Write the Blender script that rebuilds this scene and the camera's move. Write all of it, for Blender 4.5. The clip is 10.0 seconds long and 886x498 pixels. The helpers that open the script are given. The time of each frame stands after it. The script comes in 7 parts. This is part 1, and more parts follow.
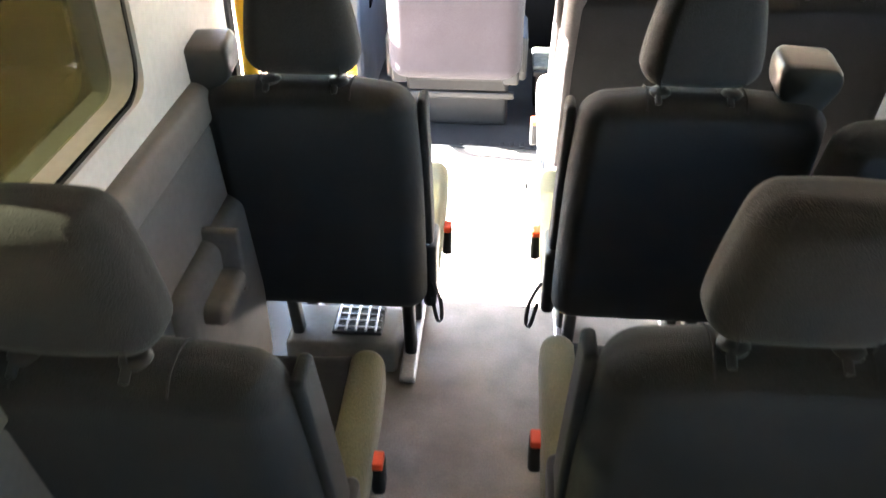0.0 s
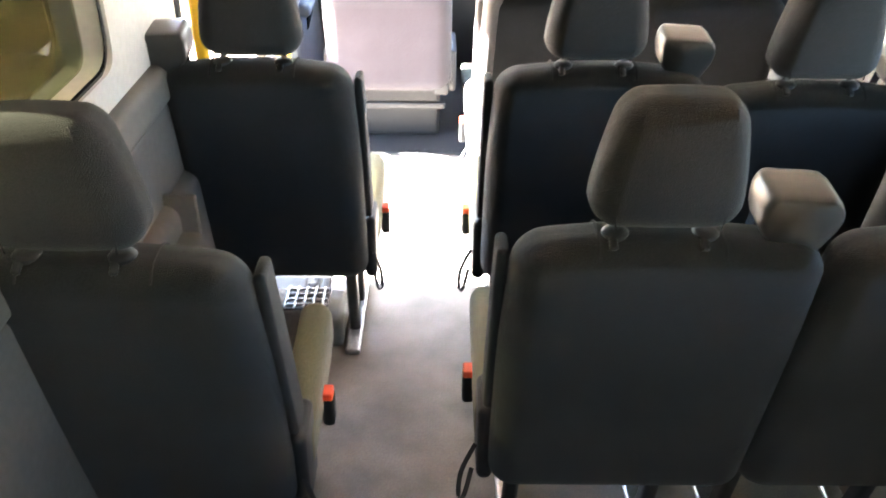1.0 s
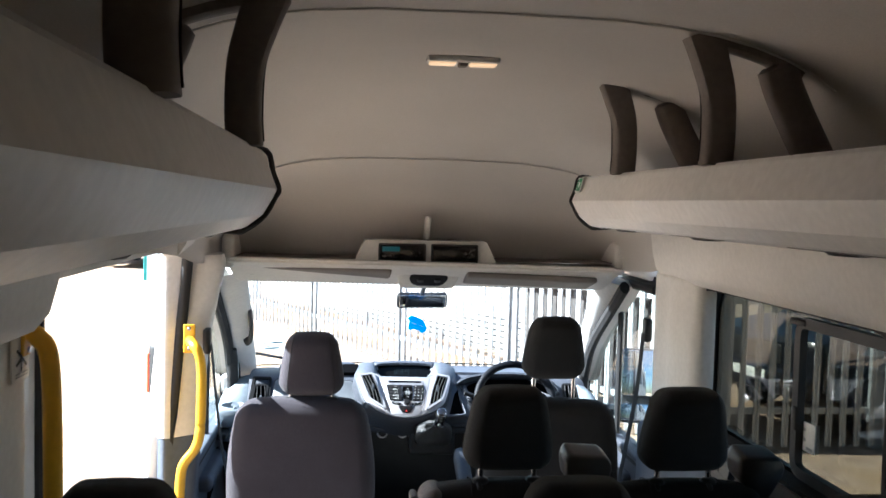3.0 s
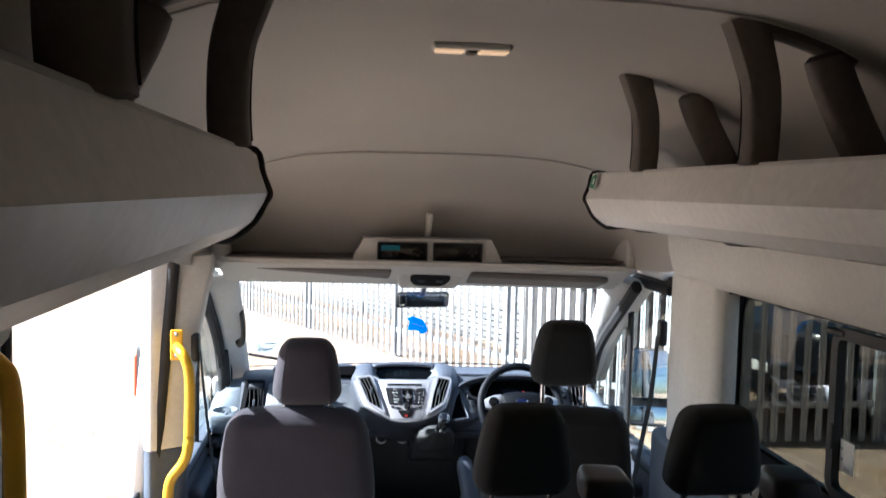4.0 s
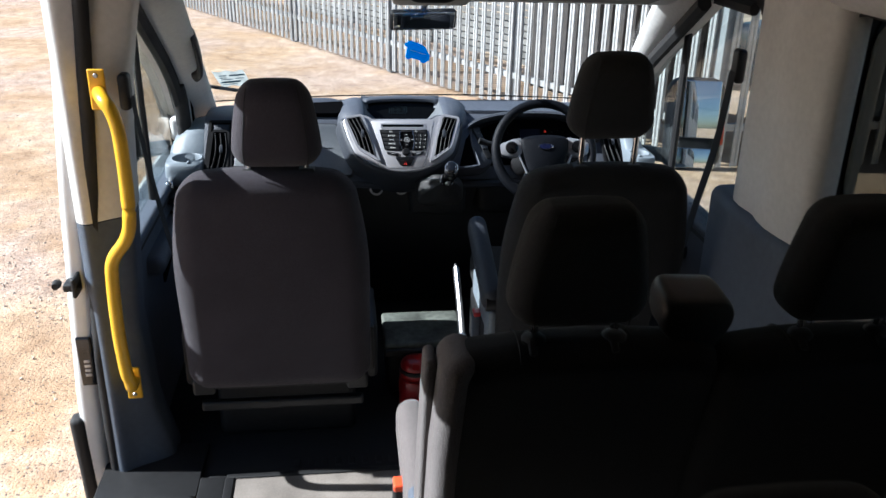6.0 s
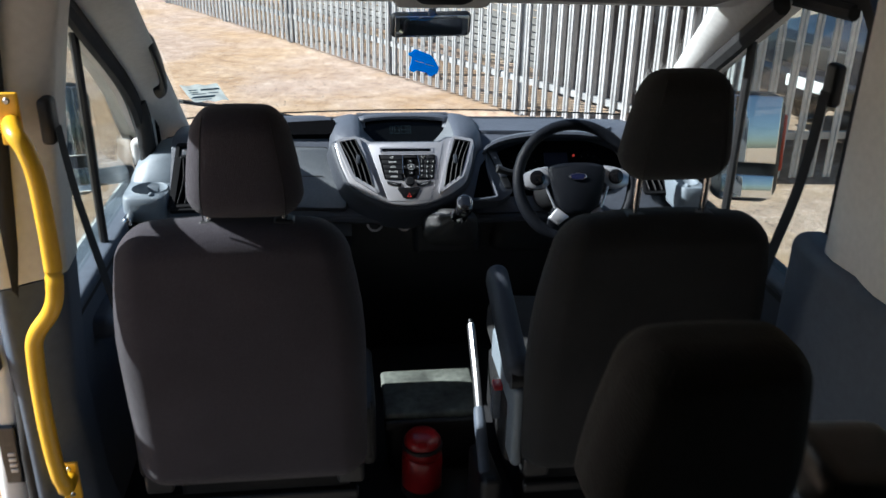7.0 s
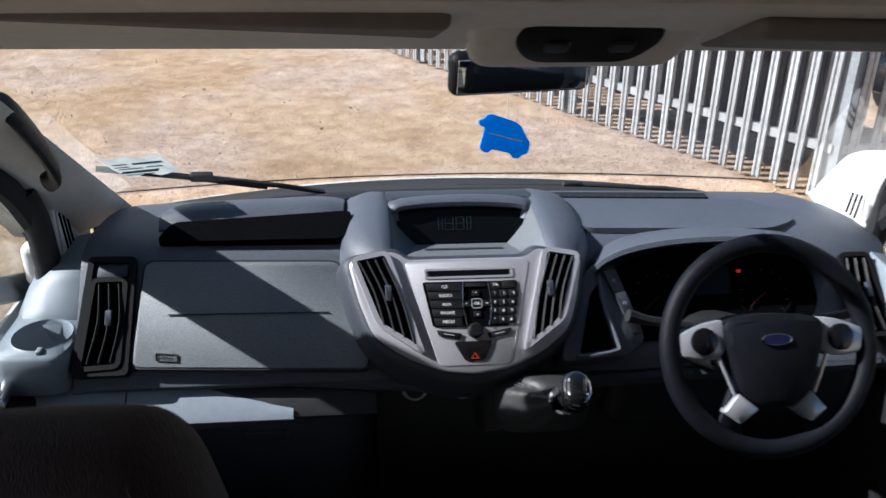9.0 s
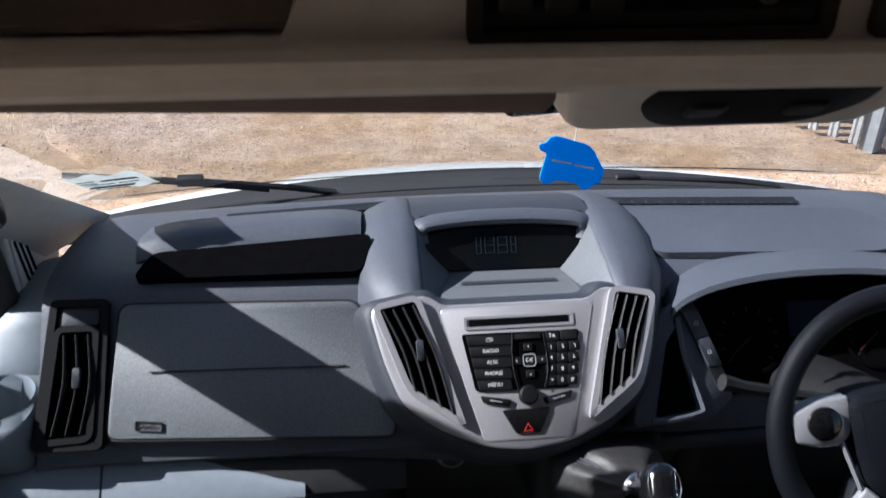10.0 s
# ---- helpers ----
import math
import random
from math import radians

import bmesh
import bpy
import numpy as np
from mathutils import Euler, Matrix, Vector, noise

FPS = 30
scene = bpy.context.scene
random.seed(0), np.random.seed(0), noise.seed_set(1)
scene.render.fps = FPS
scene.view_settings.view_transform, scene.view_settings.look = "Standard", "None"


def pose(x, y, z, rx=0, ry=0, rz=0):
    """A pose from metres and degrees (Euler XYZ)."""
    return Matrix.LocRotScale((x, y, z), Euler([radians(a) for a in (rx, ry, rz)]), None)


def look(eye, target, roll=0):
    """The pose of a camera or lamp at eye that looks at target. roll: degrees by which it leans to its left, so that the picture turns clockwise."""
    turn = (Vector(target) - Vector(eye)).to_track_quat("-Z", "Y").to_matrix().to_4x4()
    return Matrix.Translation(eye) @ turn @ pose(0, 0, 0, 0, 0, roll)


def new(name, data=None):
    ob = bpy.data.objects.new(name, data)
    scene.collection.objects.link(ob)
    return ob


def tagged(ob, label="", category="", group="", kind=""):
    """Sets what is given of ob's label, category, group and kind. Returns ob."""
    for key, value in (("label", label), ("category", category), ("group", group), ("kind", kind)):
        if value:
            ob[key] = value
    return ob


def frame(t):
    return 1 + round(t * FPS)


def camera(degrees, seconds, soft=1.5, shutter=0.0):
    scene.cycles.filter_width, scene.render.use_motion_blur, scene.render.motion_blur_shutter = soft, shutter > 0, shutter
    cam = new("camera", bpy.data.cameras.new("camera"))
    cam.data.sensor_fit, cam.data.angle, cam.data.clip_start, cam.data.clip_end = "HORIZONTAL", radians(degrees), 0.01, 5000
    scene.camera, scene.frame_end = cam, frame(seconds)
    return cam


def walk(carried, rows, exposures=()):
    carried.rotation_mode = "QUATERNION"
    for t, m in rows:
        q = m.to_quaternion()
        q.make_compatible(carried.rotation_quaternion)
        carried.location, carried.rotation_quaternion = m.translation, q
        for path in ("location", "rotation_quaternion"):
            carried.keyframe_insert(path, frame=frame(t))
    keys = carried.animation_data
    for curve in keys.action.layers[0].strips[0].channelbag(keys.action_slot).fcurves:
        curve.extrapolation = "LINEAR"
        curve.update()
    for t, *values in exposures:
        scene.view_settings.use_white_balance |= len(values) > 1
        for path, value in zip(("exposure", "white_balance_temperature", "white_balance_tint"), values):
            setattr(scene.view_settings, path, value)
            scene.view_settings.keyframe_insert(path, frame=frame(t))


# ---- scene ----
cam = camera(55.0, 10.0, soft=1.5, shutter=0.4)
PATH = [
    (0, (-0.276, 0.215, 1.771), (-0.395, 1.861, 0.641), 0.1),
    (0.5, (-0.255, 0.021, 1.753), (-0.347, 1.672, 0.627), 0.3),
    (1, (-0.246, -0.096, 1.733), (-0.233, 1.61, 0.69), 0.7),
    (1.5, (-0.256, -0.126, 1.701), (-0.142, 1.704, 0.902), 0.9),
    (2, (-0.269, -0.059, 1.7), (-0.096, 1.889, 1.281), 1.0),
    (2.5, (-0.284, 0.155, 1.745), (-0.088, 2.141, 1.611), 1.3),
    (3.8, (-0.304, 0.562, 1.812), (-0.082, 2.547, 1.714), 1.4),
    (4, (-0.307, 0.572, 1.82), (-0.083, 2.555, 1.684), 1.4),
    (4.2, (-0.31, 0.596, 1.831), (-0.079, 2.572, 1.626), 1.4),
    (4.5, (-0.299, 0.714, 1.827), (-0.059, 2.667, 1.472), 1.3),
    (5, (-0.279, 0.928, 1.818), (-0.036, 2.803, 1.164), 1.3),
    (5.5, (-0.274, 1.1, 1.808), (-0.045, 2.924, 1.02), 1.2),
    (7, (-0.235, 1.864, 1.713), (-0.005, 3.685, 0.919), 1.2),
    (7.5, (-0.227, 2.158, 1.715), (-0.014, 3.978, 0.912), 1.2),
    (8, (-0.202, 2.465, 1.684), (-0.017, 4.286, 0.878), 0.8),
    (8.5, (-0.177, 2.821, 1.668), (0.021, 4.638, 0.855), 1.1),
    (9, (-0.22, 3.088, 1.653), (-0.043, 4.887, 0.798), 0.9),
    (9.5, (-0.263, 3.302, 1.663), (-0.105, 5.04, 0.686), 0.5),
    (10, (-0.239, 3.476, 1.671), (-0.089, 5.199, 0.667), 0.2),
]
EXPOSURES = [(0.0, 6.3, 6300, 8), (1.0, 6.85, 6300, 9), (1.5, 6.3, 6250, 10), (2.0, 5.0, 5700, 6), (2.5, 3.5, 5600, 4), (4.0, 2.4, 5550, 7), (5.0, 1.65, 5600, 8), (7.0, 1.15, 5800, 5), (8.5, 1.0, 5870, 9), (9.5, 1.0, 5870, 11), (10.0, 1.05, 5900, 12)]
walk(cam, [(t, look(eye, target, roll)) for t, eye, target, roll in PATH], EXPOSURES)

# ---- world, sun ----
SUN = Vector((-1.0, 0.09, 0.75)).normalized()
world = bpy.data.worlds.new("sky")
scene.world = world
world.use_nodes = True
wn, wl = world.node_tree.nodes, world.node_tree.links
sky = wn.new("ShaderNodeTexSky")
sky.sky_type = "NISHITA"
sky.sun_disc = False
sky.sun_elevation = math.asin(SUN.z)
sky.sun_rotation = math.atan2(SUN.x, SUN.y)
wl.new(sky.outputs[0], wn["Background"].inputs[0])
wn["Background"].inputs[1].default_value = 0.05
sun_data = bpy.data.lights.new("sun", "SUN")
sun_data.energy, sun_data.angle, sun_data.color = 5.0, radians(0.6), (1.0, 0.965, 0.91)
sun_lamp = new("sun", sun_data)
sun_lamp.matrix_world = look(SUN * 40, (0, 0, 0))

# ---- materials ----


def material(name, color, rough=0.6, metal=0.0, grain=0.0, scale=40.0, bump=0.0, bump_scale=400.0, stain=0.0, stain_scale=3.0,
             sheen=0.0, coat=0.0, emit=0.0, tint=None, vary=0.0, spec=0.5, weave=0.0, isle=0.0):
    """A surface with fine grain, broad stains and a fine relief."""
    m = bpy.data.materials.new(name)
    m.use_nodes = True
    n, l = m.node_tree.nodes, m.node_tree.links
    b = n["Principled BSDF"]
    b.inputs["Roughness"].default_value = rough
    b.inputs["Metallic"].default_value = metal
    b.inputs["Specular IOR Level"].default_value = spec
    b.inputs["Sheen Weight"].default_value = sheen
    b.inputs["Coat Weight"].default_value = coat
    b.inputs["Base Color"].default_value = (*color, 1)
    co = n.new("ShaderNodeTexCoord")
    out = None
    if grain or stain or vary or isle:
        rgb = n.new("ShaderNodeRGB")
        rgb.outputs[0].default_value = (*color, 1)
        out = rgb.outputs[0]
        for amount, sc, detail, to in ((grain, scale, 4, 0.0), (stain, stain_scale, 6, 1.0)):
            if not amount:
                continue
            t = n.new("ShaderNodeTexNoise")
            t.inputs["Scale"].default_value = sc
            t.inputs["Detail"].default_value = detail
            l.new(co.outputs["Object"], t.inputs["Vector"])
            r = n.new("ShaderNodeMapRange")
            r.inputs["From Min"].default_value, r.inputs["From Max"].default_value = 0.3, 0.7
            r.inputs["To Min"].default_value, r.inputs["To Max"].default_value = 1 - amount, 1 + amount
            l.new(t.outputs["Fac"], r.inputs["Value"])
            mx = n.new("ShaderNodeVectorMath")
            mx.operation = "SCALE"
            l.new(out, mx.inputs[0])
            l.new(r.outputs[0], mx.inputs["Scale"])
            out = mx.outputs[0]
        if vary:
            oi = n.new("ShaderNodeObjectInfo")
            r = n.new("ShaderNodeMapRange")
            r.inputs["To Min"].default_value, r.inputs["To Max"].default_value = 1 - vary, 1 + vary
            l.new(oi.outputs["Random"], r.inputs["Value"])
            mx = n.new("ShaderNodeVectorMath")
            mx.operation = "SCALE"
            l.new(out, mx.inputs[0])
            l.new(r.outputs[0], mx.inputs["Scale"])
            out = mx.outputs[0]
        if isle:
            gi = n.new("ShaderNodeNewGeometry")
            r = n.new("ShaderNodeMapRange")
            r.inputs["To Min"].default_value, r.inputs["To Max"].default_value = 1 - isle, 1 + isle * 0.7
            l.new(gi.outputs["Random Per Island"], r.inputs["Value"])
            mx = n.new("ShaderNodeVectorMath")
            mx.operation = "SCALE"
            l.new(out, mx.inputs[0])
            l.new(r.outputs[0], mx.inputs["Scale"])
            out = mx.outputs[0]
        l.new(out, b.inputs["Base Color"])
        if stain:
            t = n.new("ShaderNodeTexNoise")
            t.inputs["Scale"].default_value = stain_scale * 2.3
            l.new(co.outputs["Object"], t.inputs["Vector"])
            r = n.new("ShaderNodeMapRange")
            r.inputs["To Min"].default_value, r.inputs["To Max"].default_value = max(0.03, rough - 0.12), min(1.0, rough + 0.12)
            l.new(t.outputs["Fac"], r.inputs["Value"])
            l.new(r.outputs[0], b.inputs["Roughness"])
    if bump or weave:
        bp = n.new("ShaderNodeBump")
        bp.inputs["Distance"].default_value = 0.002
        if weave:
            w = n.new("ShaderNodeTexVoronoi")
            w.inputs["Scale"].default_value = weave
            l.new(co.outputs["Object"], w.inputs["Vector"])
            l.new(w.outputs["Distance"], bp.inputs["Height"])
            bp.inputs["Strength"].default_value = bump or 0.4
        else:
            t = n.new("ShaderNodeTexNoise")
            t.inputs["Scale"].default_value = bump_scale
            t.inputs["Detail"].default_value = 3
            l.new(co.outputs["Object"], t.inputs["Vector"])
            l.new(t.outputs["Fac"], bp.inputs["Height"])
            bp.inputs["Strength"].default_value = bump
        l.new(bp.outputs[0], b.inputs["Normal"])
    if emit:
        b.inputs["Emission Color"].default_value = (*(tint or color), 1)
        b.inputs["Emission Strength"].default_value = emit
    return m


def glass(name, tint):
    """A thin pane: tinted, glossier towards grazing view."""
    m = bpy.data.materials.new(name)
    m.use_nodes = True
    n, l = m.node_tree.nodes, m.node_tree.links
    n.remove(n["Principled BSDF"])
    tr, gl, mix, lw, pw, mr = (n.new(k) for k in ("ShaderNodeBsdfTransparent", "ShaderNodeBsdfGlossy", "ShaderNodeMixShader", "ShaderNodeLayerWeight", "ShaderNodeMath", "ShaderNodeMapRange"))
    tr.inputs["Color"].default_value = (*tint, 1)
    gl.inputs["Roughness"].default_value = 0.02
    lw.inputs["Blend"].default_value = 0.5
    pw.operation, pw.inputs[1].default_value = "POWER", 5.0
    mr.inputs["To Min"].default_value, mr.inputs["To Max"].default_value = 0.025, 0.75
    l.new(lw.outputs["Facing"], pw.inputs[0])
    l.new(pw.outputs[0], mr.inputs["Value"])
    l.new(mr.outputs[0], mix.inputs[0])
    l.new(tr.outputs[0], mix.inputs[1])
    l.new(gl.outputs[0], mix.inputs[2])
    l.new(mix.outputs[0], n["Material Output"].inputs[0])
    return m


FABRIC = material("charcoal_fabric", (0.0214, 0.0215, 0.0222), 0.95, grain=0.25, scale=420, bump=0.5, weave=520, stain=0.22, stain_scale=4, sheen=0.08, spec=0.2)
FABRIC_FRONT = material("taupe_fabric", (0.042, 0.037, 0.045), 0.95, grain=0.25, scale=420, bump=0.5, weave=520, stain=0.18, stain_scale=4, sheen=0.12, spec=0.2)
BOLSTER = material("olive_grey_cloth", (0.15, 0.145, 0.085), 0.9, grain=0.2, scale=300, bump=0.5, weave=260, sheen=0.2, spec=0.2, stain=0.12)
BADGE = material("dark_blue_enamel", (0.006, 0.010, 0.045), 0.3, coat=0.4, stain=0.1)
PIPING = material("seam_thread", (0.016, 0.016, 0.017), 0.9, grain=0.2, scale=200)
BLACK = material("black_plastic", (0.012, 0.012, 0.013), 0.5, grain=0.2, scale=60, bump=0.25, bump_scale=900, stain=0.2)
RUBBER = material("black_rubber", (0.014, 0.014, 0.015), 0.75, grain=0.2, scale=50, bump=0.2, bump_scale=300, stain=0.25)
GLOSS = material("gloss_black", (0.006, 0.006, 0.007), 0.12, coat=0.3, stain=0.1)
GUIDE = material("belt_guide_plastic", (0.028, 0.027, 0.026), 0.34, grain=0.1, scale=80, bump=0.12, bump_scale=900, stain=0.12)
CHROME = material("chrome", (0.75, 0.75, 0.76), 0.13, 1.0, stain=0.06)
STEEL = material("brushed_steel", (0.42, 0.42, 0.43), 0.36, 1.0, grain=0.12, scale=90, stain=0.2)
TRIM = material("light_grey_trim", (0.66, 0.645, 0.615), 0.6, grain=0.05, scale=60, bump=0.18, bump_scale=700, stain=0.08, stain_scale=2.2)
PALE_TRIM = material("pale_grey_pillar_trim", (0.70, 0.69, 0.67), 0.62, grain=0.05, scale=60, bump=0.18, bump_scale=700, stain=0.08)
HEADLINER = material("headliner_felt", (0.53, 0.505, 0.475), 0.95, grain=0.07, scale=260, bump=0.25, bump_scale=1200, stain=0.07, stain_scale=1.5, sheen=0.15)
RACK = material("rack_vinyl", (0.78, 0.77, 0.75), 0.42, grain=0.05, scale=50, bump=0.12, bump_scale=1100, stain=0.07, stain_scale=2)
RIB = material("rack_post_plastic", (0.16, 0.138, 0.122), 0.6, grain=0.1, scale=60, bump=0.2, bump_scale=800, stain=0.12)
VISOR = material("visor_vinyl", (0.17, 0.153, 0.142), 0.75, grain=0.06, scale=60, bump=0.2, bump_scale=700, stain=0.08)
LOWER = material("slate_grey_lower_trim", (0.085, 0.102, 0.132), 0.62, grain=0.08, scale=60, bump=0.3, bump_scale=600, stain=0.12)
CLADDING = material("grey_side_cladding", (0.15, 0.139, 0.125), 0.62, grain=0.08, scale=60, bump=0.3, bump_scale=600, stain=0.14)
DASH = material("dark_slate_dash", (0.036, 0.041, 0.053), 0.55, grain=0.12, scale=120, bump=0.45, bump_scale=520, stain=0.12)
DASH_TOP = material("dash_top_skin", (0.070, 0.078, 0.098), 0.48, grain=0.1, scale=150, bump=0.4, bump_scale=600, stain=0.14)
GLOVE = material("glove_panel_skin", (0.132, 0.143, 0.155), 0.46, grain=0.20, scale=320, bump=0.5, bump_scale=560, stain=0.12)
DASH_END = material("grey_cup_moulding", (0.175, 0.205, 0.235), 0.5, grain=0.05, scale=60, bump=0.2, bump_scale=600, stain=0.08)
DASH_PALE = material("pale_grey_lower_dash", (0.215, 0.25, 0.288), 0.58, grain=0.05, scale=60, bump=0.3, bump_scale=600, stain=0.08)
SILVER = material("satin_silver_plastic", (0.46, 0.45, 0.47), 0.32, 0.45, grain=0.05, scale=300, stain=0.06)
WHITE_PAINT = material("white_van_paint", (0.80, 0.80, 0.79), 0.22, coat=0.5, grain=0.03, scale=20, stain=0.05)
FLOOR = material("grey_vinyl_floor", (0.215, 0.190, 0.168), 0.5, grain=0.12, scale=160, bump=0.15, bump_scale=700, stain=0.28, stain_scale=7)
MAT_BLACK = material("black_cab_mat", (0.011, 0.011, 0.013), 0.8, grain=0.2, scale=150, bump=0.4, bump_scale=400, stain=0.3)
YELLOW = material("yellow_powder_coat", (0.80, 0.44, 0.012), 0.36, coat=0.25, grain=0.04, scale=60, bump=0.08, bump_scale=900, stain=0.06)
RED = material("red_paint", (0.36, 0.010, 0.014), 0.33, coat=0.3, grain=0.06, scale=40, stain=0.15)
DIM_RED = material("dim_red_pointer", (0.06, 0.006, 0.006), 0.6, grain=0.1, scale=60)
ORANGE = material("orange_red_button", (0.85, 0.095, 0.03), 0.45, grain=0.05, scale=50)
WHITE = material("white_print", (0.80, 0.80, 0.78), 0.6, grain=0.04, scale=60)
INK = material("black_print", (0.02, 0.02, 0.022), 0.6, grain=0.05, scale=60)
GREEN = material("green_sign", (0.02, 0.22, 0.09), 0.5, grain=0.05, scale=60)
GREYPRINT = material("grey_print", (0.42, 0.43, 0.45), 0.5, grain=0.05, scale=60)
BRIGHT = material("bright_satin_plastic", (0.52, 0.53, 0.57), 0.30, 0.6, grain=0.04, scale=300, stain=0.06)
# paler cloth that stands for sunlight on a seat's side
SUNLIT_CLOTH = material("sunlit_side_cloth", (0.135, 0.118, 0.115), 0.9, grain=0.2, scale=300, bump=0.5, weave=320, sheen=0.25, spec=0.2, stain=0.12)
BLUE = material("blue_card", (0.012, 0.42, 0.95), 0.4, grain=0.06, scale=60, stain=0.06)


def thin_sheet(m, colour, share):
    """Let light through a thin printed sheet."""
    n, l = m.node_tree.nodes, m.node_tree.links
    tl, mx = n.new("ShaderNodeBsdfTranslucent"), n.new("ShaderNodeMixShader")
    tl.inputs["Color"].default_value = (*colour, 1)
    mx.inputs[0].default_value = share
    l.new(n["Principled BSDF"].outputs[0], mx.inputs[1])
    l.new(tl.outputs[0], mx.inputs[2])
    l.new(mx.outputs[0], n["Material Output"].inputs[0])


thin_sheet(BLUE, (0.02, 0.50, 1.0), 0.5)
LEATHER = material("gaiter_leather", (0.036, 0.035, 0.035), 0.42, grain=0.2, scale=150, bump=0.5, bump_scale=500, stain=0.15)
WHEEL = material("steering_leather", (0.006, 0.007, 0.010), 0.50, grain=0.15, scale=200, bump=0.35, bump_scale=800, stain=0.12, spec=0.14)
BOXLID = material("scuffed_green_grey_lid", (0.105, 0.115, 0.10), 0.6, grain=0.3, scale=45, bump=0.25, bump_scale=300, stain=0.5, stain_scale=9)
WEB = material("belt_webbing", (0.02, 0.02, 0.021), 0.85, grain=0.2, scale=500, bump=0.4, bump_scale=900)
LENS = material("lit_lamp_lens", (0.7, 0.62, 0.48), 0.4, emit=0.13, tint=(1.0, 0.58, 0.30), grain=0.05, scale=50)
SCREEN = material("dark_display", (0.003, 0.0035, 0.004), 0.25, stain=0.1, spec=0.15)
# near black: painted shade of hollows, and the keypad's own black
SHADE_BLACK = material("painted_shade_black", (0.0025, 0.0025, 0.003), 0.9, grain=0.2, scale=60, spec=0.02)
KEY_BLACK = material("matt_black_key", (0.008, 0.008, 0.009), 0.55, grain=0.15, scale=200, spec=0.15)
CYAN = material("lit_cyan_segments", (0.004, 0.03, 0.035), 0.5, emit=0.007, tint=(0.1, 0.8, 0.85))
DIM_TEAL = material("dim_teal_segments", (0.003, 0.010, 0.013), 0.5, emit=0.0035, tint=(0.1, 0.6, 0.8))
SCREEN_BLUE = material("lit_blue_display", (0.003, 0.004, 0.010), 0.4, spec=0.1, emit=0.0005, tint=(0.12, 0.25, 0.9))
REDLIT = material("lit_red_mark", (0.3, 0.012, 0.012), 0.5, emit=0.12, tint=(1.0, 0.06, 0.03))
MIRROR = material("mirror_glass", (0.85, 0.86, 0.87), 0.02, 1.0)
CLEAR = glass("windscreen_glass", (0.93, 0.95, 0.94))
TINTED = glass("privacy_glass", (0.31, 0.315, 0.285))
REAR_TINT = glass("rear_privacy_glass", (0.44, 0.42, 0.38))
DEEP_TINT = glass("deep_privacy_glass", (0.17, 0.145, 0.11))
DOORGLASS = glass("door_glass", (0.80, 0.84, 0.83))
GALV = material("galvanised_steel", (0.46, 0.47, 0.48), 0.52, 0.25, grain=0.14, scale=30, bump=0.1, bump_scale=200, stain=0.16, stain_scale=3, vary=0.12)
GALV_POST = material("weathered_post_steel", (0.27, 0.29, 0.31), 0.6, 0.2, grain=0.14, scale=30, stain=0.2, vary=0.08)
BOARD = material("dark_timber_board", (0.055, 0.048, 0.045), 0.85, grain=0.3, scale=18, bump=0.4, bump_scale=60, stain=0.25, vary=0.18)
BOARD_GREY = material("grey_weathered_board", (0.17, 0.165, 0.155), 0.9, grain=0.25, scale=16, bump=0.4, bump_scale=60, stain=0.3, vary=0.25)
TEAL = material("teal_painted_steel", (0.03, 0.30, 0.29), 0.5, grain=0.08, scale=30, stain=0.12)
CAR_GREY = material("grey_car_paint", (0.10, 0.105, 0.115), 0.25, 0.3, coat=0.6, stain=0.08)
CAR_DARK = material("black_car_paint", (0.012, 0.013, 0.017), 0.15, 0.1, coat=0.8, stain=0.08)
CAR_SILVER = material("silver_car_paint", (0.42, 0.43, 0.44), 0.3, 0.4, coat=0.6, stain=0.08)
CAR_GLASS = material("dark_car_glass", (0.01, 0.012, 0.014), 0.06, coat=0.5)
LAMP_CLEAR = material("headlamp_lens", (0.62, 0.64, 0.66), 0.12, 0.3, coat=0.6)
STICKER_FILM = material("printed_clear_film", (0.62, 0.64, 0.60), 0.4, grain=0.2, scale=25, stain=0.25, stain_scale=12)
thin_sheet(STICKER_FILM, (0.5, 0.54, 0.52), 0.5)
STICKER_INK = material("teal_blue_print", (0.03, 0.12, 0.20), 0.5, grain=0.2, scale=40)


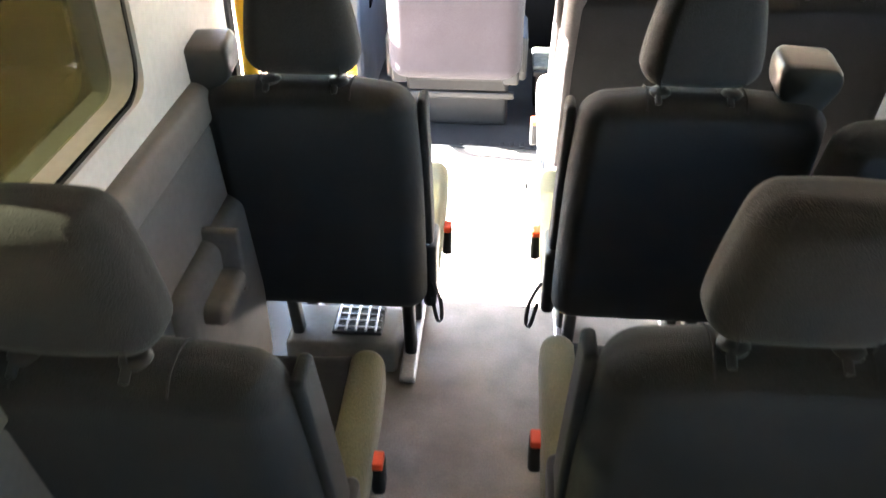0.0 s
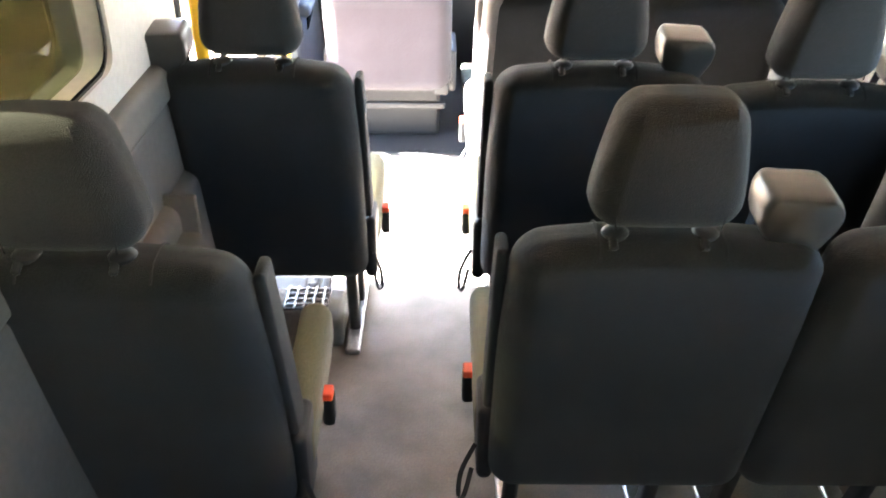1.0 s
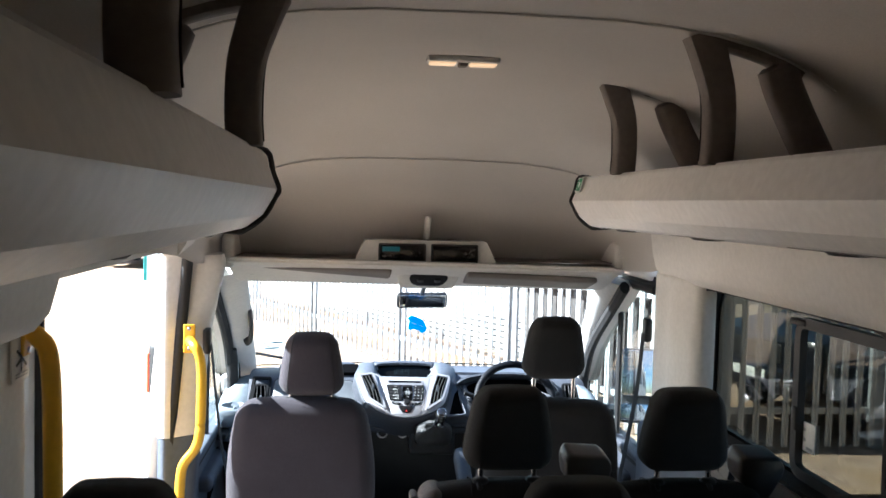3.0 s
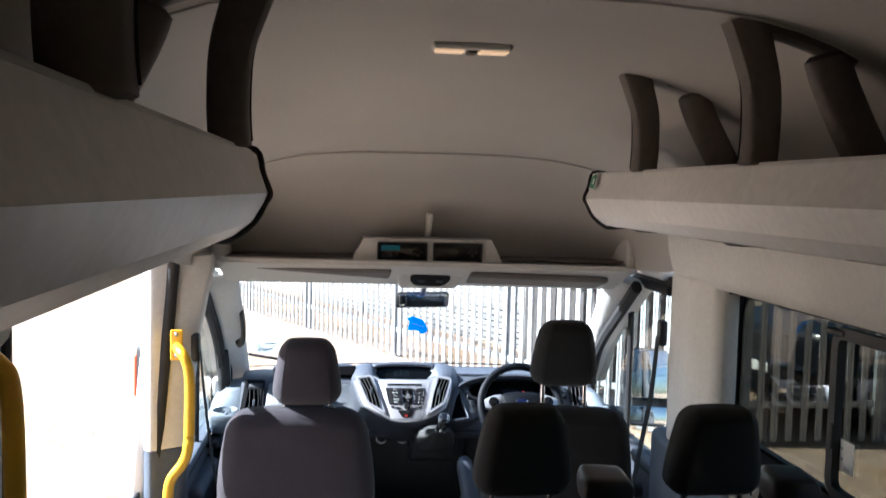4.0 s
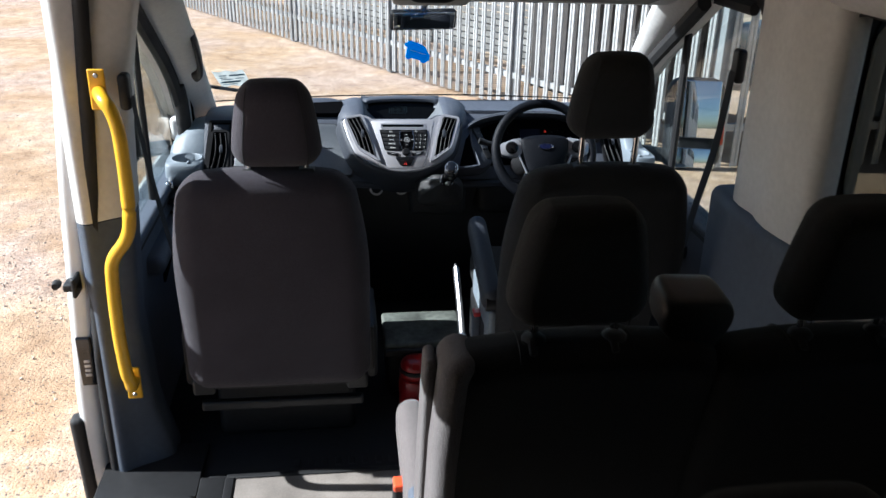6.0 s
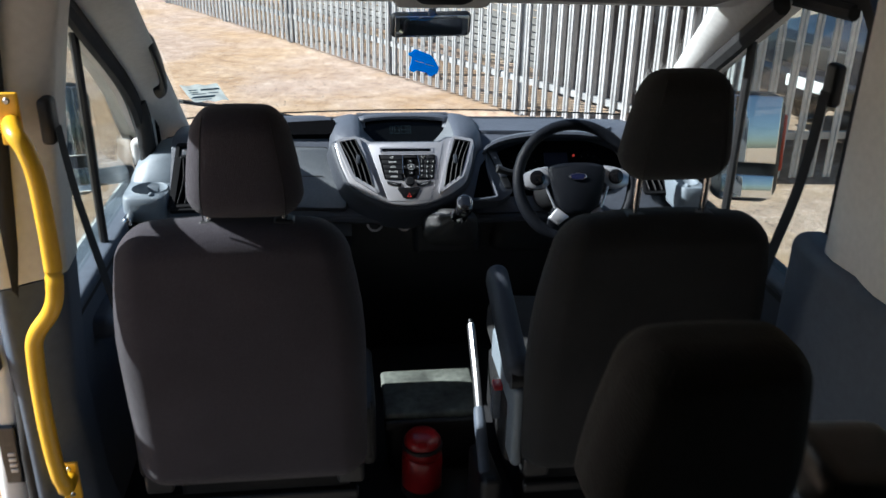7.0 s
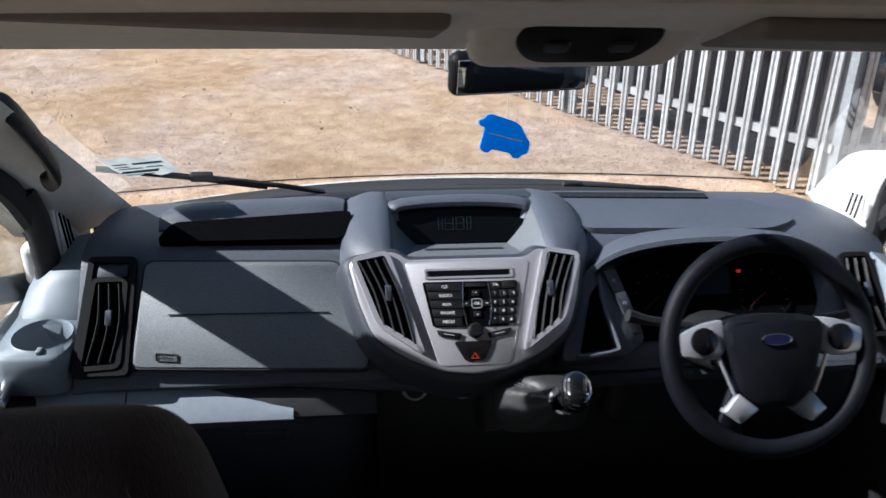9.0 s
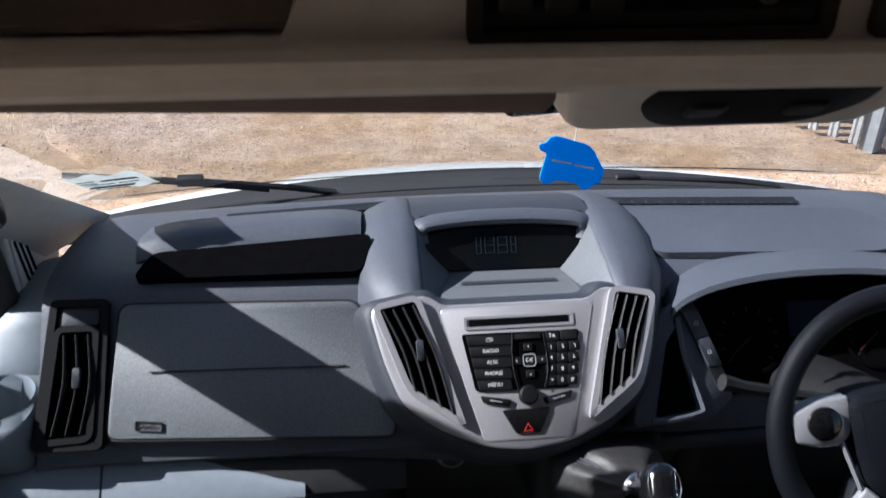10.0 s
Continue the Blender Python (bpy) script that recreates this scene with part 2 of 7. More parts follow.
def gravel_material(name, sand, pale, pebble):
    """Gravel yard: trodden fine sand between patches of loose, mixed pebbles."""
    m = bpy.data.materials.new(name)
    m.use_nodes = True
    n, l = m.node_tree.nodes, m.node_tree.links
    b = n["Principled BSDF"]
    b.inputs["Roughness"].default_value = 0.95
    b.inputs["Specular IOR Level"].default_value = 0.2
    co = n.new("ShaderNodeTexCoord")

    def noise_at(scale, detail, rough=0.6):
        t = n.new("ShaderNodeTexNoise")
        t.inputs["Scale"].default_value, t.inputs["Detail"].default_value, t.inputs["Roughness"].default_value = scale, detail, rough
        l.new(co.outputs["Object"], t.inputs["Vector"])
        return t.outputs["Fac"]

    def ramp(src, stops):
        r = n.new("ShaderNodeValToRGB")
        el = r.color_ramp.elements
        while len(el) < len(stops):
            el.new(0.5)
        for e, (p, c) in zip(el, stops):
            e.position, e.color = p, (*c, 1)
        l.new(src, r.inputs[0])
        return r.outputs[0]

    def mix(kind, fac, a, c):
        x = n.new("ShaderNodeMix")
        x.data_type, x.blend_type = "RGBA", kind
        if isinstance(fac, float):
            x.inputs["Factor"].default_value = fac
        else:
            l.new(fac, x.inputs["Factor"])
        l.new(a, x.inputs["A"])
        l.new(c, x.inputs["B"])
        return x.outputs["Result"]

    v1, v2 = n.new("ShaderNodeTexVoronoi"), n.new("ShaderNodeTexVoronoi")
    v1.inputs["Scale"].default_value, v2.inputs["Scale"].default_value = 48, 120
    for v in (v1, v2):
        l.new(co.outputs["Object"], v.inputs["Vector"])
    sep1, sep2 = n.new("ShaderNodeSeparateColor"), n.new("ShaderNodeSeparateColor")
    l.new(v1.outputs["Color"], sep1.inputs[0])
    l.new(v2.outputs["Color"], sep2.inputs[0])
    ground = ramp(noise_at(1.1, 8, 0.7), [(0.34, sand), (0.64, pale)])
    fine = ramp(noise_at(140, 5), [(0.3, (0.30, 0.28, 0.26)), (0.70, (0.70, 0.70, 0.70))])
    ground = mix("OVERLAY", 0.8, ground, fine)
    tread = ramp(noise_at(5.5, 8, 0.7), [(0.34, (0.33, 0.30, 0.28)), (0.64, (0.64, 0.63, 0.62))])
    stones = [(0.0, tuple(0.45 * c for c in pebble)), (0.25, pebble), (0.55, tuple(1.25 * c for c in pebble)), (0.8, (pebble[0] * 0.95, pebble[1] * 0.78, pebble[2] * 0.66)), (1.0, tuple(min(0.9, 1.6 * c) for c in pebble))]
    loose = mix("MIX", 0.5, ramp(sep1.outputs[0], stones), ramp(sep2.outputs[0], stones))
    mask = ramp(noise_at(0.55, 8, 0.62), [(0.44, (0.12, 0.12, 0.12)), (0.58, (0.85, 0.85, 0.85))])
    colour = mix("MIX", mask, ground, loose)
    speck = ramp(sep2.outputs[1], [(0.0, (1, 1, 1)), (0.06, (1, 1, 1)), (0.065, (0, 0, 0)), (1.0, (0, 0, 0))])
    dark = n.new("ShaderNodeRGB")
    dark.outputs[0].default_value = (*[0.35 * c for c in pebble], 1)
    colour = mix("MIX", speck, colour, dark.outputs[0])
    colour = mix("OVERLAY", 0.75, colour, tread)
    l.new(colour, b.inputs["Base Color"])
    add = n.new("ShaderNodeMath")
    add.operation = "ADD"
    l.new(v1.outputs["Distance"], add.inputs[0])
    l.new(v2.outputs["Distance"], add.inputs[1])
    bp = n.new("ShaderNodeBump")
    bp.inputs["Strength"].default_value, bp.inputs["Distance"].default_value = 0.45, 0.010
    bp.invert = True
    l.new(add.outputs[0], bp.inputs["Height"])
    l.new(bp.outputs[0], b.inputs["Normal"])
    return m


GRAVEL = gravel_material("sandy_gravel", (0.40, 0.265, 0.155), (0.56, 0.42, 0.285), (0.44, 0.35, 0.295))
STONE = material("pebble_stone", (0.46, 0.38, 0.31), 0.9, grain=0.25, scale=60, isle=0.5)
EARTH = gravel_material("spoil_earth", (0.28, 0.22, 0.15), (0.46, 0.37, 0.26), (0.40, 0.35, 0.30))

# ---- mesh helpers ----


class Geo:
    """Vertices and faces, gathered piece by piece."""

    def __init__(self):
        self.v, self.f = [], []

    def add(self, vs, fs, m=None):
        k = len(self.v)
        self.v += [tuple(m @ Vector(p)) if m else tuple(p) for p in vs]
        self.f += [tuple(i + k for i in q) for q in fs]
        return self


def part(name, geo, mat, parent=None, label="", sharp=38):
    """One mesh object from a Geo, under its thing."""
    me = bpy.data.meshes.new(name)
    me.from_pydata(geo.v, [], geo.f)
    me.validate()
    bm = bmesh.new()
    bm.from_mesh(me)
    bmesh.ops.recalc_face_normals(bm, faces=bm.faces)
    bm.to_mesh(me)
    bm.free()
    me.polygons.foreach_set("use_smooth", [True] * len(me.polygons))
    me.set_sharp_from_angle(angle=radians(sharp))
    me.materials.append(mat)
    ob = new(name, me)
    if parent:
        ob.parent = parent
    if label:
        tagged(ob, label)
    return ob


def thing(name, label, category, group="", at=None):
    """An Empty at the base of a thing, which parents its parts."""
    ob = new(name)
    ob.empty_display_size = 0.05
    if at is not None:
        ob.matrix_basis = at
    return tagged(ob, label, category, group)


def solid(name, geo, mat, label, category, group="", kind="", sharp=38):
    return tagged(part(name, geo, mat, sharp=sharp), label, category, group, kind)


def rounded(sx, sy, sz, r, mid=3, cor=3, fn=None, m=None, at=(0, 0, 0)):
    """A box with rounded edges, centred on at; fn bends it in its own axes first."""
    h = (sx / 2, sy / 2, sz / 2)
    r = min(r, *h)

    def marks(a):
        c = [a - r + r * math.tan(math.pi / 4 * i / cor) for i in range(1, cor + 1)]
        inner = [(-1 + 2 * i / mid) * (a - r) for i in range(mid + 1)]
        out = [-q for q in reversed(c)] + inner + c
        res = [out[0]]
        for q in out[1:]:
            if q - res[-1] > 1e-6:
                res.append(q)
        return res
    g, ids = Geo(), {}

    def vert(p):
        key = tuple(round(q, 6) for q in p)
        if key not in ids:
            core = [max(-(h[i] - r), min(h[i] - r, p[i])) for i in range(3)]
            d = Vector([p[i] - core[i] for i in range(3)])
            q = Vector(core) + (d.normalized() * r if d.length > 1e-9 else d)
            if fn:
                q = Vector(fn(*q))
            q = q + Vector(at)
            ids[key] = len(g.v)
            g.v.append(tuple(m @ q) if m else tuple(q))
        return ids[key]
    for ax in range(3):
        u, w = [i for i in range(3) if i != ax]
        mu, mw = marks(h[u]), marks(h[w])
        for s in (-1, 1):
            for i in range(len(mu) - 1):
                for j in range(len(mw) - 1):
                    quad = []
                    for a, b in ((i, j), (i + 1, j), (i + 1, j + 1), (i, j + 1)):
                        p = [0, 0, 0]
                        p[ax], p[u], p[w] = s * h[ax], mu[a], mw[b]
                        quad.append(vert(p))
                    g.f.append(tuple(quad))
    return g


def box(x0, x1, y0, y1, z0, z1, r=0.004, m=None):
    """A box from corner to corner with softened edges."""
    return rounded(x1 - x0, y1 - y0, z1 - z0, r, 1, 2, m=m and m @ Matrix.Translation(((x0 + x1) / 2, (y0 + y1) / 2, (z0 + z1) / 2)),
                   at=(0, 0, 0) if m else ((x0 + x1) / 2, (y0 + y1) / 2, (z0 + z1) / 2))


def joined(*geos):
    g = Geo()
    for q in geos:
        g.add(q.v, q.f)
    return g


def smooth_path(pts, n=6, closed=False):
    """A Catmull-Rom curve through the points."""
    p = [Vector(q) for q in pts]
    out, k = [], len(p)
    for i in range(k if closed else k - 1):
        a, b, c, d = (p[(i + j) % k] if closed else p[max(0, min(k - 1, i + j))] for j in (-1, 0, 1, 2))
        for s in range(n):
            t = s / n
            out.append(0.5 * ((2 * b) + (c - a) * t + (2 * a - 5 * b + 4 * c - d) * t * t + (3 * b - a - 3 * c + d) * t ** 3))
    if not closed:
        out.append(p[-1])
    return out


def tube(pts, a, b=None, seg=10, closed=False, up=(0, 0, 1), power=2.0, m=None):
    """A bar swept along points: half-widths a (sideways) and b (along up), round or squarish."""
    p = [Vector(q) for q in pts]
    k, g = len(p), Geo()
    wide = a if isinstance(a, (list, tuple)) else [a] * k
    high = wide if b is None else (b if isinstance(b, (list, tuple)) else [b] * k)
    side_last = None
    for i in range(k):
        t = ((p[(i + 1) % k] - p[i - 1]) if closed else (p[min(k - 1, i + 1)] - p[max(0, i - 1)])).normalized()
        side = t.cross(Vector(up))
        if side.length < 0.05:
            side = side_last or t.orthogonal()
        side = side.normalized()
        if side_last is not None and side.dot(side_last) < 0:
            side = -side
        side_last = side
        n = side.cross(t).normalized()
        for j in range(seg):
            w = 2 * math.pi * (j + 0.5) / seg
            c, s = math.cos(w), math.sin(w)
            e = 2 / power
            q = p[i] + side * wide[i] * math.copysign(abs(c) ** e, c) + n * high[i] * math.copysign(abs(s) ** e, s)
            g.v.append(tuple(m @ q) if m else tuple(q))
    for i in range(k if closed else k - 1):
        for j in range(seg):
            o, q = i * seg, ((i + 1) % k) * seg
            g.f.append((o + j, o + (j + 1) % seg, q + (j + 1) % seg, q + j))
    if not closed:
        g.f += [tuple(range(seg - 1, -1, -1)), tuple(range((k - 1) * seg, k * seg))]
    return g


def prism(poly, axis, a0, a1, m=None):
    """A polygon, pulled along an axis: 'x' takes (y, z), 'y' (x, z), 'z' (x, y)."""
    def put(q, a):
        return {"x": (a, q[0], q[1]), "y": (q[0], a, q[1]), "z": (q[0], q[1], a)}[axis]
    k, g = len(poly), Geo()
    vs = [put(q, a0) for q in poly] + [put(q, a1) for q in poly]
    fs = [(i, (i + 1) % k, k + (i + 1) % k, k + i) for i in range(k)] + [tuple(range(k - 1, -1, -1)), tuple(range(k, 2 * k))]
    return g.add(vs, fs, m)


def soften(poly, r, n=4):
    """A polygon with rounded corners."""
    out, k = [], len(poly)
    for i in range(k):
        a, b, c = (Vector(poly[(i + j) % k][:2]) for j in (-1, 0, 1))
        d1, d2 = a - b, c - b
        q = min(r, d1.length * 0.45, d2.length * 0.45)
        s, e = b + d1.normalized() * q, b + d2.normalized() * q
        for j in range(n + 1):
            t = j / n
            out.append(tuple((1 - t) ** 2 * s + 2 * t * (1 - t) * b + t * t * e))
    return out


def plate(poly, n0, n1, m, bev=0.0):
    """A flat piece in the frame m, from height n0 to n1; its top edge may be stepped in."""
    if not bev:
        return prism(poly, "z", n0, n1, m)
    c = sum((Vector(q) for q in poly), Vector((0, 0))) / len(poly)
    k, g = len(poly), Geo()
    inner = []
    for q in poly:
        d = Vector(q) - c
        inner.append(tuple(c + d * max(0.1, 1 - bev / max(d.length, 1e-6))))
    vs = [(*q, n0) for q in poly] + [(*q, n1 - bev * 0.7) for q in poly] + [(*q, n1) for q in inner]
    fs = []
    for s in (0, k):
        fs += [(s + i, s + (i + 1) % k, s + k + (i + 1) % k, s + k + i) for i in range(k)]
    fs += [tuple(range(k - 1, -1, -1)), tuple(range(2 * k, 3 * k))]
    return g.add(vs, fs, m)


def loft(loops, closed=True, caps=True):
    """Skin over loops of equal length."""
    g, k = Geo(), len(loops[0])
    for lp in loops:
        g.v += [tuple(q) for q in lp]
    for i in range(len(loops) - 1):
        for j in range(k if closed else k - 1):
            g.f.append((i * k + j, i * k + (j + 1) % k, (i + 1) * k + (j + 1) % k, (i + 1) * k + j))
    if caps and closed:
        g.f += [tuple(range(k - 1, -1, -1)), tuple(range((len(loops) - 1) * k, len(loops) * k))]
    return g


def lathe(profile, seg=24, m=None):
    """A body of turning about z, from (radius, z) rows."""
    g = Geo()
    vs, fs, k = [], [], len(profile)
    for r, z in profile:
        vs += [(max(r, 1e-4) * math.cos(2 * math.pi * j / seg), max(r, 1e-4) * math.sin(2 * math.pi * j / seg), z) for j in range(seg)]
    for i in range(k - 1):
        fs += [(i * seg + j, i * seg + (j + 1) % seg, (i + 1) * seg + (j + 1) % seg, (i + 1) * seg + j) for j in range(seg)]
    fs += [tuple(range(seg - 1, -1, -1)), tuple(range((k - 1) * seg, k * seg))]
    return g.add(vs, fs, m)


def holed(axis, a0, a1, u0, u1, v0, v1, holes):
    """A wall across an axis with rectangular openings: u runs along y (or x), v up."""
    us = sorted({u0, u1, *[q for h in holes for q in h[:2]]})
    vs = sorted({v0, v1, *[q for h in holes for q in h[2:]]})
    us, vs = [q for q in us if u0 <= q <= u1], [q for q in vs if v0 <= q <= v1]

    def full(i, j):
        if not (0 <= i < len(us) - 1 and 0 <= j < len(vs) - 1):
            return False
        cu, cv = (us[i] + us[i + 1]) / 2, (vs[j] + vs[j + 1]) / 2
        return not any(h[0] < cu < h[1] and h[2] < cv < h[3] for h in holes)

    def p(a, u, v):
        return (a, u, v) if axis == "x" else (u, a, v)
    g, ids = Geo(), {}

    def vid(a, u, v):
        q = p(a, u, v)
        if q not in ids:
            ids[q] = len(g.v)
            g.v.append(q)
        return ids[q]
    for i in range(len(us) - 1):
        for j in range(len(vs) - 1):
            if not full(i, j):
                continue
            c = [(us[i], vs[j]), (us[i + 1], vs[j]), (us[i + 1], vs[j + 1]), (us[i], vs[j + 1])]
            for a in (a0, a1):
                g.f.append(tuple(vid(a, *q) for q in c))
            for (di, dj), (s, e) in (((0, -1), (0, 1)), ((1, 0), (1, 2)), ((0, 1), (2, 3)), ((-1, 0), (3, 0))):
                if not full(i + di, j + dj):
                    g.f.append((vid(a0, *c[s]), vid(a0, *c[e]), vid(a1, *c[e]), vid(a1, *c[s])))
    return g


def widened(poly, d):
    """A polygon moved outwards along its own normals by d."""
    k, area = len(poly), 0.0
    for i in range(k):
        (xa, ya), (xb, yb) = poly[i - 1][:2], poly[i][:2]
        area += xa * yb - xb * ya
    turn, out = (1 if area > 0 else -1), []
    for i in range(k):
        a, b, c = (Vector(poly[(i + j) % k][:2]) for j in (-1, 0, 1))
        t1, t2 = (b - a).normalized(), (c - b).normalized()
        n1, n2 = Vector((t1.y, -t1.x)) * turn, Vector((t2.y, -t2.x)) * turn
        n = (n1 + n2).normalized()
        out.append(tuple(b + n * d / max(0.5, n.dot(n1))))
    return out


def ring(poly, n0, n1, width, m):
    """A flat frame along a polygon in the frame m, reaching inwards by width."""
    c = sum((Vector(q) for q in poly), Vector((0, 0))) / len(poly)
    k = len(poly)
    inner = []
    for i in range(k):
        a, b, d = Vector(poly[i - 1]), Vector(poly[i]), Vector(poly[(i + 1) % k])
        t = (d - a).normalized()
        n = Vector((-t.y, t.x))
        if n.dot(c - b) < 0:
            n = -n
        inner.append(tuple(b + n * width))
    vs = [(*q, n0) for q in poly] + [(*q, n1) for q in poly] + [(*q, n1) for q in inner] + [(*q, n0) for q in inner]
    fs = []
    for s in range(4):
        o, e = s * k, ((s + 1) % 4) * k
        fs += [(o + i, o + (i + 1) % k, e + (i + 1) % k, e + i) for i in range(k)]
    return Geo().add(vs, fs, m)


def lettering(text, size, m, mat, parent, label=""):
    """Raised print in the built-in font, as a mesh, centred in the frame m."""
    cu = bpy.data.curves.new("lettering", "FONT")
    cu.body, cu.size, cu.align_x, cu.align_y, cu.extrude, cu.resolution_u = text, size, "CENTER", "CENTER", 0.0002, 2
    tmp = new("lettering", cu)
    bpy.context.view_layer.update()
    me = bpy.data.meshes.new_from_object(tmp.evaluated_get(bpy.context.evaluated_depsgraph_get()))
    bpy.data.objects.remove(tmp)
    bpy.data.curves.remove(cu)
    me.materials.clear()
    me.materials.append(mat)
    me.transform(m)
    me.name = "lettering"
    ob = new("lettering", me)
    ob.parent = parent
    if label:
        tagged(ob, label)
    return ob


def frame_of(o, x, up):
    """A frame at o whose x and y run along the two directions; z points out."""
    x = Vector(x).normalized()
    z = x.cross(Vector(up)).normalized()
    y = z.cross(x)
    return Matrix.Translation(o) @ Matrix((x, y, z)).transposed().to_4x4()


# ---- the van's shell ----
GROUND_Z = -0.6
XW = 0.93            # inner face of the side walls
WIN_L = (0.10, 1.63, 1.12, 1.56)
WIN_L2 = (-1.15, -0.02, 1.05, 1.56)
WIN_R3 = (-1.15, 0.43, 1.05, 1.54)
WIN_R = (2.18, 3.225, 1.03, 1.515)
WIN_R2 = (0.55, 1.86, 1.05, 1.54)
DOOR_L = (2.10, 3.70, -0.32, 1.60)

solid("floor", joined(box(-0.66, 0.97, -1.3, 3.60, -0.05, 0.0, 0.003), box(-0.97, -0.655, -1.3, 2.10, -0.05, 0.0, 0.003)), FLOOR,
      "scuffed grey vinyl floor of the passenger compartment", "floor", kind="structure")
solid("cab_floor", box(-0.92, 0.92, 3.602, 5.2, -0.10, -0.018, 0.003), MAT_BLACK, "black ribbed rubber mat on the cab floor", "floor", kind="structure")
for k in range(13):
    part("rib", box(-0.45 + k * 0.045, -0.43 + k * 0.045, 3.66, 3.70, -0.02, -0.0145, 0.002), MAT_BLACK, bpy.data.objects["cab_floor"])
solid("floor_edge_trim", joined(box(-0.665, -0.635, 2.10, 3.60, -0.03, 0.006, 0.004), box(-0.66, 0.45, 3.592, 3.612, -0.02, 0.007, 0.004)), BLACK,
      "black edging strip along the floor", "trim", kind="structure")

wall_right = solid("wall_right", holed("x", XW, XW + 0.10, -1.3, 3.50, -0.05, 1.66, [WIN_R, WIN_R2, WIN_R3]), PALE_TRIM,
                   "pale grey moulded side wall of the van", "wall", kind="structure")
wall_left = solid("wall_left", holed("x", -XW - 0.10, -XW, -1.3, 3.70, -0.32, 1.66, [WIN_L, WIN_L2, DOOR_L]), PALE_TRIM,
                  "pale grey moulded side wall of the van", "wall", kind="structure")
solid("wall_rear", holed("y", -1.4, -1.3, -XW - 0.1, XW + 0.1, -0.05, 2.2, [(-0.82, -0.07, 0.85, 1.75), (0.07, 0.82, 0.85, 1.75)]), PALE_TRIM,
      "pale grey rear doors of the van", "wall", kind="structure")


def roof_loops():
    rows = [(-1.3, 2.195, 0.93, 1.62), (1.0, 2.195, 0.93, 1.62), (2.3, 2.192, 0.93, 1.62), (2.7, 2.187, 0.93, 1.62), (3.1, 2.128, 0.92, 1.61), (3.4, 2.03, 0.90, 1.58),
            (3.59, 1.962, 0.87, 1.54), (3.60, 1.955, 0.87, 1.54), (3.75, 1.905, 0.86, 1.53), (3.9, 1.83, 0.85, 1.52), (4.02, 1.74, 0.84, 1.51), (4.10, 1.64, 0.83, 1.505), (4.15, 1.545, 0.82, 1.50)]
    loops, n = [], 28
    for y, h, xb, zb in rows:
        lp = []
        for i in range(n + 1):
            a = math.pi * i / n
            c, s = math.cos(a), math.sin(a)
            lp.append((math.copysign(abs(c) ** (2 / 3.4), c) * xb, y, zb + (h - zb) * abs(s) ** (2 / 2.6)))
        loops.append(lp)
    return loops


inner_roof = roof_loops()
g = loft(inner_roof, closed=False, caps=False)
k = len(g.v)
g.v += [(x * 1.05, y, z + 0.05) for x, y, z in g.v[:k]]
g.f += [tuple(reversed([i + k for i in q])) for q in g.f[:]]
solid("ceiling", g, HEADLINER, "beige felt headliner of a high roof", "ceiling", kind="structure", sharp=60)
solid("roof_skin", joined(loft([[(x * 1.10, y, z + 0.07) for x, y, z in lp] for lp in inner_roof[:-1]], closed=False, caps=False),
                          prism([(4.10, 1.66), (4.19, 1.50), (4.21, 1.51), (4.12, 1.72)], "x", -0.93, 0.93)), WHITE_PAINT, "white painted outer roof of the van", "roof", kind="structure")
# crease across the headliner
solid("headliner_seam", tube([(x * 0.994, y - 0.004, z - 0.004) for x, y, z in inner_roof[7][5:24]], 0.0025, seg=6), HEADLINER, "stitched seam across the headliner", "trim", kind="structure")
solid("headliner_joint", tube([(x * 0.994, 2.16, z - 0.004) for x, y, z in inner_roof[2][7:22]], 0.003, seg=6), HEADLINER, "stitched joint across the headliner between the rack posts", "trim", kind="structure")

for x in (-0.445, 0.445):
    rw = tagged(new("window_6" if x < 0 else "window_7"), "dark tinted rear door window", "window", kind="structure")
    rp = part("pane", box(x - 0.385, x + 0.385, -1.36, -1.355, 0.84, 1.76, 0.001), REAR_TINT, rw)

# upper trim below the racks
for side in (-1, 1):
    y1 = 3.52 if side > 0 else 3.56
    poly = [(0.945, 1.515), (0.89, 1.525), (0.862, 1.56), (0.846, 1.62), (0.835, 1.70), (0.86, 1.76), (0.95, 1.78)]
    if side > 0:
        solid("upper_trim", prism([(side * x, z) for x, z in poly], "y", -1.29, y1), TRIM, "beige moulded trim above the side windows", "trim", kind="structure", sharp=50)
    else:
        solid("upper_trim", joined(prism([(side * x, z) for x, z in poly], "y", -1.29, 2.04),
                                   prism([(-0.95, 1.660), (-0.90, 1.664), (-0.872, 1.69), (-0.85, 1.725), (-0.87, 1.76), (-0.95, 1.78)], "y", 2.04, 3.40),
                                   prism([(-0.95, 1.575), (-0.90, 1.58), (-0.872, 1.62), (-0.85, 1.70), (-0.87, 1.76), (-0.95, 1.78)], "y", 3.40, y1)),
              TRIM, "beige moulded trim above the side door", "trim", kind="structure", sharp=50)

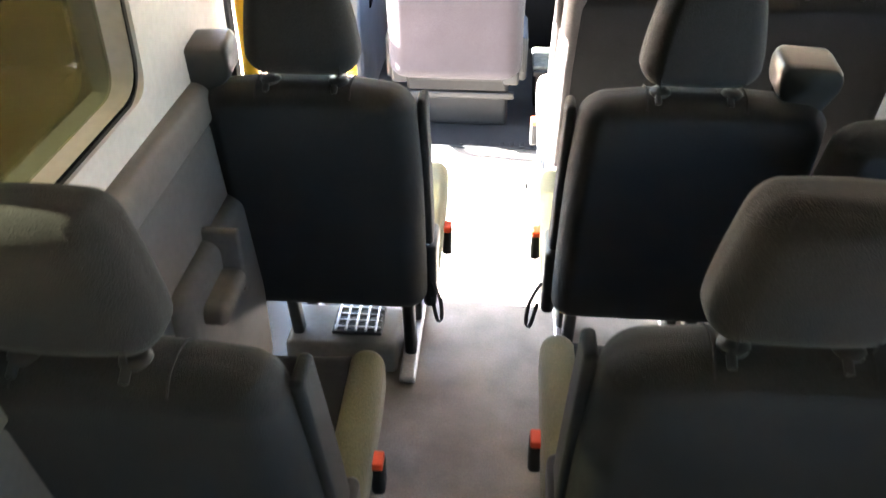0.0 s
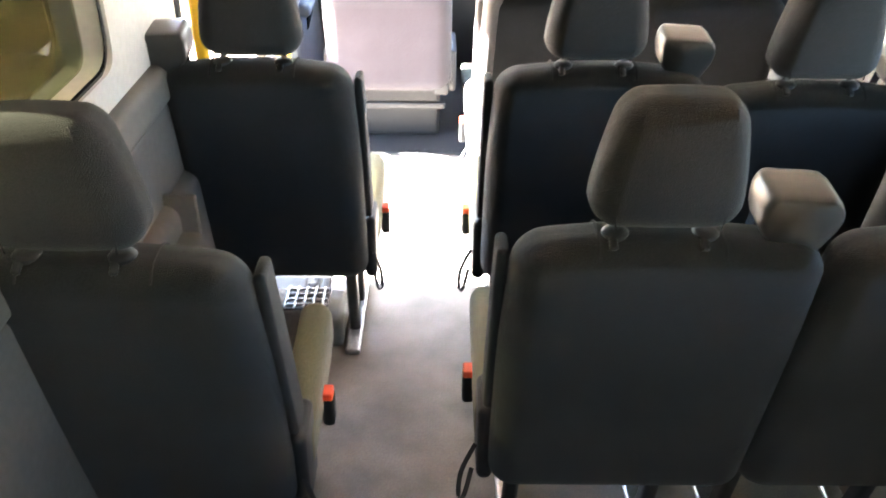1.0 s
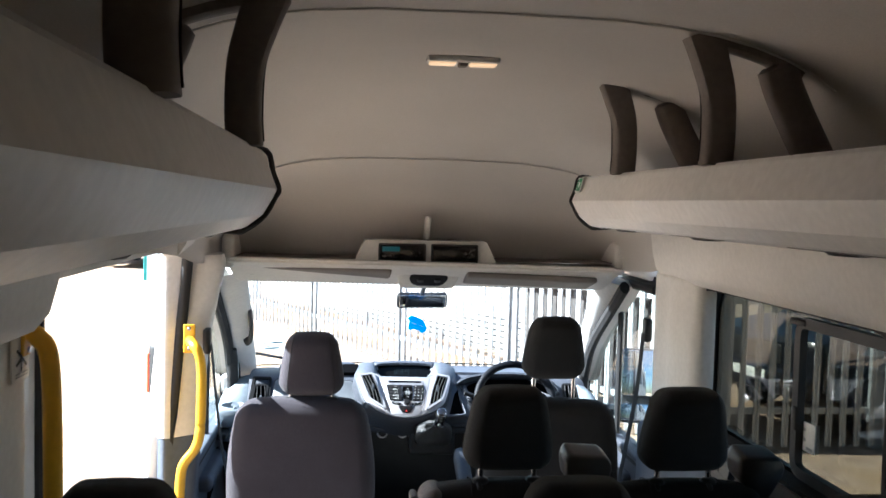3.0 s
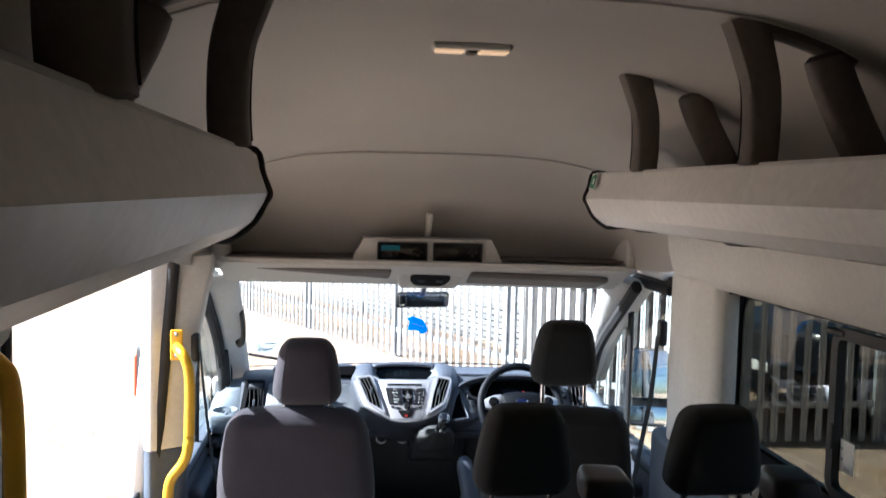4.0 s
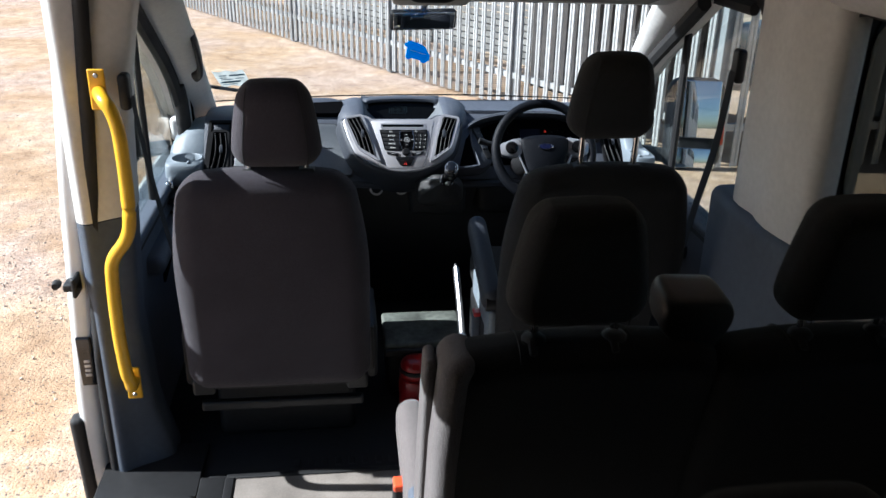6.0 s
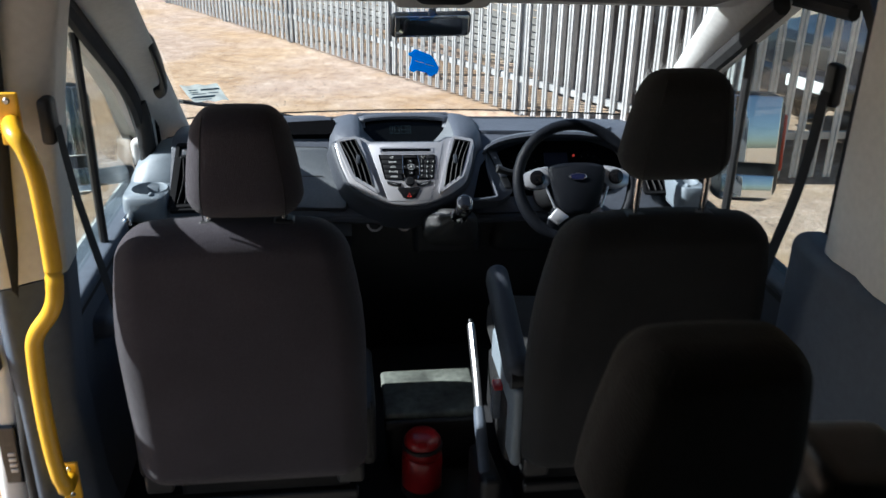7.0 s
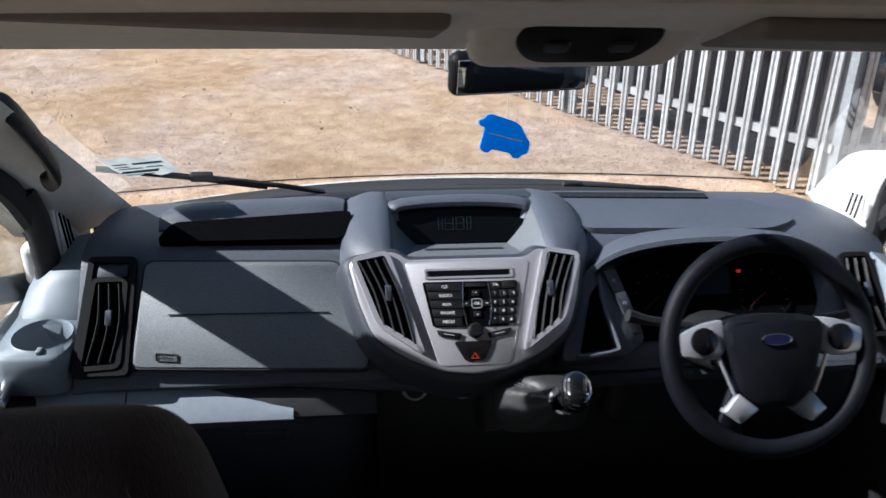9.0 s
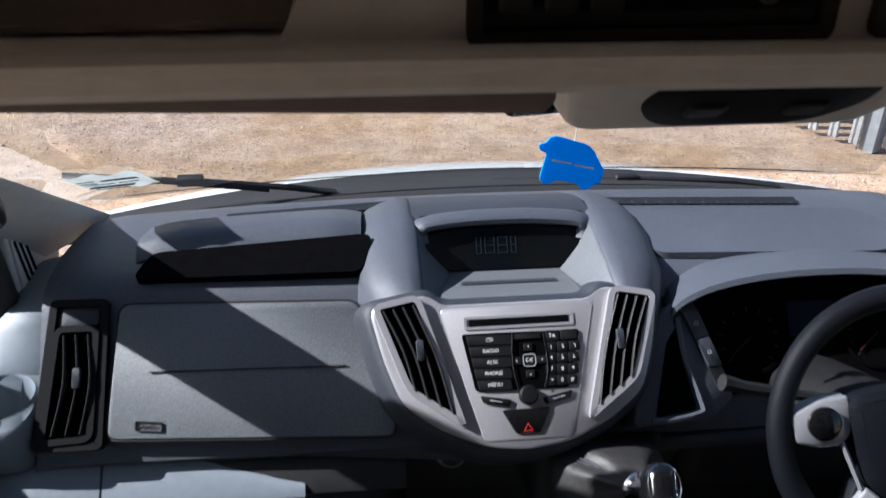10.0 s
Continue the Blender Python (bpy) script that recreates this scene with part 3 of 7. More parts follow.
# lower wall cladding
solid("lower_panel_right", joined(rounded(0.05, 4.36, 1.0, 0.02, 4, 3, at=(0.925, 0.93, 0.46)),
                                  rounded(0.09, 4.36, 0.06, 0.025, 4, 3, at=(0.905, 0.93, 0.985))), CLADDING, "slate grey plastic cladding below the side window", "wall panel", kind="structure")
solid("lower_panel_left", joined(rounded(0.05, 3.30, 0.98, 0.02, 4, 3, at=(-0.925, 0.37, 0.47)),
                                 rounded(0.055, 3.30, 0.09, 0.025, 4, 4, fn=lambda x, y, z: (x - 0.25 * max(0, z), y, z), at=(-0.915, 0.37, 1.000)),
                                 rounded(0.08, 0.50, 0.55, 0.035, 3, 3, at=(-0.905, 1.72, 0.48))), CLADDING,
      "slate grey plastic cladding below the side window", "wall panel", kind="structure")
solid("wall_pocket", joined(rounded(0.10, 0.16, 0.05, 0.02, 2, 3, at=(-0.865, 1.62, 0.66)), rounded(0.10, 0.02, 0.16, 0.008, 2, 2, at=(-0.87, 1.70, 0.70))), CLADDING,
      "moulded grey cup pocket on the wall cladding", "wall pocket", kind="structure")
solid("wheel_arch", rounded(0.34, 0.95, 0.34, 0.09, 4, 4, at=(-0.80, 0.05, 0.16)), CLADDING, "grey moulded wheel arch cover", "wheel arch", kind="structure")


def window(name, side, rect, mat, label, divider=None):
    """A bonded side window: glass, rounded rubber seal, and a sliding sash where there is one."""
    y0, y1, z0, z1 = rect
    x = side * (XW + 0.06)
    w = tagged(new(name), label, "window", kind="structure")
    m = frame_of((side * (XW - 0.004), 0, 0), (0, 1, 0), (0, 0, 1))
    pane = part("pane", prism([(y0, z0), (y1, z0), (y1, z1), (y0, z1)], "x", x, x + 0.005), mat, w)
    pane.visible_shadow = side < 0 or mat is DEEP_TINT
    poly = soften([(y0 - 0.012, z0 - 0.012), (y1 + 0.012, z0 - 0.012), (y1 + 0.012, z1 + 0.012), (y0 - 0.012, z1 + 0.012)], 0.07, 6)
    mm = Matrix.Translation((side * (XW + 0.03), 0, 0)) @ Matrix(((0, 0, 1, 0), (1, 0, 0, 0), (0, 1, 0, 0), (0, 0, 0, 1)))
    part("window_frame", ring(poly, -0.034, 0.036, 0.014, mm), RUBBER if side > 0 else PALE_TRIM, w)
    corner = soften([(y0, z0), (y1, z0), (y1, z1), (y0, z1)], 0.09, 6)
    part("pane_border", ring(corner, 0.026, 0.0285, 0.014, mm), GLOSS, w)
    if divider:
        for a, b in divider:
            poly = soften([(a, z0 + 0.012), (b, z0 + 0.012), (b, z1 - 0.02), (a, z1 - 0.02)], 0.06, 5)
            part("sash", ring(poly, 0.0, 0.022, 0.03, mm), BLACK, w)
    return w


window("window_1", 1, WIN_R, TINTED, "dark tinted sliding side window in a black rubber seal", [(2.19, 2.655)])
window("window_2", 1, WIN_R2, TINTED, "dark tinted side window in a black rubber seal")
window("window_3", -1, WIN_L, glass("green_tinted_glass", (0.22, 0.217, 0.175)), "green-tinted side window in a black rubber seal")
window("window_4", 1, WIN_R3, DEEP_TINT, "dark tinted side window in a black rubber seal")
window("window_5", -1, WIN_L2, DEEP_TINT, "dark tinted side window in a black rubber seal")
part("catch", box(0.955, 0.985, 2.625, 2.65, 1.17, 1.24, 0.006), BLACK, bpy.data.objects["window_1"])
part("catch", box(0.955, 0.985, 2.60, 2.68, 1.470, 1.488, 0.006), BLACK, bpy.data.objects["window_1"])

# B pillars
solid("pillar_trim_right", rounded(0.09, 0.41, 0.66, 0.035, 8, 4, fn=lambda x, y, z: (x - 0.02 * (1 - (y / 0.205) ** 2) + 0.012 * math.exp(-((y - 0.05) / 0.05) ** 2) * (z < 0.30), y, z), at=(0.935, 3.400, 1.23)), TRIM,
      "beige moulded pillar trim between cab and saloon", "pillar trim", kind="structure", sharp=60)
solid("pillar_panel_right", rounded(0.10, 0.66, 1.0, 0.035, 6, 4, fn=lambda x, y, z: (x - 0.025 * (1 - (y / 0.33) ** 2), y, z), at=(0.930, 3.40, 0.43)), LOWER,
      "slate grey plastic panel on the lower pillar", "pillar trim", kind="structure", sharp=60)
plan = [(-0.995, 3.655, 0.0), (-0.950, 3.690, 0.3), (-0.905, 3.715, 0.8), (-0.868, 3.745, 1.0), (-0.878, 3.88, 1.0), (-0.99, 3.95, 0.0), (-1.03, 3.69, 0.0)]


def left_pillar(rows):
    loops = []
    for z, d in rows:
        poly = [(x + d * f, y) for x, y, f in plan]
        loops.append([(x, y, z) for x, y in soften(poly, 0.02, 4)])
    return loft(loops)


solid("pillar_trim_left", left_pillar([(0.862, -0.008), (1.1, 0.005), (1.25, 0.022), (1.33, 0.037), (1.41, 0.052), (1.46, 0.064), (1.50, 0.072), (1.54, 0.074), (1.565, 0.068)]), TRIM,
      "beige moulded pillar trim beside the door opening", "pillar trim", kind="structure", sharp=60)
solid("pillar_panel_left", left_pillar([(-0.02, 0.03), (0.06, 0.012), (0.2, -0.02), (0.5, -0.035), (0.84, -0.012), (0.858, -0.012)]), LOWER,
      "slate grey plastic panel on the lower pillar", "pillar trim", kind="structure", sharp=60)
# door jamb in body colour, with its seal, striker and check plate
jamb = tagged(new("door_jamb"), "white painted front jamb of the side door opening", "door jamb", kind="structure")
part("post", rounded(0.074, 0.115, 2.0, 0.03, 3, 3, fn=lambda x, y, z: (x + 0.095 * max(0, z + 0.1) - 0.03 * max(0, -z - 0.1), y + 0.06 * x, z), at=(-1.073, 3.752, 0.61)), WHITE_PAINT, jamb)
part("seal", tube(smooth_path([(-1.018, 3.690, -0.28), (-1.016, 3.690, 0.4), (-0.968, 3.690, 1.0), (-0.920, 3.67, 1.50), (-0.900, 3.56, 1.61), (-0.905, 3.40, 1.662), (-0.905, 3.1, 1.672), (-0.905, 2.2, 1.672)]), 0.021, seg=10), RUBBER, jamb)
part("striker_plate", rounded(0.046, 0.014, 0.17, 0.02, 3, 4, at=(-1.062, 3.692, 0.400)), GLOSS, jamb, "black striker plate with a copper contact strip")
for k in range(4):
    part("contact", box(-1.068, -1.050, 3.683, 3.688, 0.350 + k * 0.016, 0.360 + k * 0.016, 0.002), STEEL, jamb)
part("pin", lathe([(0.012, 0), (0.014, 0.01), (0.010, 0.03)], 12, Matrix.Translation((-1.105, 3.690, 0.670)) @ pose(0, 0, 0, 90)), RUBBER, jamb)
part("latch", joined(box(-1.080, -1.040, 3.645, 3.700, 0.658, 0.682, 0.006), box(-1.052, -1.040, 3.635, 3.700, 0.642, 0.702, 0.005)), BLACK, jamb)
for k in range(4):
    part("slot", box(-0.985, -0.965, 3.680, 3.690, 1.36 + k * 0.05, 1.385 + k * 0.05, 0.006), BLACK, jamb)
part("rubbing_block", rounded(0.05, 0.06, 0.42, 0.02, 2, 3, fn=lambda x, y, z: (x - 0.006 * math.sin(9 * z), y, z), at=(-1.118, 3.715, -0.02)), RUBBER, jamb)

# step well
step = tagged(new("door_step"), "black plastic entrance step with ribbed treads", "step", kind="structure")
# moulded well: sloped rounded walls down to the tread, and a flat rim along floor and pillar
well = []
for z, d, r in ((0.0, 0.0, 0.05), (-0.006, 0.006, 0.05), (-0.03, 0.012, 0.045), (-0.15, 0.024, 0.04), (-0.19, 0.034, 0.03), (-0.20, 0.05, 0.03)):
    well.append([(x, y, z) for x, y in soften([(-1.20, 2.14 + d), (-0.742 - d, 2.14 + d), (-0.742 - d, 3.525 - d), (-1.20, 3.525 - d)], r, 4)])
part("well", loft(well), BLACK, step, "black moulded well of the step", sharp=50)
part("rim", joined(box(-0.745, -0.664, 2.10, 3.61, -0.03, 0.001, 0.004), box(-1.06, -0.745, 3.522, 3.80, -0.03, 0.001, 0.004), box(-1.06, -0.745, 2.10, 2.142, -0.03, 0.001, 0.004)), BLACK, step)
for k in range(14):
    y0 = 3.455 - k * 0.092
    part("slot_plate", plate(soften([(-0.728, y0 - 0.072), (-0.676, y0 - 0.072), (-0.676, y0), (-0.728, y0)], 0.006), 0.0, 0.004, Matrix()), RUBBER, step)
    part("grip_insert", plate(soften([(-0.718, y0 - 0.058), (-0.686, y0 - 0.058), (-0.686, y0 - 0.012), (-0.718, y0 - 0.012)], 0.004), 0.003, 0.0065, Matrix()), GUIDE, step, "grey grip insert in the step's rim")
part("sill", box(-1.06, -1.0, 2.05, 3.55, -0.32, -0.22, 0.012), BLACK, step)

# slid-back side door, outside the wall
sdoor = tagged(new("door_1"), "white sliding side door, slid back along the van", "door", kind="structure")
part("leaf", holed("x", -1.115, -1.065, 0.98, 2.55, -0.34, 1.66, [(1.10, 2.44, 0.92, 1.54)]), WHITE_PAINT, sdoor)
p = part("pane", prism([(1.10, 0.92), (2.44, 0.92), (2.44, 1.54), (1.10, 1.54)], "x", -1.10, -1.095), bpy.data.materials["green_tinted_glass"], sdoor)
part("edge_seal", tube([(-1.06, 2.545, -0.3), (-1.06, 2.545, 1.62)], 0.014, seg=8), RUBBER, sdoor)

# ---- windscreen, front pillars, front doors ----


def ws_point(u, v, out=0.0):
    """A place on the windscreen: u across from -1 to 1, v down from 0 to 1."""
    hw = 0.80 + 0.085 * v
    bow = 0.075 * (1 - u * u) * (0.45 + 0.55 * v)
    return Vector((u * hw, 4.16 + 0.96 * v + bow + out * 0.54, 1.475 - 0.62 * v + out * 0.84 + 0.01 * (1 - u * u)))


wscreen = tagged(new("windscreen"), "clear raked windscreen of the van", "windscreen", kind="structure")
p = part("pane", loft([[ws_point(-1.12 + 2.28 * i / 16, v / 6) for i in range(17)] for v in range(7)], closed=False, caps=False), CLEAR, wscreen)
p.visible_shadow = False
part("black_border", joined(loft([[ws_point(-1 + i / 8, v, 0.004) for i in range(17)] for v in (0.985, 1.0)], closed=False, caps=False),
                            loft([[ws_point(-1 + i / 8, v, 0.004) for i in range(17)] for v in (0.0, 0.035)], closed=False, caps=False)), GLOSS, wscreen)

for side in (-1, 1):
    rows = []
    for v in (1.04, 0.85, 0.65, 0.45, 0.25, 0.1, -0.04):
        f = ws_point(side * 0.985, v, -0.02)
        yb, zb = 4.86 - 0.49 * (1 - v), 0.86 + 0.56 * (1 - v) if v < 1 else 0.85
        f.x = 0.80 + 0.17 * v if side > 0 else -0.752 - 0.055 * v
        r = Vector((0.905 + 0.05 * v if side > 0 else -0.895 - 0.02 * v, min(yb, f.y - 0.05) - (0.05 if side > 0 else 0.0), zb))
        mid = (f + r) / 2 + Vector((-side * 0.018, -0.012, 0))
        q1, q3 = f.lerp(mid, 0.5) + Vector((-side * 0.010, -0.004, 0)), r.lerp(mid, 0.5) + Vector((-side * 0.010, -0.006, 0))
        back = Vector((side * 0.09, 0.02, 0.0))
        rows.append([f, q1, mid, q3, r, r + back, f + back])
    pil = tagged(part("front_pillar", loft(rows), PALE_TRIM, sharp=70), "pale grey front pillar trim", "pillar trim", kind="structure")
    part("door_seal", tube(smooth_path([q[4] + Vector((-side * 0.004, -0.012, -0.004)) for q in rows], 3), 0.024, 0.030, seg=8), RUBBER, pil, "black rubber door seal")
    foot = soften([(4.790, 0.79), (5.00, 0.79), (5.04, 0.87), (4.93, 1.00), (4.85, 1.04), (4.800, 0.98)], 0.025, 4)
    part("pillar_foot", loft([[(side * x + 0.05 * (side > 0), 4.86 + (y - 4.86) * k, 0.90 + (z - 0.90) * k) for y, z in foot] for x, k in ((0.93, 1.0), (0.882, 1.0), (0.876, 0.97), (0.874, 0.92))]), PALE_TRIM, pil, sharp=60)
    part("foot_seal", tube(smooth_path([(side * 0.893 + 0.05 * (side > 0), 4.770, 0.74), (side * 0.893 + 0.05 * (side > 0), 4.768, 0.86), (side * 0.896 + 0.05 * (side > 0), 4.755, 0.96), (side * 0.900 + 0.04 * (side > 0), 4.72, 1.03)], 4), 0.030, 0.024, seg=10), RUBBER, pil, "black rubber door seal")
    vent_f = frame_of((side * 0.8735 + 0.05 * (side > 0), 4.838, 0.885), (0, 1, 0), (0, -0.16, 1))
    vt = part("pillar_vent", plate(soften([(-0.034, -0.062), (0.034, -0.052), (0.030, 0.058), (-0.030, 0.066)], 0.012), -0.004 if side > 0 else -0.003, 0.003 if side > 0 else 0.004, vent_f), PALE_TRIM, pil)
    for j in range(3):
        part("slot", joined(tube([(side * 0.8715 + 0.05 * (side > 0), 4.826 + 0.018 * j + 0.008, 0.838 + 0.003 * j), (side * 0.8715 + 0.05 * (side > 0), 4.826 + 0.018 * j - 0.010, 0.940 - 0.004 * j)], 0.006, 0.004, seg=6)), SHADE_BLACK, vt, "black slot")
    if side < 0:
        part("grab_handle", tube(smooth_path([(-0.815, 4.645, 1.072), (-0.790, 4.625, 1.095), (-0.779, 4.57, 1.152), (-0.776, 4.50, 1.222), (-0.782, 4.45, 1.272), (-0.81, 4.435, 1.29)]), 0.012, 0.020, seg=10), BLACK, pil, "black pillar grab handle")
    # front door: opening polygon in y, z
    yr = 3.86 if side < 0 else 3.70
    opening = [(yr, 0.70), (4.90, 0.70), (4.88, 0.86), (4.42, 1.43), (4.36, 1.46), (yr + 0.04, 1.46), (yr, 1.42)]
    dx = 0.04 if side > 0 else 0.0
    md = Matrix.Translation((side * 0.945 + dx, 0, 0)) @ Matrix(((0, 0, side, 0), (1, 0, 0, 0), (0, 1, 0, 0), (0, 0, 0, 1)))
    door = tagged(new("door_2" if side < 0 else "door_3"), "closed front cab door with a slate grey panel", "door", kind="structure")
    # driver's side gets the darker dash colour, standing for the shade on it
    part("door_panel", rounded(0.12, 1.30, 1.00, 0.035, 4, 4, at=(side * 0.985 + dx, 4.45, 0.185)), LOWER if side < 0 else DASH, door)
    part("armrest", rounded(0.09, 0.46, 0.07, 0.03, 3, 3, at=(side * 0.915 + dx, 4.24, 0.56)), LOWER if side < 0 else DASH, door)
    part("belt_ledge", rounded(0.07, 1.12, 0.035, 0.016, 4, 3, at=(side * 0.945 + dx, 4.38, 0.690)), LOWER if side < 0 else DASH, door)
    part("door_handle", rounded(0.03, 0.13, 0.035, 0.012, 2, 3, at=(side * 0.915 + dx, 4.52, 0.70)), CHROME, door)
    # door pocket: a raised plate, its inner shade painted near black
    part("pocket_hollow", rounded(0.012, 0.26, 0.13, 0.005, 4, 3, fn=lambda x, y, z: (x, y, z * (1 - 1.2 * abs(y)) + 0.3 * y), at=(side * 0.9225 + dx, 4.36, 0.50)), SHADE_BLACK, door)
    part("switch_bank", rounded(0.06, 0.16, 0.03, 0.012, 2, 3, at=(side * 0.90 + dx, 4.50, 0.655)), BLACK, door)
    part("outer_skin", joined(rounded(0.05, 1.36, 1.00, 0.02, 3, 3, at=(side * 1.05 + dx, 4.43, 0.15)), rounded(0.10, 0.70, 0.07, 0.03, 3, 3, fn=lambda x, y, z: (x, y, z), at=(side * 0.97, 4.14, 1.52))), WHITE_PAINT, door)
    part("window_frame", ring(opening, -0.03, 0.03, -0.045, md), RUBBER, door)
    part("door_seal", tube(smooth_path([(side * 0.912 + dx, y, z) for y, z in ((4.885, 0.80), (4.85, 0.875), (4.62, 1.16), (4.42, 1.405), (4.35, 1.445), (yr + 0.06, 1.45))], 4), 0.016, 0.020, seg=8), RUBBER, door, "black rubber door seal")
    part("divider", tube([(side * 0.945 + dx, 4.30, 0.69), (side * 0.940 + dx, 4.285, 1.45)], 0.012, 0.014, seg=8), BLACK, door)
    p = part("pane", plate(opening, 0.012, 0.016, md), DOORGLASS, door)
    p.visible_shadow = False
    # belt line quarter cover at the foot of the pillar
    part("corner_cover", rounded(0.05, 0.16, 0.10, 0.02, 2, 3, at=(side * 0.93, 4.86, 0.83)), PALE_TRIM, door)

# header rail, roof shelf, visors
shelf = thing("overhead_shelf", "beige overhead shelf above the windscreen with a slotted console", "shelf")
lip = [(4.17, 1.545), (3.90, 1.550), (3.886, 1.545), (3.886, 1.534), (3.895, 1.527), (3.93, 1.518), (4.05, 1.470), (4.17, 1.430)]
part("lip", loft([[(x, y - 0.02 * (x / 0.8) ** 2 + (0.004 if y < 4.1 else 0.0), z - 0.010 - 0.010 * (x + 0.1)) for y, z in lip] for x in [-0.80 + 0.082 * i for i in range(21)]]), TRIM, shelf, sharp=50)
part("rim", tube([(x, 3.892 - 0.02 * (x / 0.8) ** 2, 1.538 - 0.010 * (x + 0.1)) for x in [-0.79 + 0.08 * i for i in range(21)]], 0.010, 0.007, seg=8), TRIM, shelf)
part("divider", rounded(0.018, 0.14, 0.12, 0.007, 2, 2, fn=lambda x, y, z: (x, y - 0.10 * (z / 0.1), z), at=(0.02, 4.03, 1.67)), TRIM, shelf)
for x in (-0.80, 0.84):
    part("end_wall", rounded(0.05, 0.26, 0.14, 0.02, 2, 3, fn=lambda x, y, z: (x, y, z - 0.20 * max(0, -y - 0.02)), at=(x, 4.02, 1.59)), TRIM, shelf)
# dark sheet added on the shelf floor, painting the pocket's shade
part("shelf_liner", joined(box(-0.78, 0.82, 3.93, 4.140, 1.545, 1.550, 0.001)), RIB, shelf, "added dark sheet for the shade inside the shelf")
con = part("console", prism([(-0.292, 1.530), (0.316, 1.530), (0.266, 1.628), (-0.243, 1.628)], "y", 3.92, 4.06), TRIM, shelf, "beige console with two dark slots")
for x0, x1, unit in ((-0.185, 0.005, True), (0.035, 0.225, False)):
    part("slot", box(x0, x1, 3.914, 3.93, 1.542, 1.612, 0.006), GLOSS, con)
    part("slot_rim", ring(soften([(x0 - 0.004, 1.538), (x1 + 0.004, 1.538), (x1 + 0.004, 1.616), (x0 - 0.004, 1.616)], 0.008), -0.004, 0.004, 0.008,
                          Matrix.Translation((0, 3.914, 0)) @ Matrix(((1, 0, 0, 0), (0, 0, -1, 0), (0, 1, 0, 0), (0, 0, 0, 1)))), BLACK, con)
    if unit:
        part("display", box(x0 + 0.012, x0 + 0.085, 3.911, 3.915, 1.582, 1.602, 0.001), CYAN, con, "lit cyan tachograph display")
        for j in range(3):
            part("key", box(x0 + 0.012 + j * 0.024, x0 + 0.03 + j * 0.024, 3.910, 3.915, 1.556, 1.567, 0.002), BLACK, con)
    for j in range(4):
        a = j * math.pi / 2
        part("knob", lathe([(0.006, 0), (0.006, 0.004)], 10, Matrix.Translation((x1 - 0.035 + 0.014 * math.cos(a), 3.914, 1.578 + 0.014 * math.sin(a))) @ pose(0, 0, 0, 90)), BLACK, con)

maplight = thing("map_light_console", "beige map light console hanging below the windscreen header", "console")
mp = soften([(3.945, 1.545), (3.955, 1.522), (4.020, 1.470), (4.092, 1.414), (4.17, 1.404), (4.22, 1.445), (4.12, 1.548)], 0.012, 4)
loops = []
for x, k in ((-0.146, 0.80), (-0.143, 0.90), (-0.134, 0.97), (-0.118, 1.0), (0.0, 1.0), (0.118, 1.0), (0.134, 0.97), (0.143, 0.90), (0.146, 0.80)):
    loops.append([(0.032 + x * (1 - 1.9 * max(0, 1.50 - z)), 4.09 + (y - 4.09) * k, 1.480 + (z - 1.480) * k) for y, z in mp])
part("body", loft(loops), TRIM, maplight, sharp=50)
mf = frame_of((0.034, 4.041, 1.4545), (1, 0, 0), (0, -0.072, 0.056))
part("lens", plate(soften([(-0.062, -0.046), (0.062, -0.046), (0.086, 0.006), (0.076, 0.050), (-0.076, 0.050), (-0.086, 0.006)], 0.024, 5), -0.006, 0.004, mf, 0.003), KEY_BLACK, maplight, "smoked black lamp lens")
for x in (-0.035, 0.04):
    part("switch", plate(soften([(x - 0.014, -0.012), (x + 0.014, -0.012), (x + 0.014, 0.012), (x - 0.014, 0.012)], 0.006), 0.004, 0.008, mf, 0.002), BLACK, maplight)

for x0, x1 in ((-0.74, -0.13), (0.19, 0.76)):
    v = thing("sun_visor", "grey-brown sun visor folded against the header", "sun visor", "sun visors")
    part("flap", rounded(x1 - x0, 0.175, 0.026, 0.012, 6, 4, fn=lambda x, y, z: (x, y, z - 0.26 * y - 0.03 * x), at=((x0 + x1) / 2, 4.030, 1.4860 - 0.03 * ((x0 + x1) / 2 + 0.42))), VISOR, v)
    part("pivot", tube([(x0 + 0.02 if x0 < 0 else x1 - 0.02, 4.045, 1.462), (x0 + 0.02 if x0 < 0 else x1 - 0.02, 4.045, 1.490)], 0.008, seg=8), TRIM, v)

# ---- outside of the nose ----
nose = thing("bonnet", "white painted bonnet of the van with a black cowl", "bonnet")
rows = []
for y, z in ((5.376, 0.735), (5.380, 0.765), (5.400, 0.771), (5.48, 0.757), (5.58, 0.716), (5.73, 0.64), (5.93, 0.52), (6.00, 0.30)):
    rows.append([(0.88 * (-1 + i / 14), y - 0.17 * (-1 + i / 14) ** 2, z - 0.018 * abs(-1 + i / 14) ** 2.2 - 0.010 * math.exp(-((abs(-1 + i / 14) - 0.60) / 0.05) ** 2)) for i in range(29)])
part("panel", loft(rows, closed=False, caps=False), WHITE_PAINT, nose)
part("cowl", loft([[(0.93 * (-1 + i / 10), y - k * (-1 + i / 10) ** 2, z - 0.02 * (-1 + i / 10) ** 2) for i in range(21)] for y, z, k in ((5.12, 0.842, 0.09), (5.17, 0.838, 0.10), (5.25, 0.815, 0.13), (5.33, 0.800, 0.165), (5.362, 0.797, 0.18), (5.372, 0.74, 0.18))], closed=False, caps=False), RUBBER, nose, "black plastic scuttle panel")


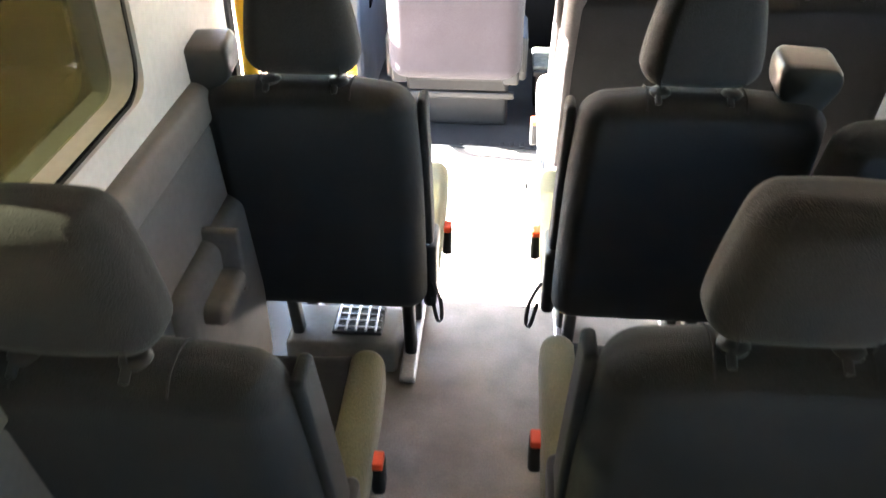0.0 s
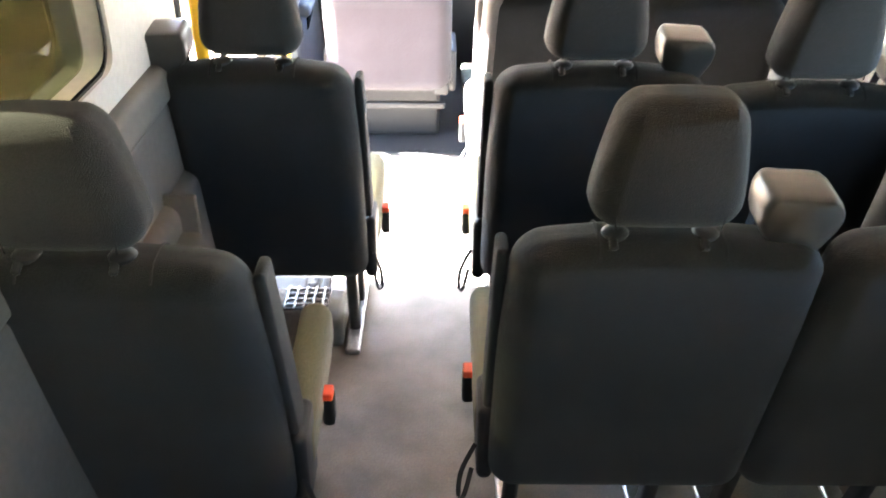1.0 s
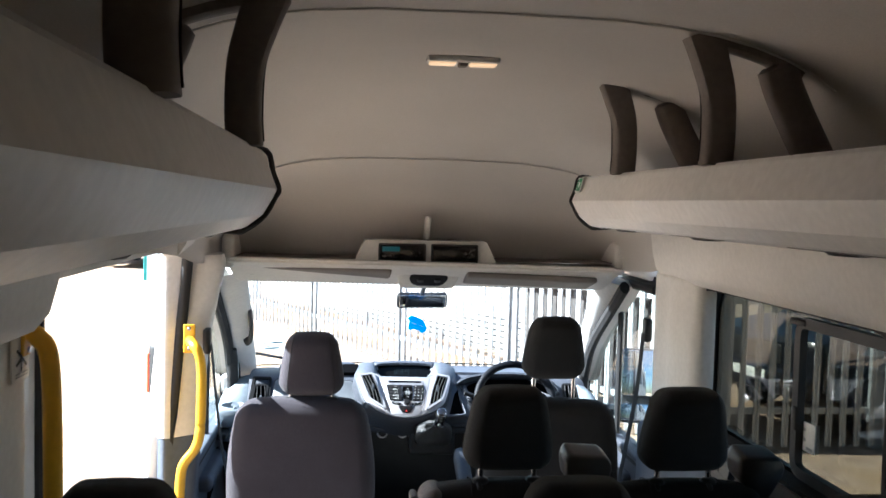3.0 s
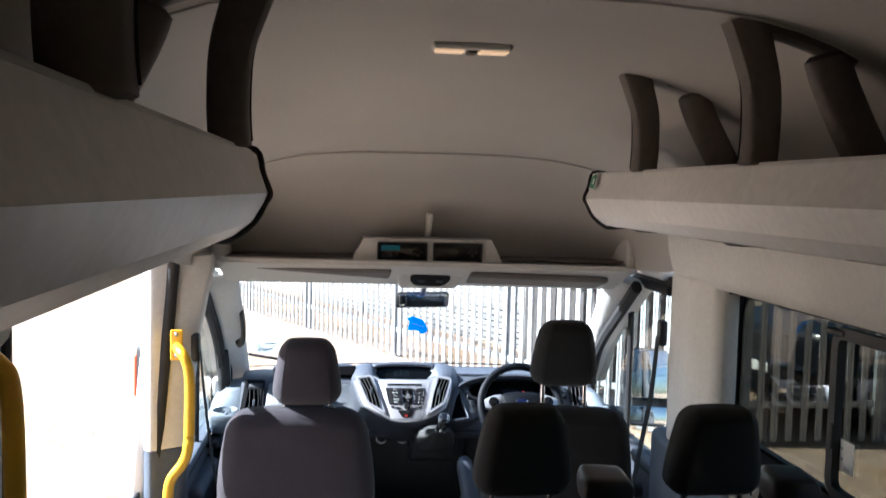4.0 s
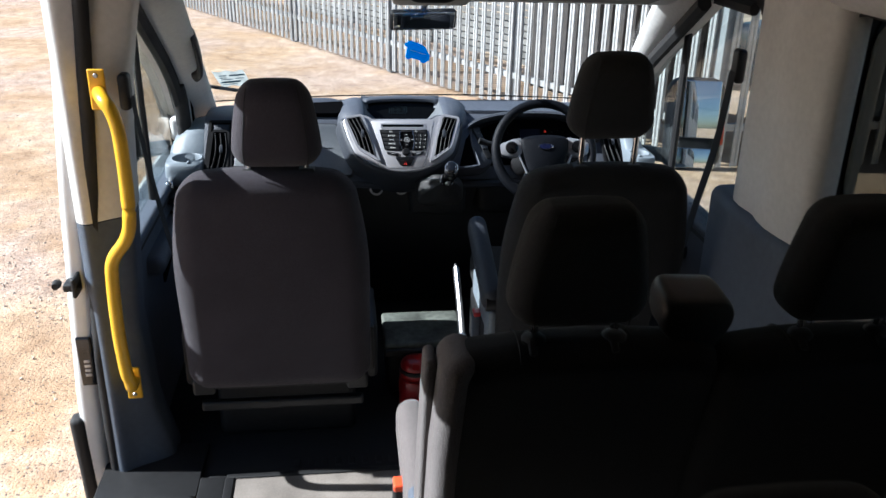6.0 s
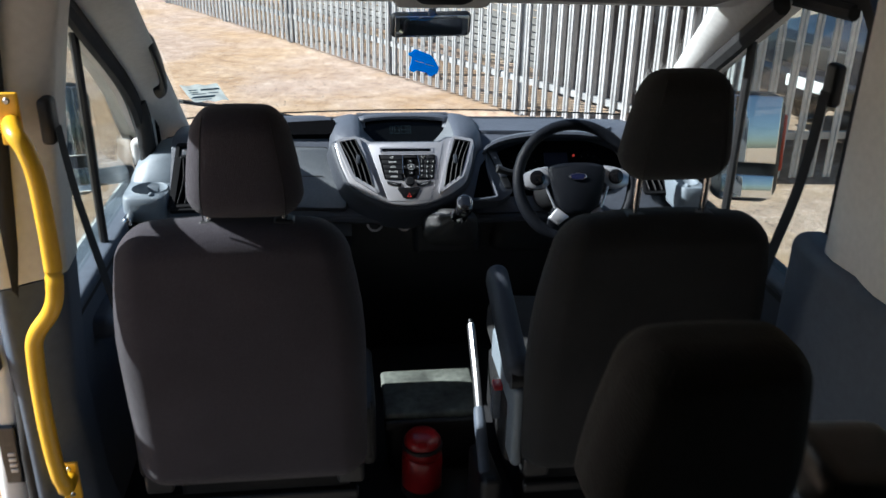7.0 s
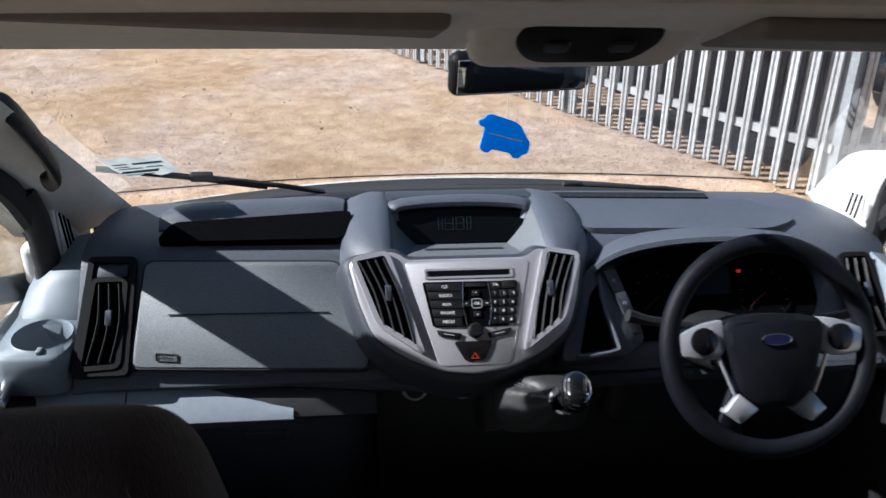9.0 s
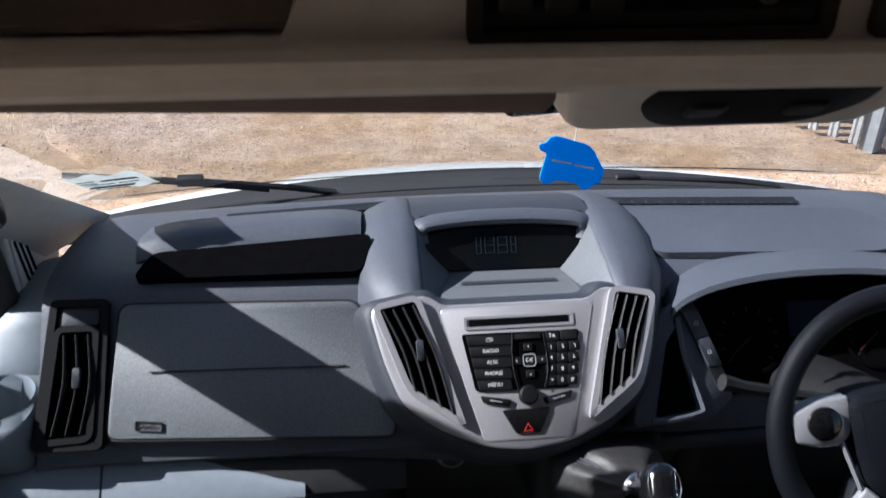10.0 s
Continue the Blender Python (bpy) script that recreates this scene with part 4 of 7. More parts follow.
def wiper(tip, elbow, root):
    w = thing("wiper", "black windscreen wiper parked at the foot of the glass", "wiper", "wipers")
    tip, elbow, root = Vector(tip), Vector(elbow), Vector(root)
    part("blade", tube([tip, tip.lerp(elbow, 0.5) + Vector((0, 0, 0.004)), elbow], [0.006, 0.008, 0.006], 0.008, seg=6), RUBBER, w)
    mid = tip.lerp(elbow, 0.60) + Vector((0, 0, 0.008))
    part("arm", tube([mid, elbow.lerp(root, 0.3) + Vector((0, 0, 0.006)), root], [0.007, 0.011, 0.014], 0.007, seg=6), BLACK, w)
    part("joint", rounded(0.055, 0.022, 0.022, 0.005, 2, 2, at=tuple(mid)), BLACK, w)


wiper((-0.855, 5.055, 0.952), (-0.47, 5.155, 0.860), (-0.33, 5.20, 0.825))
wiper((0.03, 5.27, 0.805), (0.56, 5.235, 0.800), (0.70, 5.20, 0.800))

for side in (-1, 1):
    wm = thing("wing_mirror", "black wing mirror housing with two glasses and an amber repeater", "wing mirror", "wing mirrors")
    mm = Matrix.Translation((side * (1.205 if side > 0 else 1.21), 4.66 if side > 0 else 4.86, 0.86)) @ pose(0, 0, 0, -11, 0, -side * 13)
    part("housing", rounded(0.235, 0.13, 0.39, 0.06, 4, 5, m=mm), BLACK, wm)
    part("mirror_glass", rounded(0.180, 0.012, 0.235, 0.005, 2, 2, m=mm @ Matrix.Translation((0, -0.066, 0.065))), MIRROR, wm)
    part("mirror_glass", rounded(0.180, 0.012, 0.085, 0.005, 2, 2, m=mm @ Matrix.Translation((0, -0.066, -0.135))), MIRROR, wm)
    part("repeater", rounded(0.02, 0.06, 0.20, 0.008, 2, 2, m=mm @ Matrix.Translation((side * 0.118, 0.01, 0.02))), ORANGE, wm, "amber indicator repeater")
    part("arm", tube([(side * 0.99, 4.76 if side > 0 else 4.92, 0.72), (side * 1.12, 4.68 if side > 0 else 4.86, 0.72)], 0.04, 0.03, seg=8), BLACK, wm)

# ---- rear seats ----


def back_bend(w, h, rake, taper=0.10, sh=0.0):
    """Shape of a backrest: narrower and rounder at the shoulders, leaning back towards its top."""
    def fn(x, y, z):
        t = (z + h / 2) / h
        k = 1 - taper * max(0, t - 0.55) ** 1.6 / 0.45 ** 1.6
        crown = -0.022 * (2 * x / w) ** 2 * max(0, t - 0.7) / 0.3
        return (x * k, y - rake * t - 0.018 * (1 - (2 * x / w) ** 2) * math.sin(math.pi * min(1, t)) * (0.5 if y < 0 else -0.2), z + crown)
    return fn


def head_width(t):
    """Width of a headrest over its height: widest a little above the flat bottom, narrow at the top."""
    return 0.955 + 0.045 * min(1, t / 0.2) - 0.27 * max(0, (t - 0.2) / 0.8) ** 1.35


def head_bend(w, h):
    def fn(x, y, z):
        t = (z + h / 2) / h
        return (x * head_width(t), y - 0.03 * t - 0.010 * (1 - (2 * x / w) ** 2) * (1 if y < 0 else 0), z - 0.012 * (2 * x / w) ** 2 * max(0, t - 0.5))
    return fn


def head_seam(q, w, h, x0, y0, z0, dark=PIPING):
    """The seam where the rear cover of a headrest meets its side."""
    pts = []
    for i in range(9):
        t = 0.04 + 0.94 * i / 8
        pts.append((x0 + q * (w / 2 - 0.036) * head_width(t), y0 - 0.0515 - 0.03 * t - 0.004 + (0.03 * (t - 0.8) if t > 0.8 else 0), z0 - h / 2 + h * t - (0.006 if t > 0.9 else 0)))
    return tube(smooth_path(pts, 3), 0.0014, seg=5)


def rear_seat(x, y, guide, wing, label, group="rear passenger seats", side=BOLSTER, panel=FABRIC, twin=False, head=0.0, headx=0.0):
    """A minibus seat, its headrest posts standing at (x, y). guide: side of the belt guide; wing: side of the aisle panel."""
    s = thing("passenger_seat", label, "seat", group, pose(x, y, 0))
    h, w, ox = 0.70, (0.53 if twin else 0.48), (0.022 if twin else 0.0)
    part("backrest", rounded(w, 0.13, h, 0.056, 8, 6, fn=back_bend(w, h, 0.15, 0.05), at=(ox, 0.165, 0.705)), FABRIC, s)
    if panel is not FABRIC:
        bend, gx = back_bend(w, h, 0.15, 0.05), wing * (w / 2 - 0.030)
        part("gusset", rounded(0.066, 0.134, h + 0.003, 0.034, 3, 6, fn=lambda a, b, c: tuple(Vector(bend(a + gx, b, c)) - Vector((gx, 0, 0))), at=(gx + ox, 0.165, 0.705)), panel, s, "aisle-side gusset painted paler for the sun on it")
    edge = []
    for q, z in [(-1, 0.38), (-1, 0.55), (-1, 0.75), (-1, 0.90), (-0.985, 0.97), (-0.93, 1.008), (-0.80, 1.026), (-0.4, 1.034), (0, 1.036), (0.4, 1.034), (0.80, 1.026), (0.93, 1.008), (0.985, 0.97), (1, 0.90), (1, 0.75), (1, 0.55), (1, 0.38)]:
        t = (z - 0.355) / h
        u = q * (1 - 0.034 / (w / 2))
        edge.append((ox + u * w / 2 * (1 - 0.05 * max(0, t - 0.55) ** 1.6 / 0.279), 0.165 - 0.15 * t - 0.009 * (1 - u * u) * math.sin(math.pi * t) - 0.0465 - 0.012 * (1 - abs(q) ** 8) * (z < 1.0), z))
    part("piping", tube(smooth_path(edge, 3), 0.0022, seg=5), PIPING, s)
    for q in (-0.10, 0.10):
        part("stitching", tube(smooth_path([(q, -0.040, 1.030), (q, -0.020, 1.049), (q, 0.015, 1.0555), (q, 0.05, 1.048), (q, 0.075, 1.025)], 4), 0.0020, seg=5), PIPING, s)
    hw, hh = 0.240, 0.228
    hd = part("headrest", rounded(hw, 0.105, hh, 0.042, 6, 6, fn=head_bend(hw, hh), at=(headx, 0.022, 1.184 + head)), FABRIC, s)
    for q in (-1, 1):
        part("seam", head_seam(q, hw, hh, headx, 0.022, 1.184 + head), PIPING, hd)
    for q in (headx - 0.072, headx + 0.072):
        po = part("headrest_post", tube([(q, 0.008, 1.00), (q, 0.006, 1.12)], 0.0075, seg=10), CHROME, s)
        part("sleeve", joined(lathe([(0.021, -0.006), (0.022, 0.002), (0.017, 0.008), (0.009, 0.010)], 18, Matrix.Translation((q, 0.004, 1.053))), rounded(0.014, 0.026, 0.010, 0.0045, 2, 3, m=Matrix.Translation((q - 0.006, -0.020, 1.047)) @ pose(0, 0, 0, 32))), BLACK, po, "black collar with a release tab")
    if guide:
        gf = frame_of((guide * 0.222, 0.035, 1.085), (1, 0, 0), (0, -0.12, 1))
        gp = [(guide * a, b) for a, b in ((-0.058, 0.046), (0.045, 0.040), (0.062, 0.018), (0.060, -0.012), (0.022, -0.082), (-0.015, -0.075), (-0.064, -0.028), (-0.068, 0.02))]
        gp = soften(gp if guide > 0 else gp[::-1], 0.016, 4)
        loops = [[gf @ Vector((a * k + c, b * k, n)) for a, b in gp] for n, k, c in ((-0.055, 0.86, 0), (-0.048, 0.95, 0), (-0.03, 1.0, 0), (0.030, 1.0, 0), (0.042, 0.955, 0), (0.047, 0.89, 0))]
        part("belt_guide", loft(loops), GUIDE, s, "glossy grey-brown seat belt guide box", sharp=60)
        part("belt_strap", tube(smooth_path([(guide * 0.225, 0.085, 1.09), (guide * 0.215, 0.145, 1.05), (guide * 0.18, 0.185, 0.85), (guide * 0.10, 0.235, 0.62), (-guide * 0.12, 0.27, 0.52)], 4), 0.022, 0.0015, seg=6), WEB, s)
    part("cushion", rounded(w + 0.03, 0.48, 0.145, 0.060, 6, 5, fn=lambda a, b, c: (a, b, c + 0.06 * (b + 0.24) - 0.015 * (1 - (2 * a / w) ** 2) * (c > 0)), at=(ox, 0.43, 0.415)), FABRIC, s)
    part("cushion_bolster", rounded(0.085, 0.46, 0.13, 0.040, 4, 5, fn=lambda a, b, c: (a - 0.5 * (a + 0.04) * max(0, b - 0.1), b, c + 0.06 * (b + 0.22)), at=(ox - w / 2 + 0.015 if wing <= 0 else ox + w / 2 - 0.015, 0.43, 0.437)), side, s, "ribbed side bolster of the cushion")
    part("cushion_pan", rounded(w - 0.02, 0.44, 0.05, 0.02, 3, 3, at=(0, 0.42, 0.345)), BLACK, s)
    for q in (-0.17, 0.17):
        leg = part("leg", joined(rounded(0.035, 0.05, 0.36, 0.012, 2, 3, fn=lambda a, b, c: (a, b - 0.22 * c, c), at=(q, 0.31, 0.175)),
                                 rounded(0.035, 0.05, 0.33, 0.012, 2, 3, fn=lambda a, b, c: (a, b + 0.15 * c, c), at=(q, 0.53, 0.165))), BLACK, s)
        part("foot_rail", rounded(0.05, 0.42, 0.022, 0.008, 2, 2, at=(q, 0.42, 0.014)), STEEL, leg)
    if wing:
        wf = lambda a, b, c: (a * (1 - 0.5 * max(0, c)), b * (1 - 0.9 * max(0, c + 0.02)) - 0.30 * (c + 0.05), c)
        part("side_wing", rounded(0.024, 0.085, 0.46, 0.011, 3, 4, fn=wf, at=(ox + wing * (w / 2 + 0.003), 0.140, 0.775)), panel, s, "padded side panel facing the aisle")
        part("recliner_cover", rounded(0.036, 0.13, 0.20, 0.017, 3, 4, at=(ox + wing * (w / 2 + 0.006), 0.215, 0.44)), BLACK if panel is FABRIC else LOWER, s)
        bk = part("buckle", rounded(0.028, 0.045, 0.085, 0.010, 2, 3, at=(ox + wing * (w / 2 + 0.036), 0.400, 0.400)), BLACK, s)
        part("release_button", rounded(0.026, 0.040, 0.020, 0.005, 2, 3, at=(ox + wing * (w / 2 + 0.036), 0.393, 0.448)), ORANGE, bk, "orange-red release button")
        part("strap_loop", tube(smooth_path([(wing * (w / 2 + 0.005), 0.16, 0.44), (wing * (w / 2 + 0.035), 0.13, 0.39), (wing * (w / 2 + 0.04), 0.11, 0.34), (wing * (w / 2 + 0.028), 0.12, 0.33), (wing * (w / 2 + 0.012), 0.15, 0.38)], 5), 0.006, 0.002, seg=6), WEB, s)
    return s


LAB1 = "charcoal fabric minibus seat with headrest beside the aisle"
LAB2 = "charcoal fabric minibus seat with headrest beside the window"
rear_seat(0.108, 1.068, 1, -1, LAB1, twin=True)
rear_seat(0.635, 1.07, 1, 0, LAB2)
rear_seat(0.122, 1.857, 1, -1, LAB1, twin=True)
rear_seat(0.612, 1.74, 1, 0, LAB2)
# sun from the door is painted into this seat's paler aisle side
rear_seat(0.128, 2.570, 1, -1, "charcoal fabric minibus seat facing the side door, its sunlit side painted paler", side=SUNLIT_CLOTH, panel=SUNLIT_CLOTH, twin=True, head=0.014)
rear_seat(0.605, 2.550, 1, 0, LAB2, head=0.014)
rear_seat(-0.768, 0.985, 0, 1, "single charcoal fabric minibus seat with headrest between window and aisle", headx=-0.022)
rear_seat(-0.687, 1.862, -1, 1, "single charcoal fabric minibus seat with headrest beside the side door")

# heater outlet under the single seat
ht = thing("heater_box", "grey floor heater with a black louvred grille", "heater")
part("casing", rounded(0.34, 0.20, 0.11, 0.02, 3, 3, at=(-0.72, 2.22, 0.045)), CLADDING, ht)
gr = part("grille", rounded(0.15, 0.13, 0.012, 0.004, 2, 2, at=(-0.675, 2.215, 0.122)), BLACK, ht)
for k in range(5):
    part("bar", box(-0.742 + k * 0.030, -0.735 + k * 0.030, 2.155, 2.275, 0.126, 0.134, 0.002), STEEL, gr)
for k in range(4):
    part("bar", box(-0.745, -0.605, 2.17 + k * 0.030, 2.176 + k * 0.030, 0.126, 0.133, 0.002), STEEL, gr)

# ---- front seats ----


def front_seat(x, y, raise_head, headx, label, mat):
    s = thing("front_seat", label, "seat", "cab seats", pose(x, y, 0))
    h, w = 0.76, 0.57
    part("backrest", rounded(w, 0.15, h, 0.072, 8, 6, fn=back_bend(w, h, 0.11, 0.17), at=(0, 0.14, 0.665)), mat, s)
    seam = []
    for q, z in [(-1, 0.32), (-1, 0.5), (-1, 0.7), (-1, 0.85), (-0.985, 0.93), (-0.93, 0.977), (-0.80, 0.998), (-0.4, 1.008), (0, 1.010), (0.4, 1.008), (0.80, 0.998), (0.93, 0.977), (0.985, 0.93), (1, 0.85), (1, 0.7), (1, 0.5), (1, 0.32)]:
        t = (z - 0.285) / h
        u = q * (1 - 0.040 / (w / 2))
        seam.append((u * w / 2 * (1 - 0.17 * max(0, t - 0.55) ** 1.6 / 0.279), 0.14 - 0.11 * t - 0.009 * (1 - u * u) * math.sin(math.pi * t) - 0.056 - 0.012 * (1 - abs(q) ** 8) * (z < 0.97), z))
    part("piping", tube(smooth_path(seam, 4), 0.003, seg=5), PIPING, s)
    hz = 1.170 + raise_head
    hd = part("headrest", rounded(0.245, 0.115, 0.245, 0.052, 6, 5, fn=head_bend(0.245, 0.245), at=(headx, 0.04, hz)), mat, s)
    for q in (-1, 1):
        part("seam", head_seam(q, 0.245, 0.245, headx, 0.035, hz), PIPING, hd)
    for q in (-0.078, 0.078):
        po = part("headrest_post", tube([(headx + q, 0.025, 0.99), (headx + q, 0.018, hz - 0.10)], 0.0085, seg=10), CHROME, s)
        part("sleeve", rounded(0.045, 0.036, 0.016, 0.007, 2, 3, at=(headx + q, 0.022, 1.035)), BLACK, po)
    part("lower_skirt", rounded(w - 0.03, 0.05, 0.09, 0.02, 5, 3, at=(0, 0.125, 0.325)), FABRIC, s)
    for q in (-1, 1):
        part("skirt_hook", rounded(0.07, 0.03, 0.06, 0.012, 2, 3, at=(q * (w / 2 - 0.045), 0.10, 0.305)), BLACK, s)
        part("side_cover", rounded(0.04, 0.30, 0.20, 0.018, 3, 3, at=(q * (w / 2 + 0.005), 0.32, 0.36)), BLACK, s)
    part("cushion", rounded(w, 0.54, 0.16, 0.06, 6, 5, fn=lambda a, b, c: (a, b, c + 0.07 * (b + 0.25) - 0.015 * (1 - (2 * a / w) ** 2) * (c > 0)), at=(0, 0.43, 0.42)), mat, s)
    part("seat_frame", rounded(w - 0.05, 0.48, 0.07, 0.02, 3, 3, at=(0, 0.41, 0.305)), BLACK, s)
    part("pedestal", rounded(w - 0.10, 0.40, 0.27, 0.025, 3, 3, at=(0, 0.48, 0.12)), BLACK, s)
    part("pedestal_rail", rounded(w - 0.05, 0.03, 0.034, 0.010, 3, 3, at=(0, 0.14, 0.206)), BLACK, s)
    return s


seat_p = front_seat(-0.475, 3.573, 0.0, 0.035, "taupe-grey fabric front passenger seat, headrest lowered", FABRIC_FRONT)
part("recline_lever", rounded(0.02, 0.04, 0.16, 0.008, 2, 2, at=(0.285, 0.14, 0.40)), BLACK, seat_p)
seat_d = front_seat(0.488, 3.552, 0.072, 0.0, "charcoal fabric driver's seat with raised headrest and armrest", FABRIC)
arm = part("armrest", rounded(0.062, 0.40, 0.085, 0.030, 5, 4, m=Matrix.Translation((-0.295, 0.30, 0.625)) @ pose(0, 0, 0, 19)), DASH, seat_d, "folding padded armrest")
part("pivot", lathe([(0.03, 0), (0.03, 0.03)], 14, Matrix.Translation((-0.315, 0.13, 0.56)) @ pose(0, 0, 0, 0, 90)), BLACK, arm)
part("seat_side_shield", rounded(0.03, 0.34, 0.24, 0.014, 3, 3, at=(-0.292, 0.27, 0.42)), DASH_END, seat_d, "pale grey plastic seat shield")
bk = part("buckle", rounded(0.028, 0.045, 0.10, 0.010, 2, 3, at=(-0.318, 0.27, 0.40)), LOWER, seat_d)
part("release_button", rounded(0.026, 0.04, 0.016, 0.005, 2, 2, at=(-0.318, 0.265, 0.452)), RED, bk, "red release button")

# ---- dashboard ----
dash = thing("dashboard", "slate grey moulded dashboard with a satin silver centre stack", "dashboard", at=pose(0, 4.6, 0))
DO = Matrix.Translation((0, -4.6, 0))       # parts are given in the van's own axes


def dpart(name, geo, mat, parent=dash, label="", sharp=38):
    geo.v = [tuple(DO @ Vector(q)) for q in geo.v]
    return part(name, geo, mat, parent, label, sharp)


SF = frame_of((0, 4.56, 0.853), (1, 0.05, -0.025), (0, 0.70, 0.714))      # face of the centre stack
GF = frame_of((0, 4.55, 0.715), (1, 0, 0), (0, 0.70, 0.71))      # face of the glove panel
UC = -0.0225                                                      # middle line of the stack

profile = [(5.13, 0.845), (5.06, 0.872), (4.96, 0.893), (4.86, 0.905), (4.78, 0.905), (4.735, 0.895), (4.705, 0.872), (4.62, 0.782), (4.545, 0.703), (4.530, 0.682), (4.545, 0.66)]
rows = []
xs = sorted([-0.802, -0.79, -0.76, -0.70] + [-0.6 + 0.1 * i for i in range(14)] + [0.76, 0.82, 0.88, 0.91, 0.93] + [-0.190, -0.178, 0.154, 0.166])
for x in xs:
    e = max(0, (abs(x) - (0.74 if x < 0 else 0.80)) / 0.13)
    rows.append([Vector((x, y - 0.055 * (x / 0.85) ** 2 * max(0, (y - 4.6) / 0.5), z - 0.035 * e * e - (0.10 if -0.185 < x < 0.16 and 4.60 < y < 5.0 else 0.0))) for y, z in profile] + [Vector((x, 4.70, 0.62)), Vector((x, 5.10, 0.60))])
dpart("shell", loft(rows), DASH_TOP, label="grained slate grey dash skin", sharp=50)
# lower dash
low_prof = [(4.548, 0.665), (4.552, 0.62), (4.60, 0.46), (4.68, 0.30), (4.80, 0.08), (4.86, -0.016), (5.05, -0.016), (5.05, 0.66)]
dpart("lower_panel", prism(low_prof, "x", -0.209, 0.86), BLACK, label="dark lower dash panel")
# lid of the glovebox: its upper edge follows a cast shadow, painted black with the fillet towards the stack
lid_rows = []
for x, k in ((-0.700, 0.0), (-0.66, 0.0), (-0.60, 0.12), (-0.50, 0.50), (-0.42, 0.82), (-0.375, 0.98)):
    a, top = Vector((x, 4.497, 0.632)), Vector((x, 4.546, 0.674)).lerp(Vector((x, 4.500, 0.634)), k)
    lid_rows.append([top + Vector((0, 0.045, 0.017 * (1 - k))), top, a, Vector((x, 4.490, 0.622)), Vector((x, 4.499, 0.614)), Vector((x, 4.58, 0.608))])
dpart("glovebox_lid", loft(lid_rows), DASH_PALE, label="pale grey glovebox lid", sharp=50)
end_rows = []
for x, o in ((-0.915, 0.03), (-0.89, -0.004), (-0.80, -0.010), (-0.704, 0.0)):
    end_rows.append([Vector((x, y + o, z)) for y, z in ((4.66, 0.69), (4.590, 0.690), (4.546, 0.674), (4.497, 0.632), (4.490, 0.622), (4.499, 0.614), (4.58, 0.608), (4.66, 0.608))])
dpart("lower_pale_end", loft(end_rows), DASH_PALE, label="pale grey lower end panel", sharp=50)
# black wedge: dark fillet together with the shadow on the lid
dpart("lid_fillet", prism([(4.66, 0.688), (4.594, 0.688), (4.550, 0.671), (4.503, 0.631), (4.497, 0.622), (4.505, 0.612), (4.66, 0.612)], "x", -0.700, -0.209), BLACK, label="dark fillet and cast shadow above the glovebox lid, as one black wedge")
# below the lip the shade is put into darker dash colours
low_front = [(4.565, 0.613), (4.535, 0.575), (4.565, 0.50), (4.61, 0.40), (4.70, 0.25), (4.82, 0.08), (4.87, -0.016), (5.05, -0.016), (5.05, 0.613)]
dpart("glovebox", loft([[(x, y + o, z) for y, z in low_front] for x, o in ((-0.70, 0.03), (-0.69, 0.012), (-0.66, 0.0), (-0.40, 0.0), (-0.33, 0.012), (-0.28, 0.035), (-0.21, 0.09))]), DASH_TOP, label="rounded glovebox front, painted dark for its shade")
dpart("end_kick", loft([[(x, y + o, z) for y, z in low_front] for x, o in ((-0.915, 0.05), (-0.88, 0.03), (-0.706, 0.045))]), DASH, label="lower end of the dash, painted dark for its shade")
dpart("dark_fillet", tube([(-0.70, 4.560, 0.692), (-0.3, 4.545, 0.672), (0.0, 4.52, 0.66), (0.25, 4.53, 0.66), (0.86, 4.54, 0.67)], [0.006, 0.016, 0.016, 0.016, 0.016], [0.006, 0.016, 0.016, 0.016, 0.016], seg=8), DASH)
dpart("glovebox_catch", rounded(0.10, 0.02, 0.028, 0.009, 2, 3, at=(-0.44, 4.548, 0.545)), DASH)

# glove panel: recessed joint round a grained lid
gp = soften([(-0.686, 0.000), (-0.222, -0.020), (-0.232, 0.060), (-0.280, 0.206), (-0.670, 0.217)], 0.020, 5)
big = soften([(-0.690, -0.004), (-0.218, -0.024), (-0.228, 0.060), (-0.277, 0.210), (-0.674, 0.221)], 0.022, 5)
dpart("panel_joint", plate(big, -0.01, 0.0125, GF), BLACK)
lid = dpart("glove_panel", plate(gp, 0.0, 0.0145, GF, 0.0015), GLOVE, label="leather-grained airbag panel")
dpart("moulded_line", tube([(-0.62, 0.103, 0.0165), (-0.30, 0.098, 0.0165)], 0.0015, 0.001, seg=4, m=GF), BLACK, lid)
badge = dpart("airbag_badge", ring(soften([(-0.640, 0.010), (-0.597, 0.006), (-0.597, 0.022), (-0.640, 0.026)], 0.003), 0.015, 0.0175, 0.0015, GF), BLACK, lid)
lettering("AIRBAG", 0.0105, DO @ GF @ pose(-0.6185, 0.0162, 0.0166, 0, 0, -5), BLACK, lid)


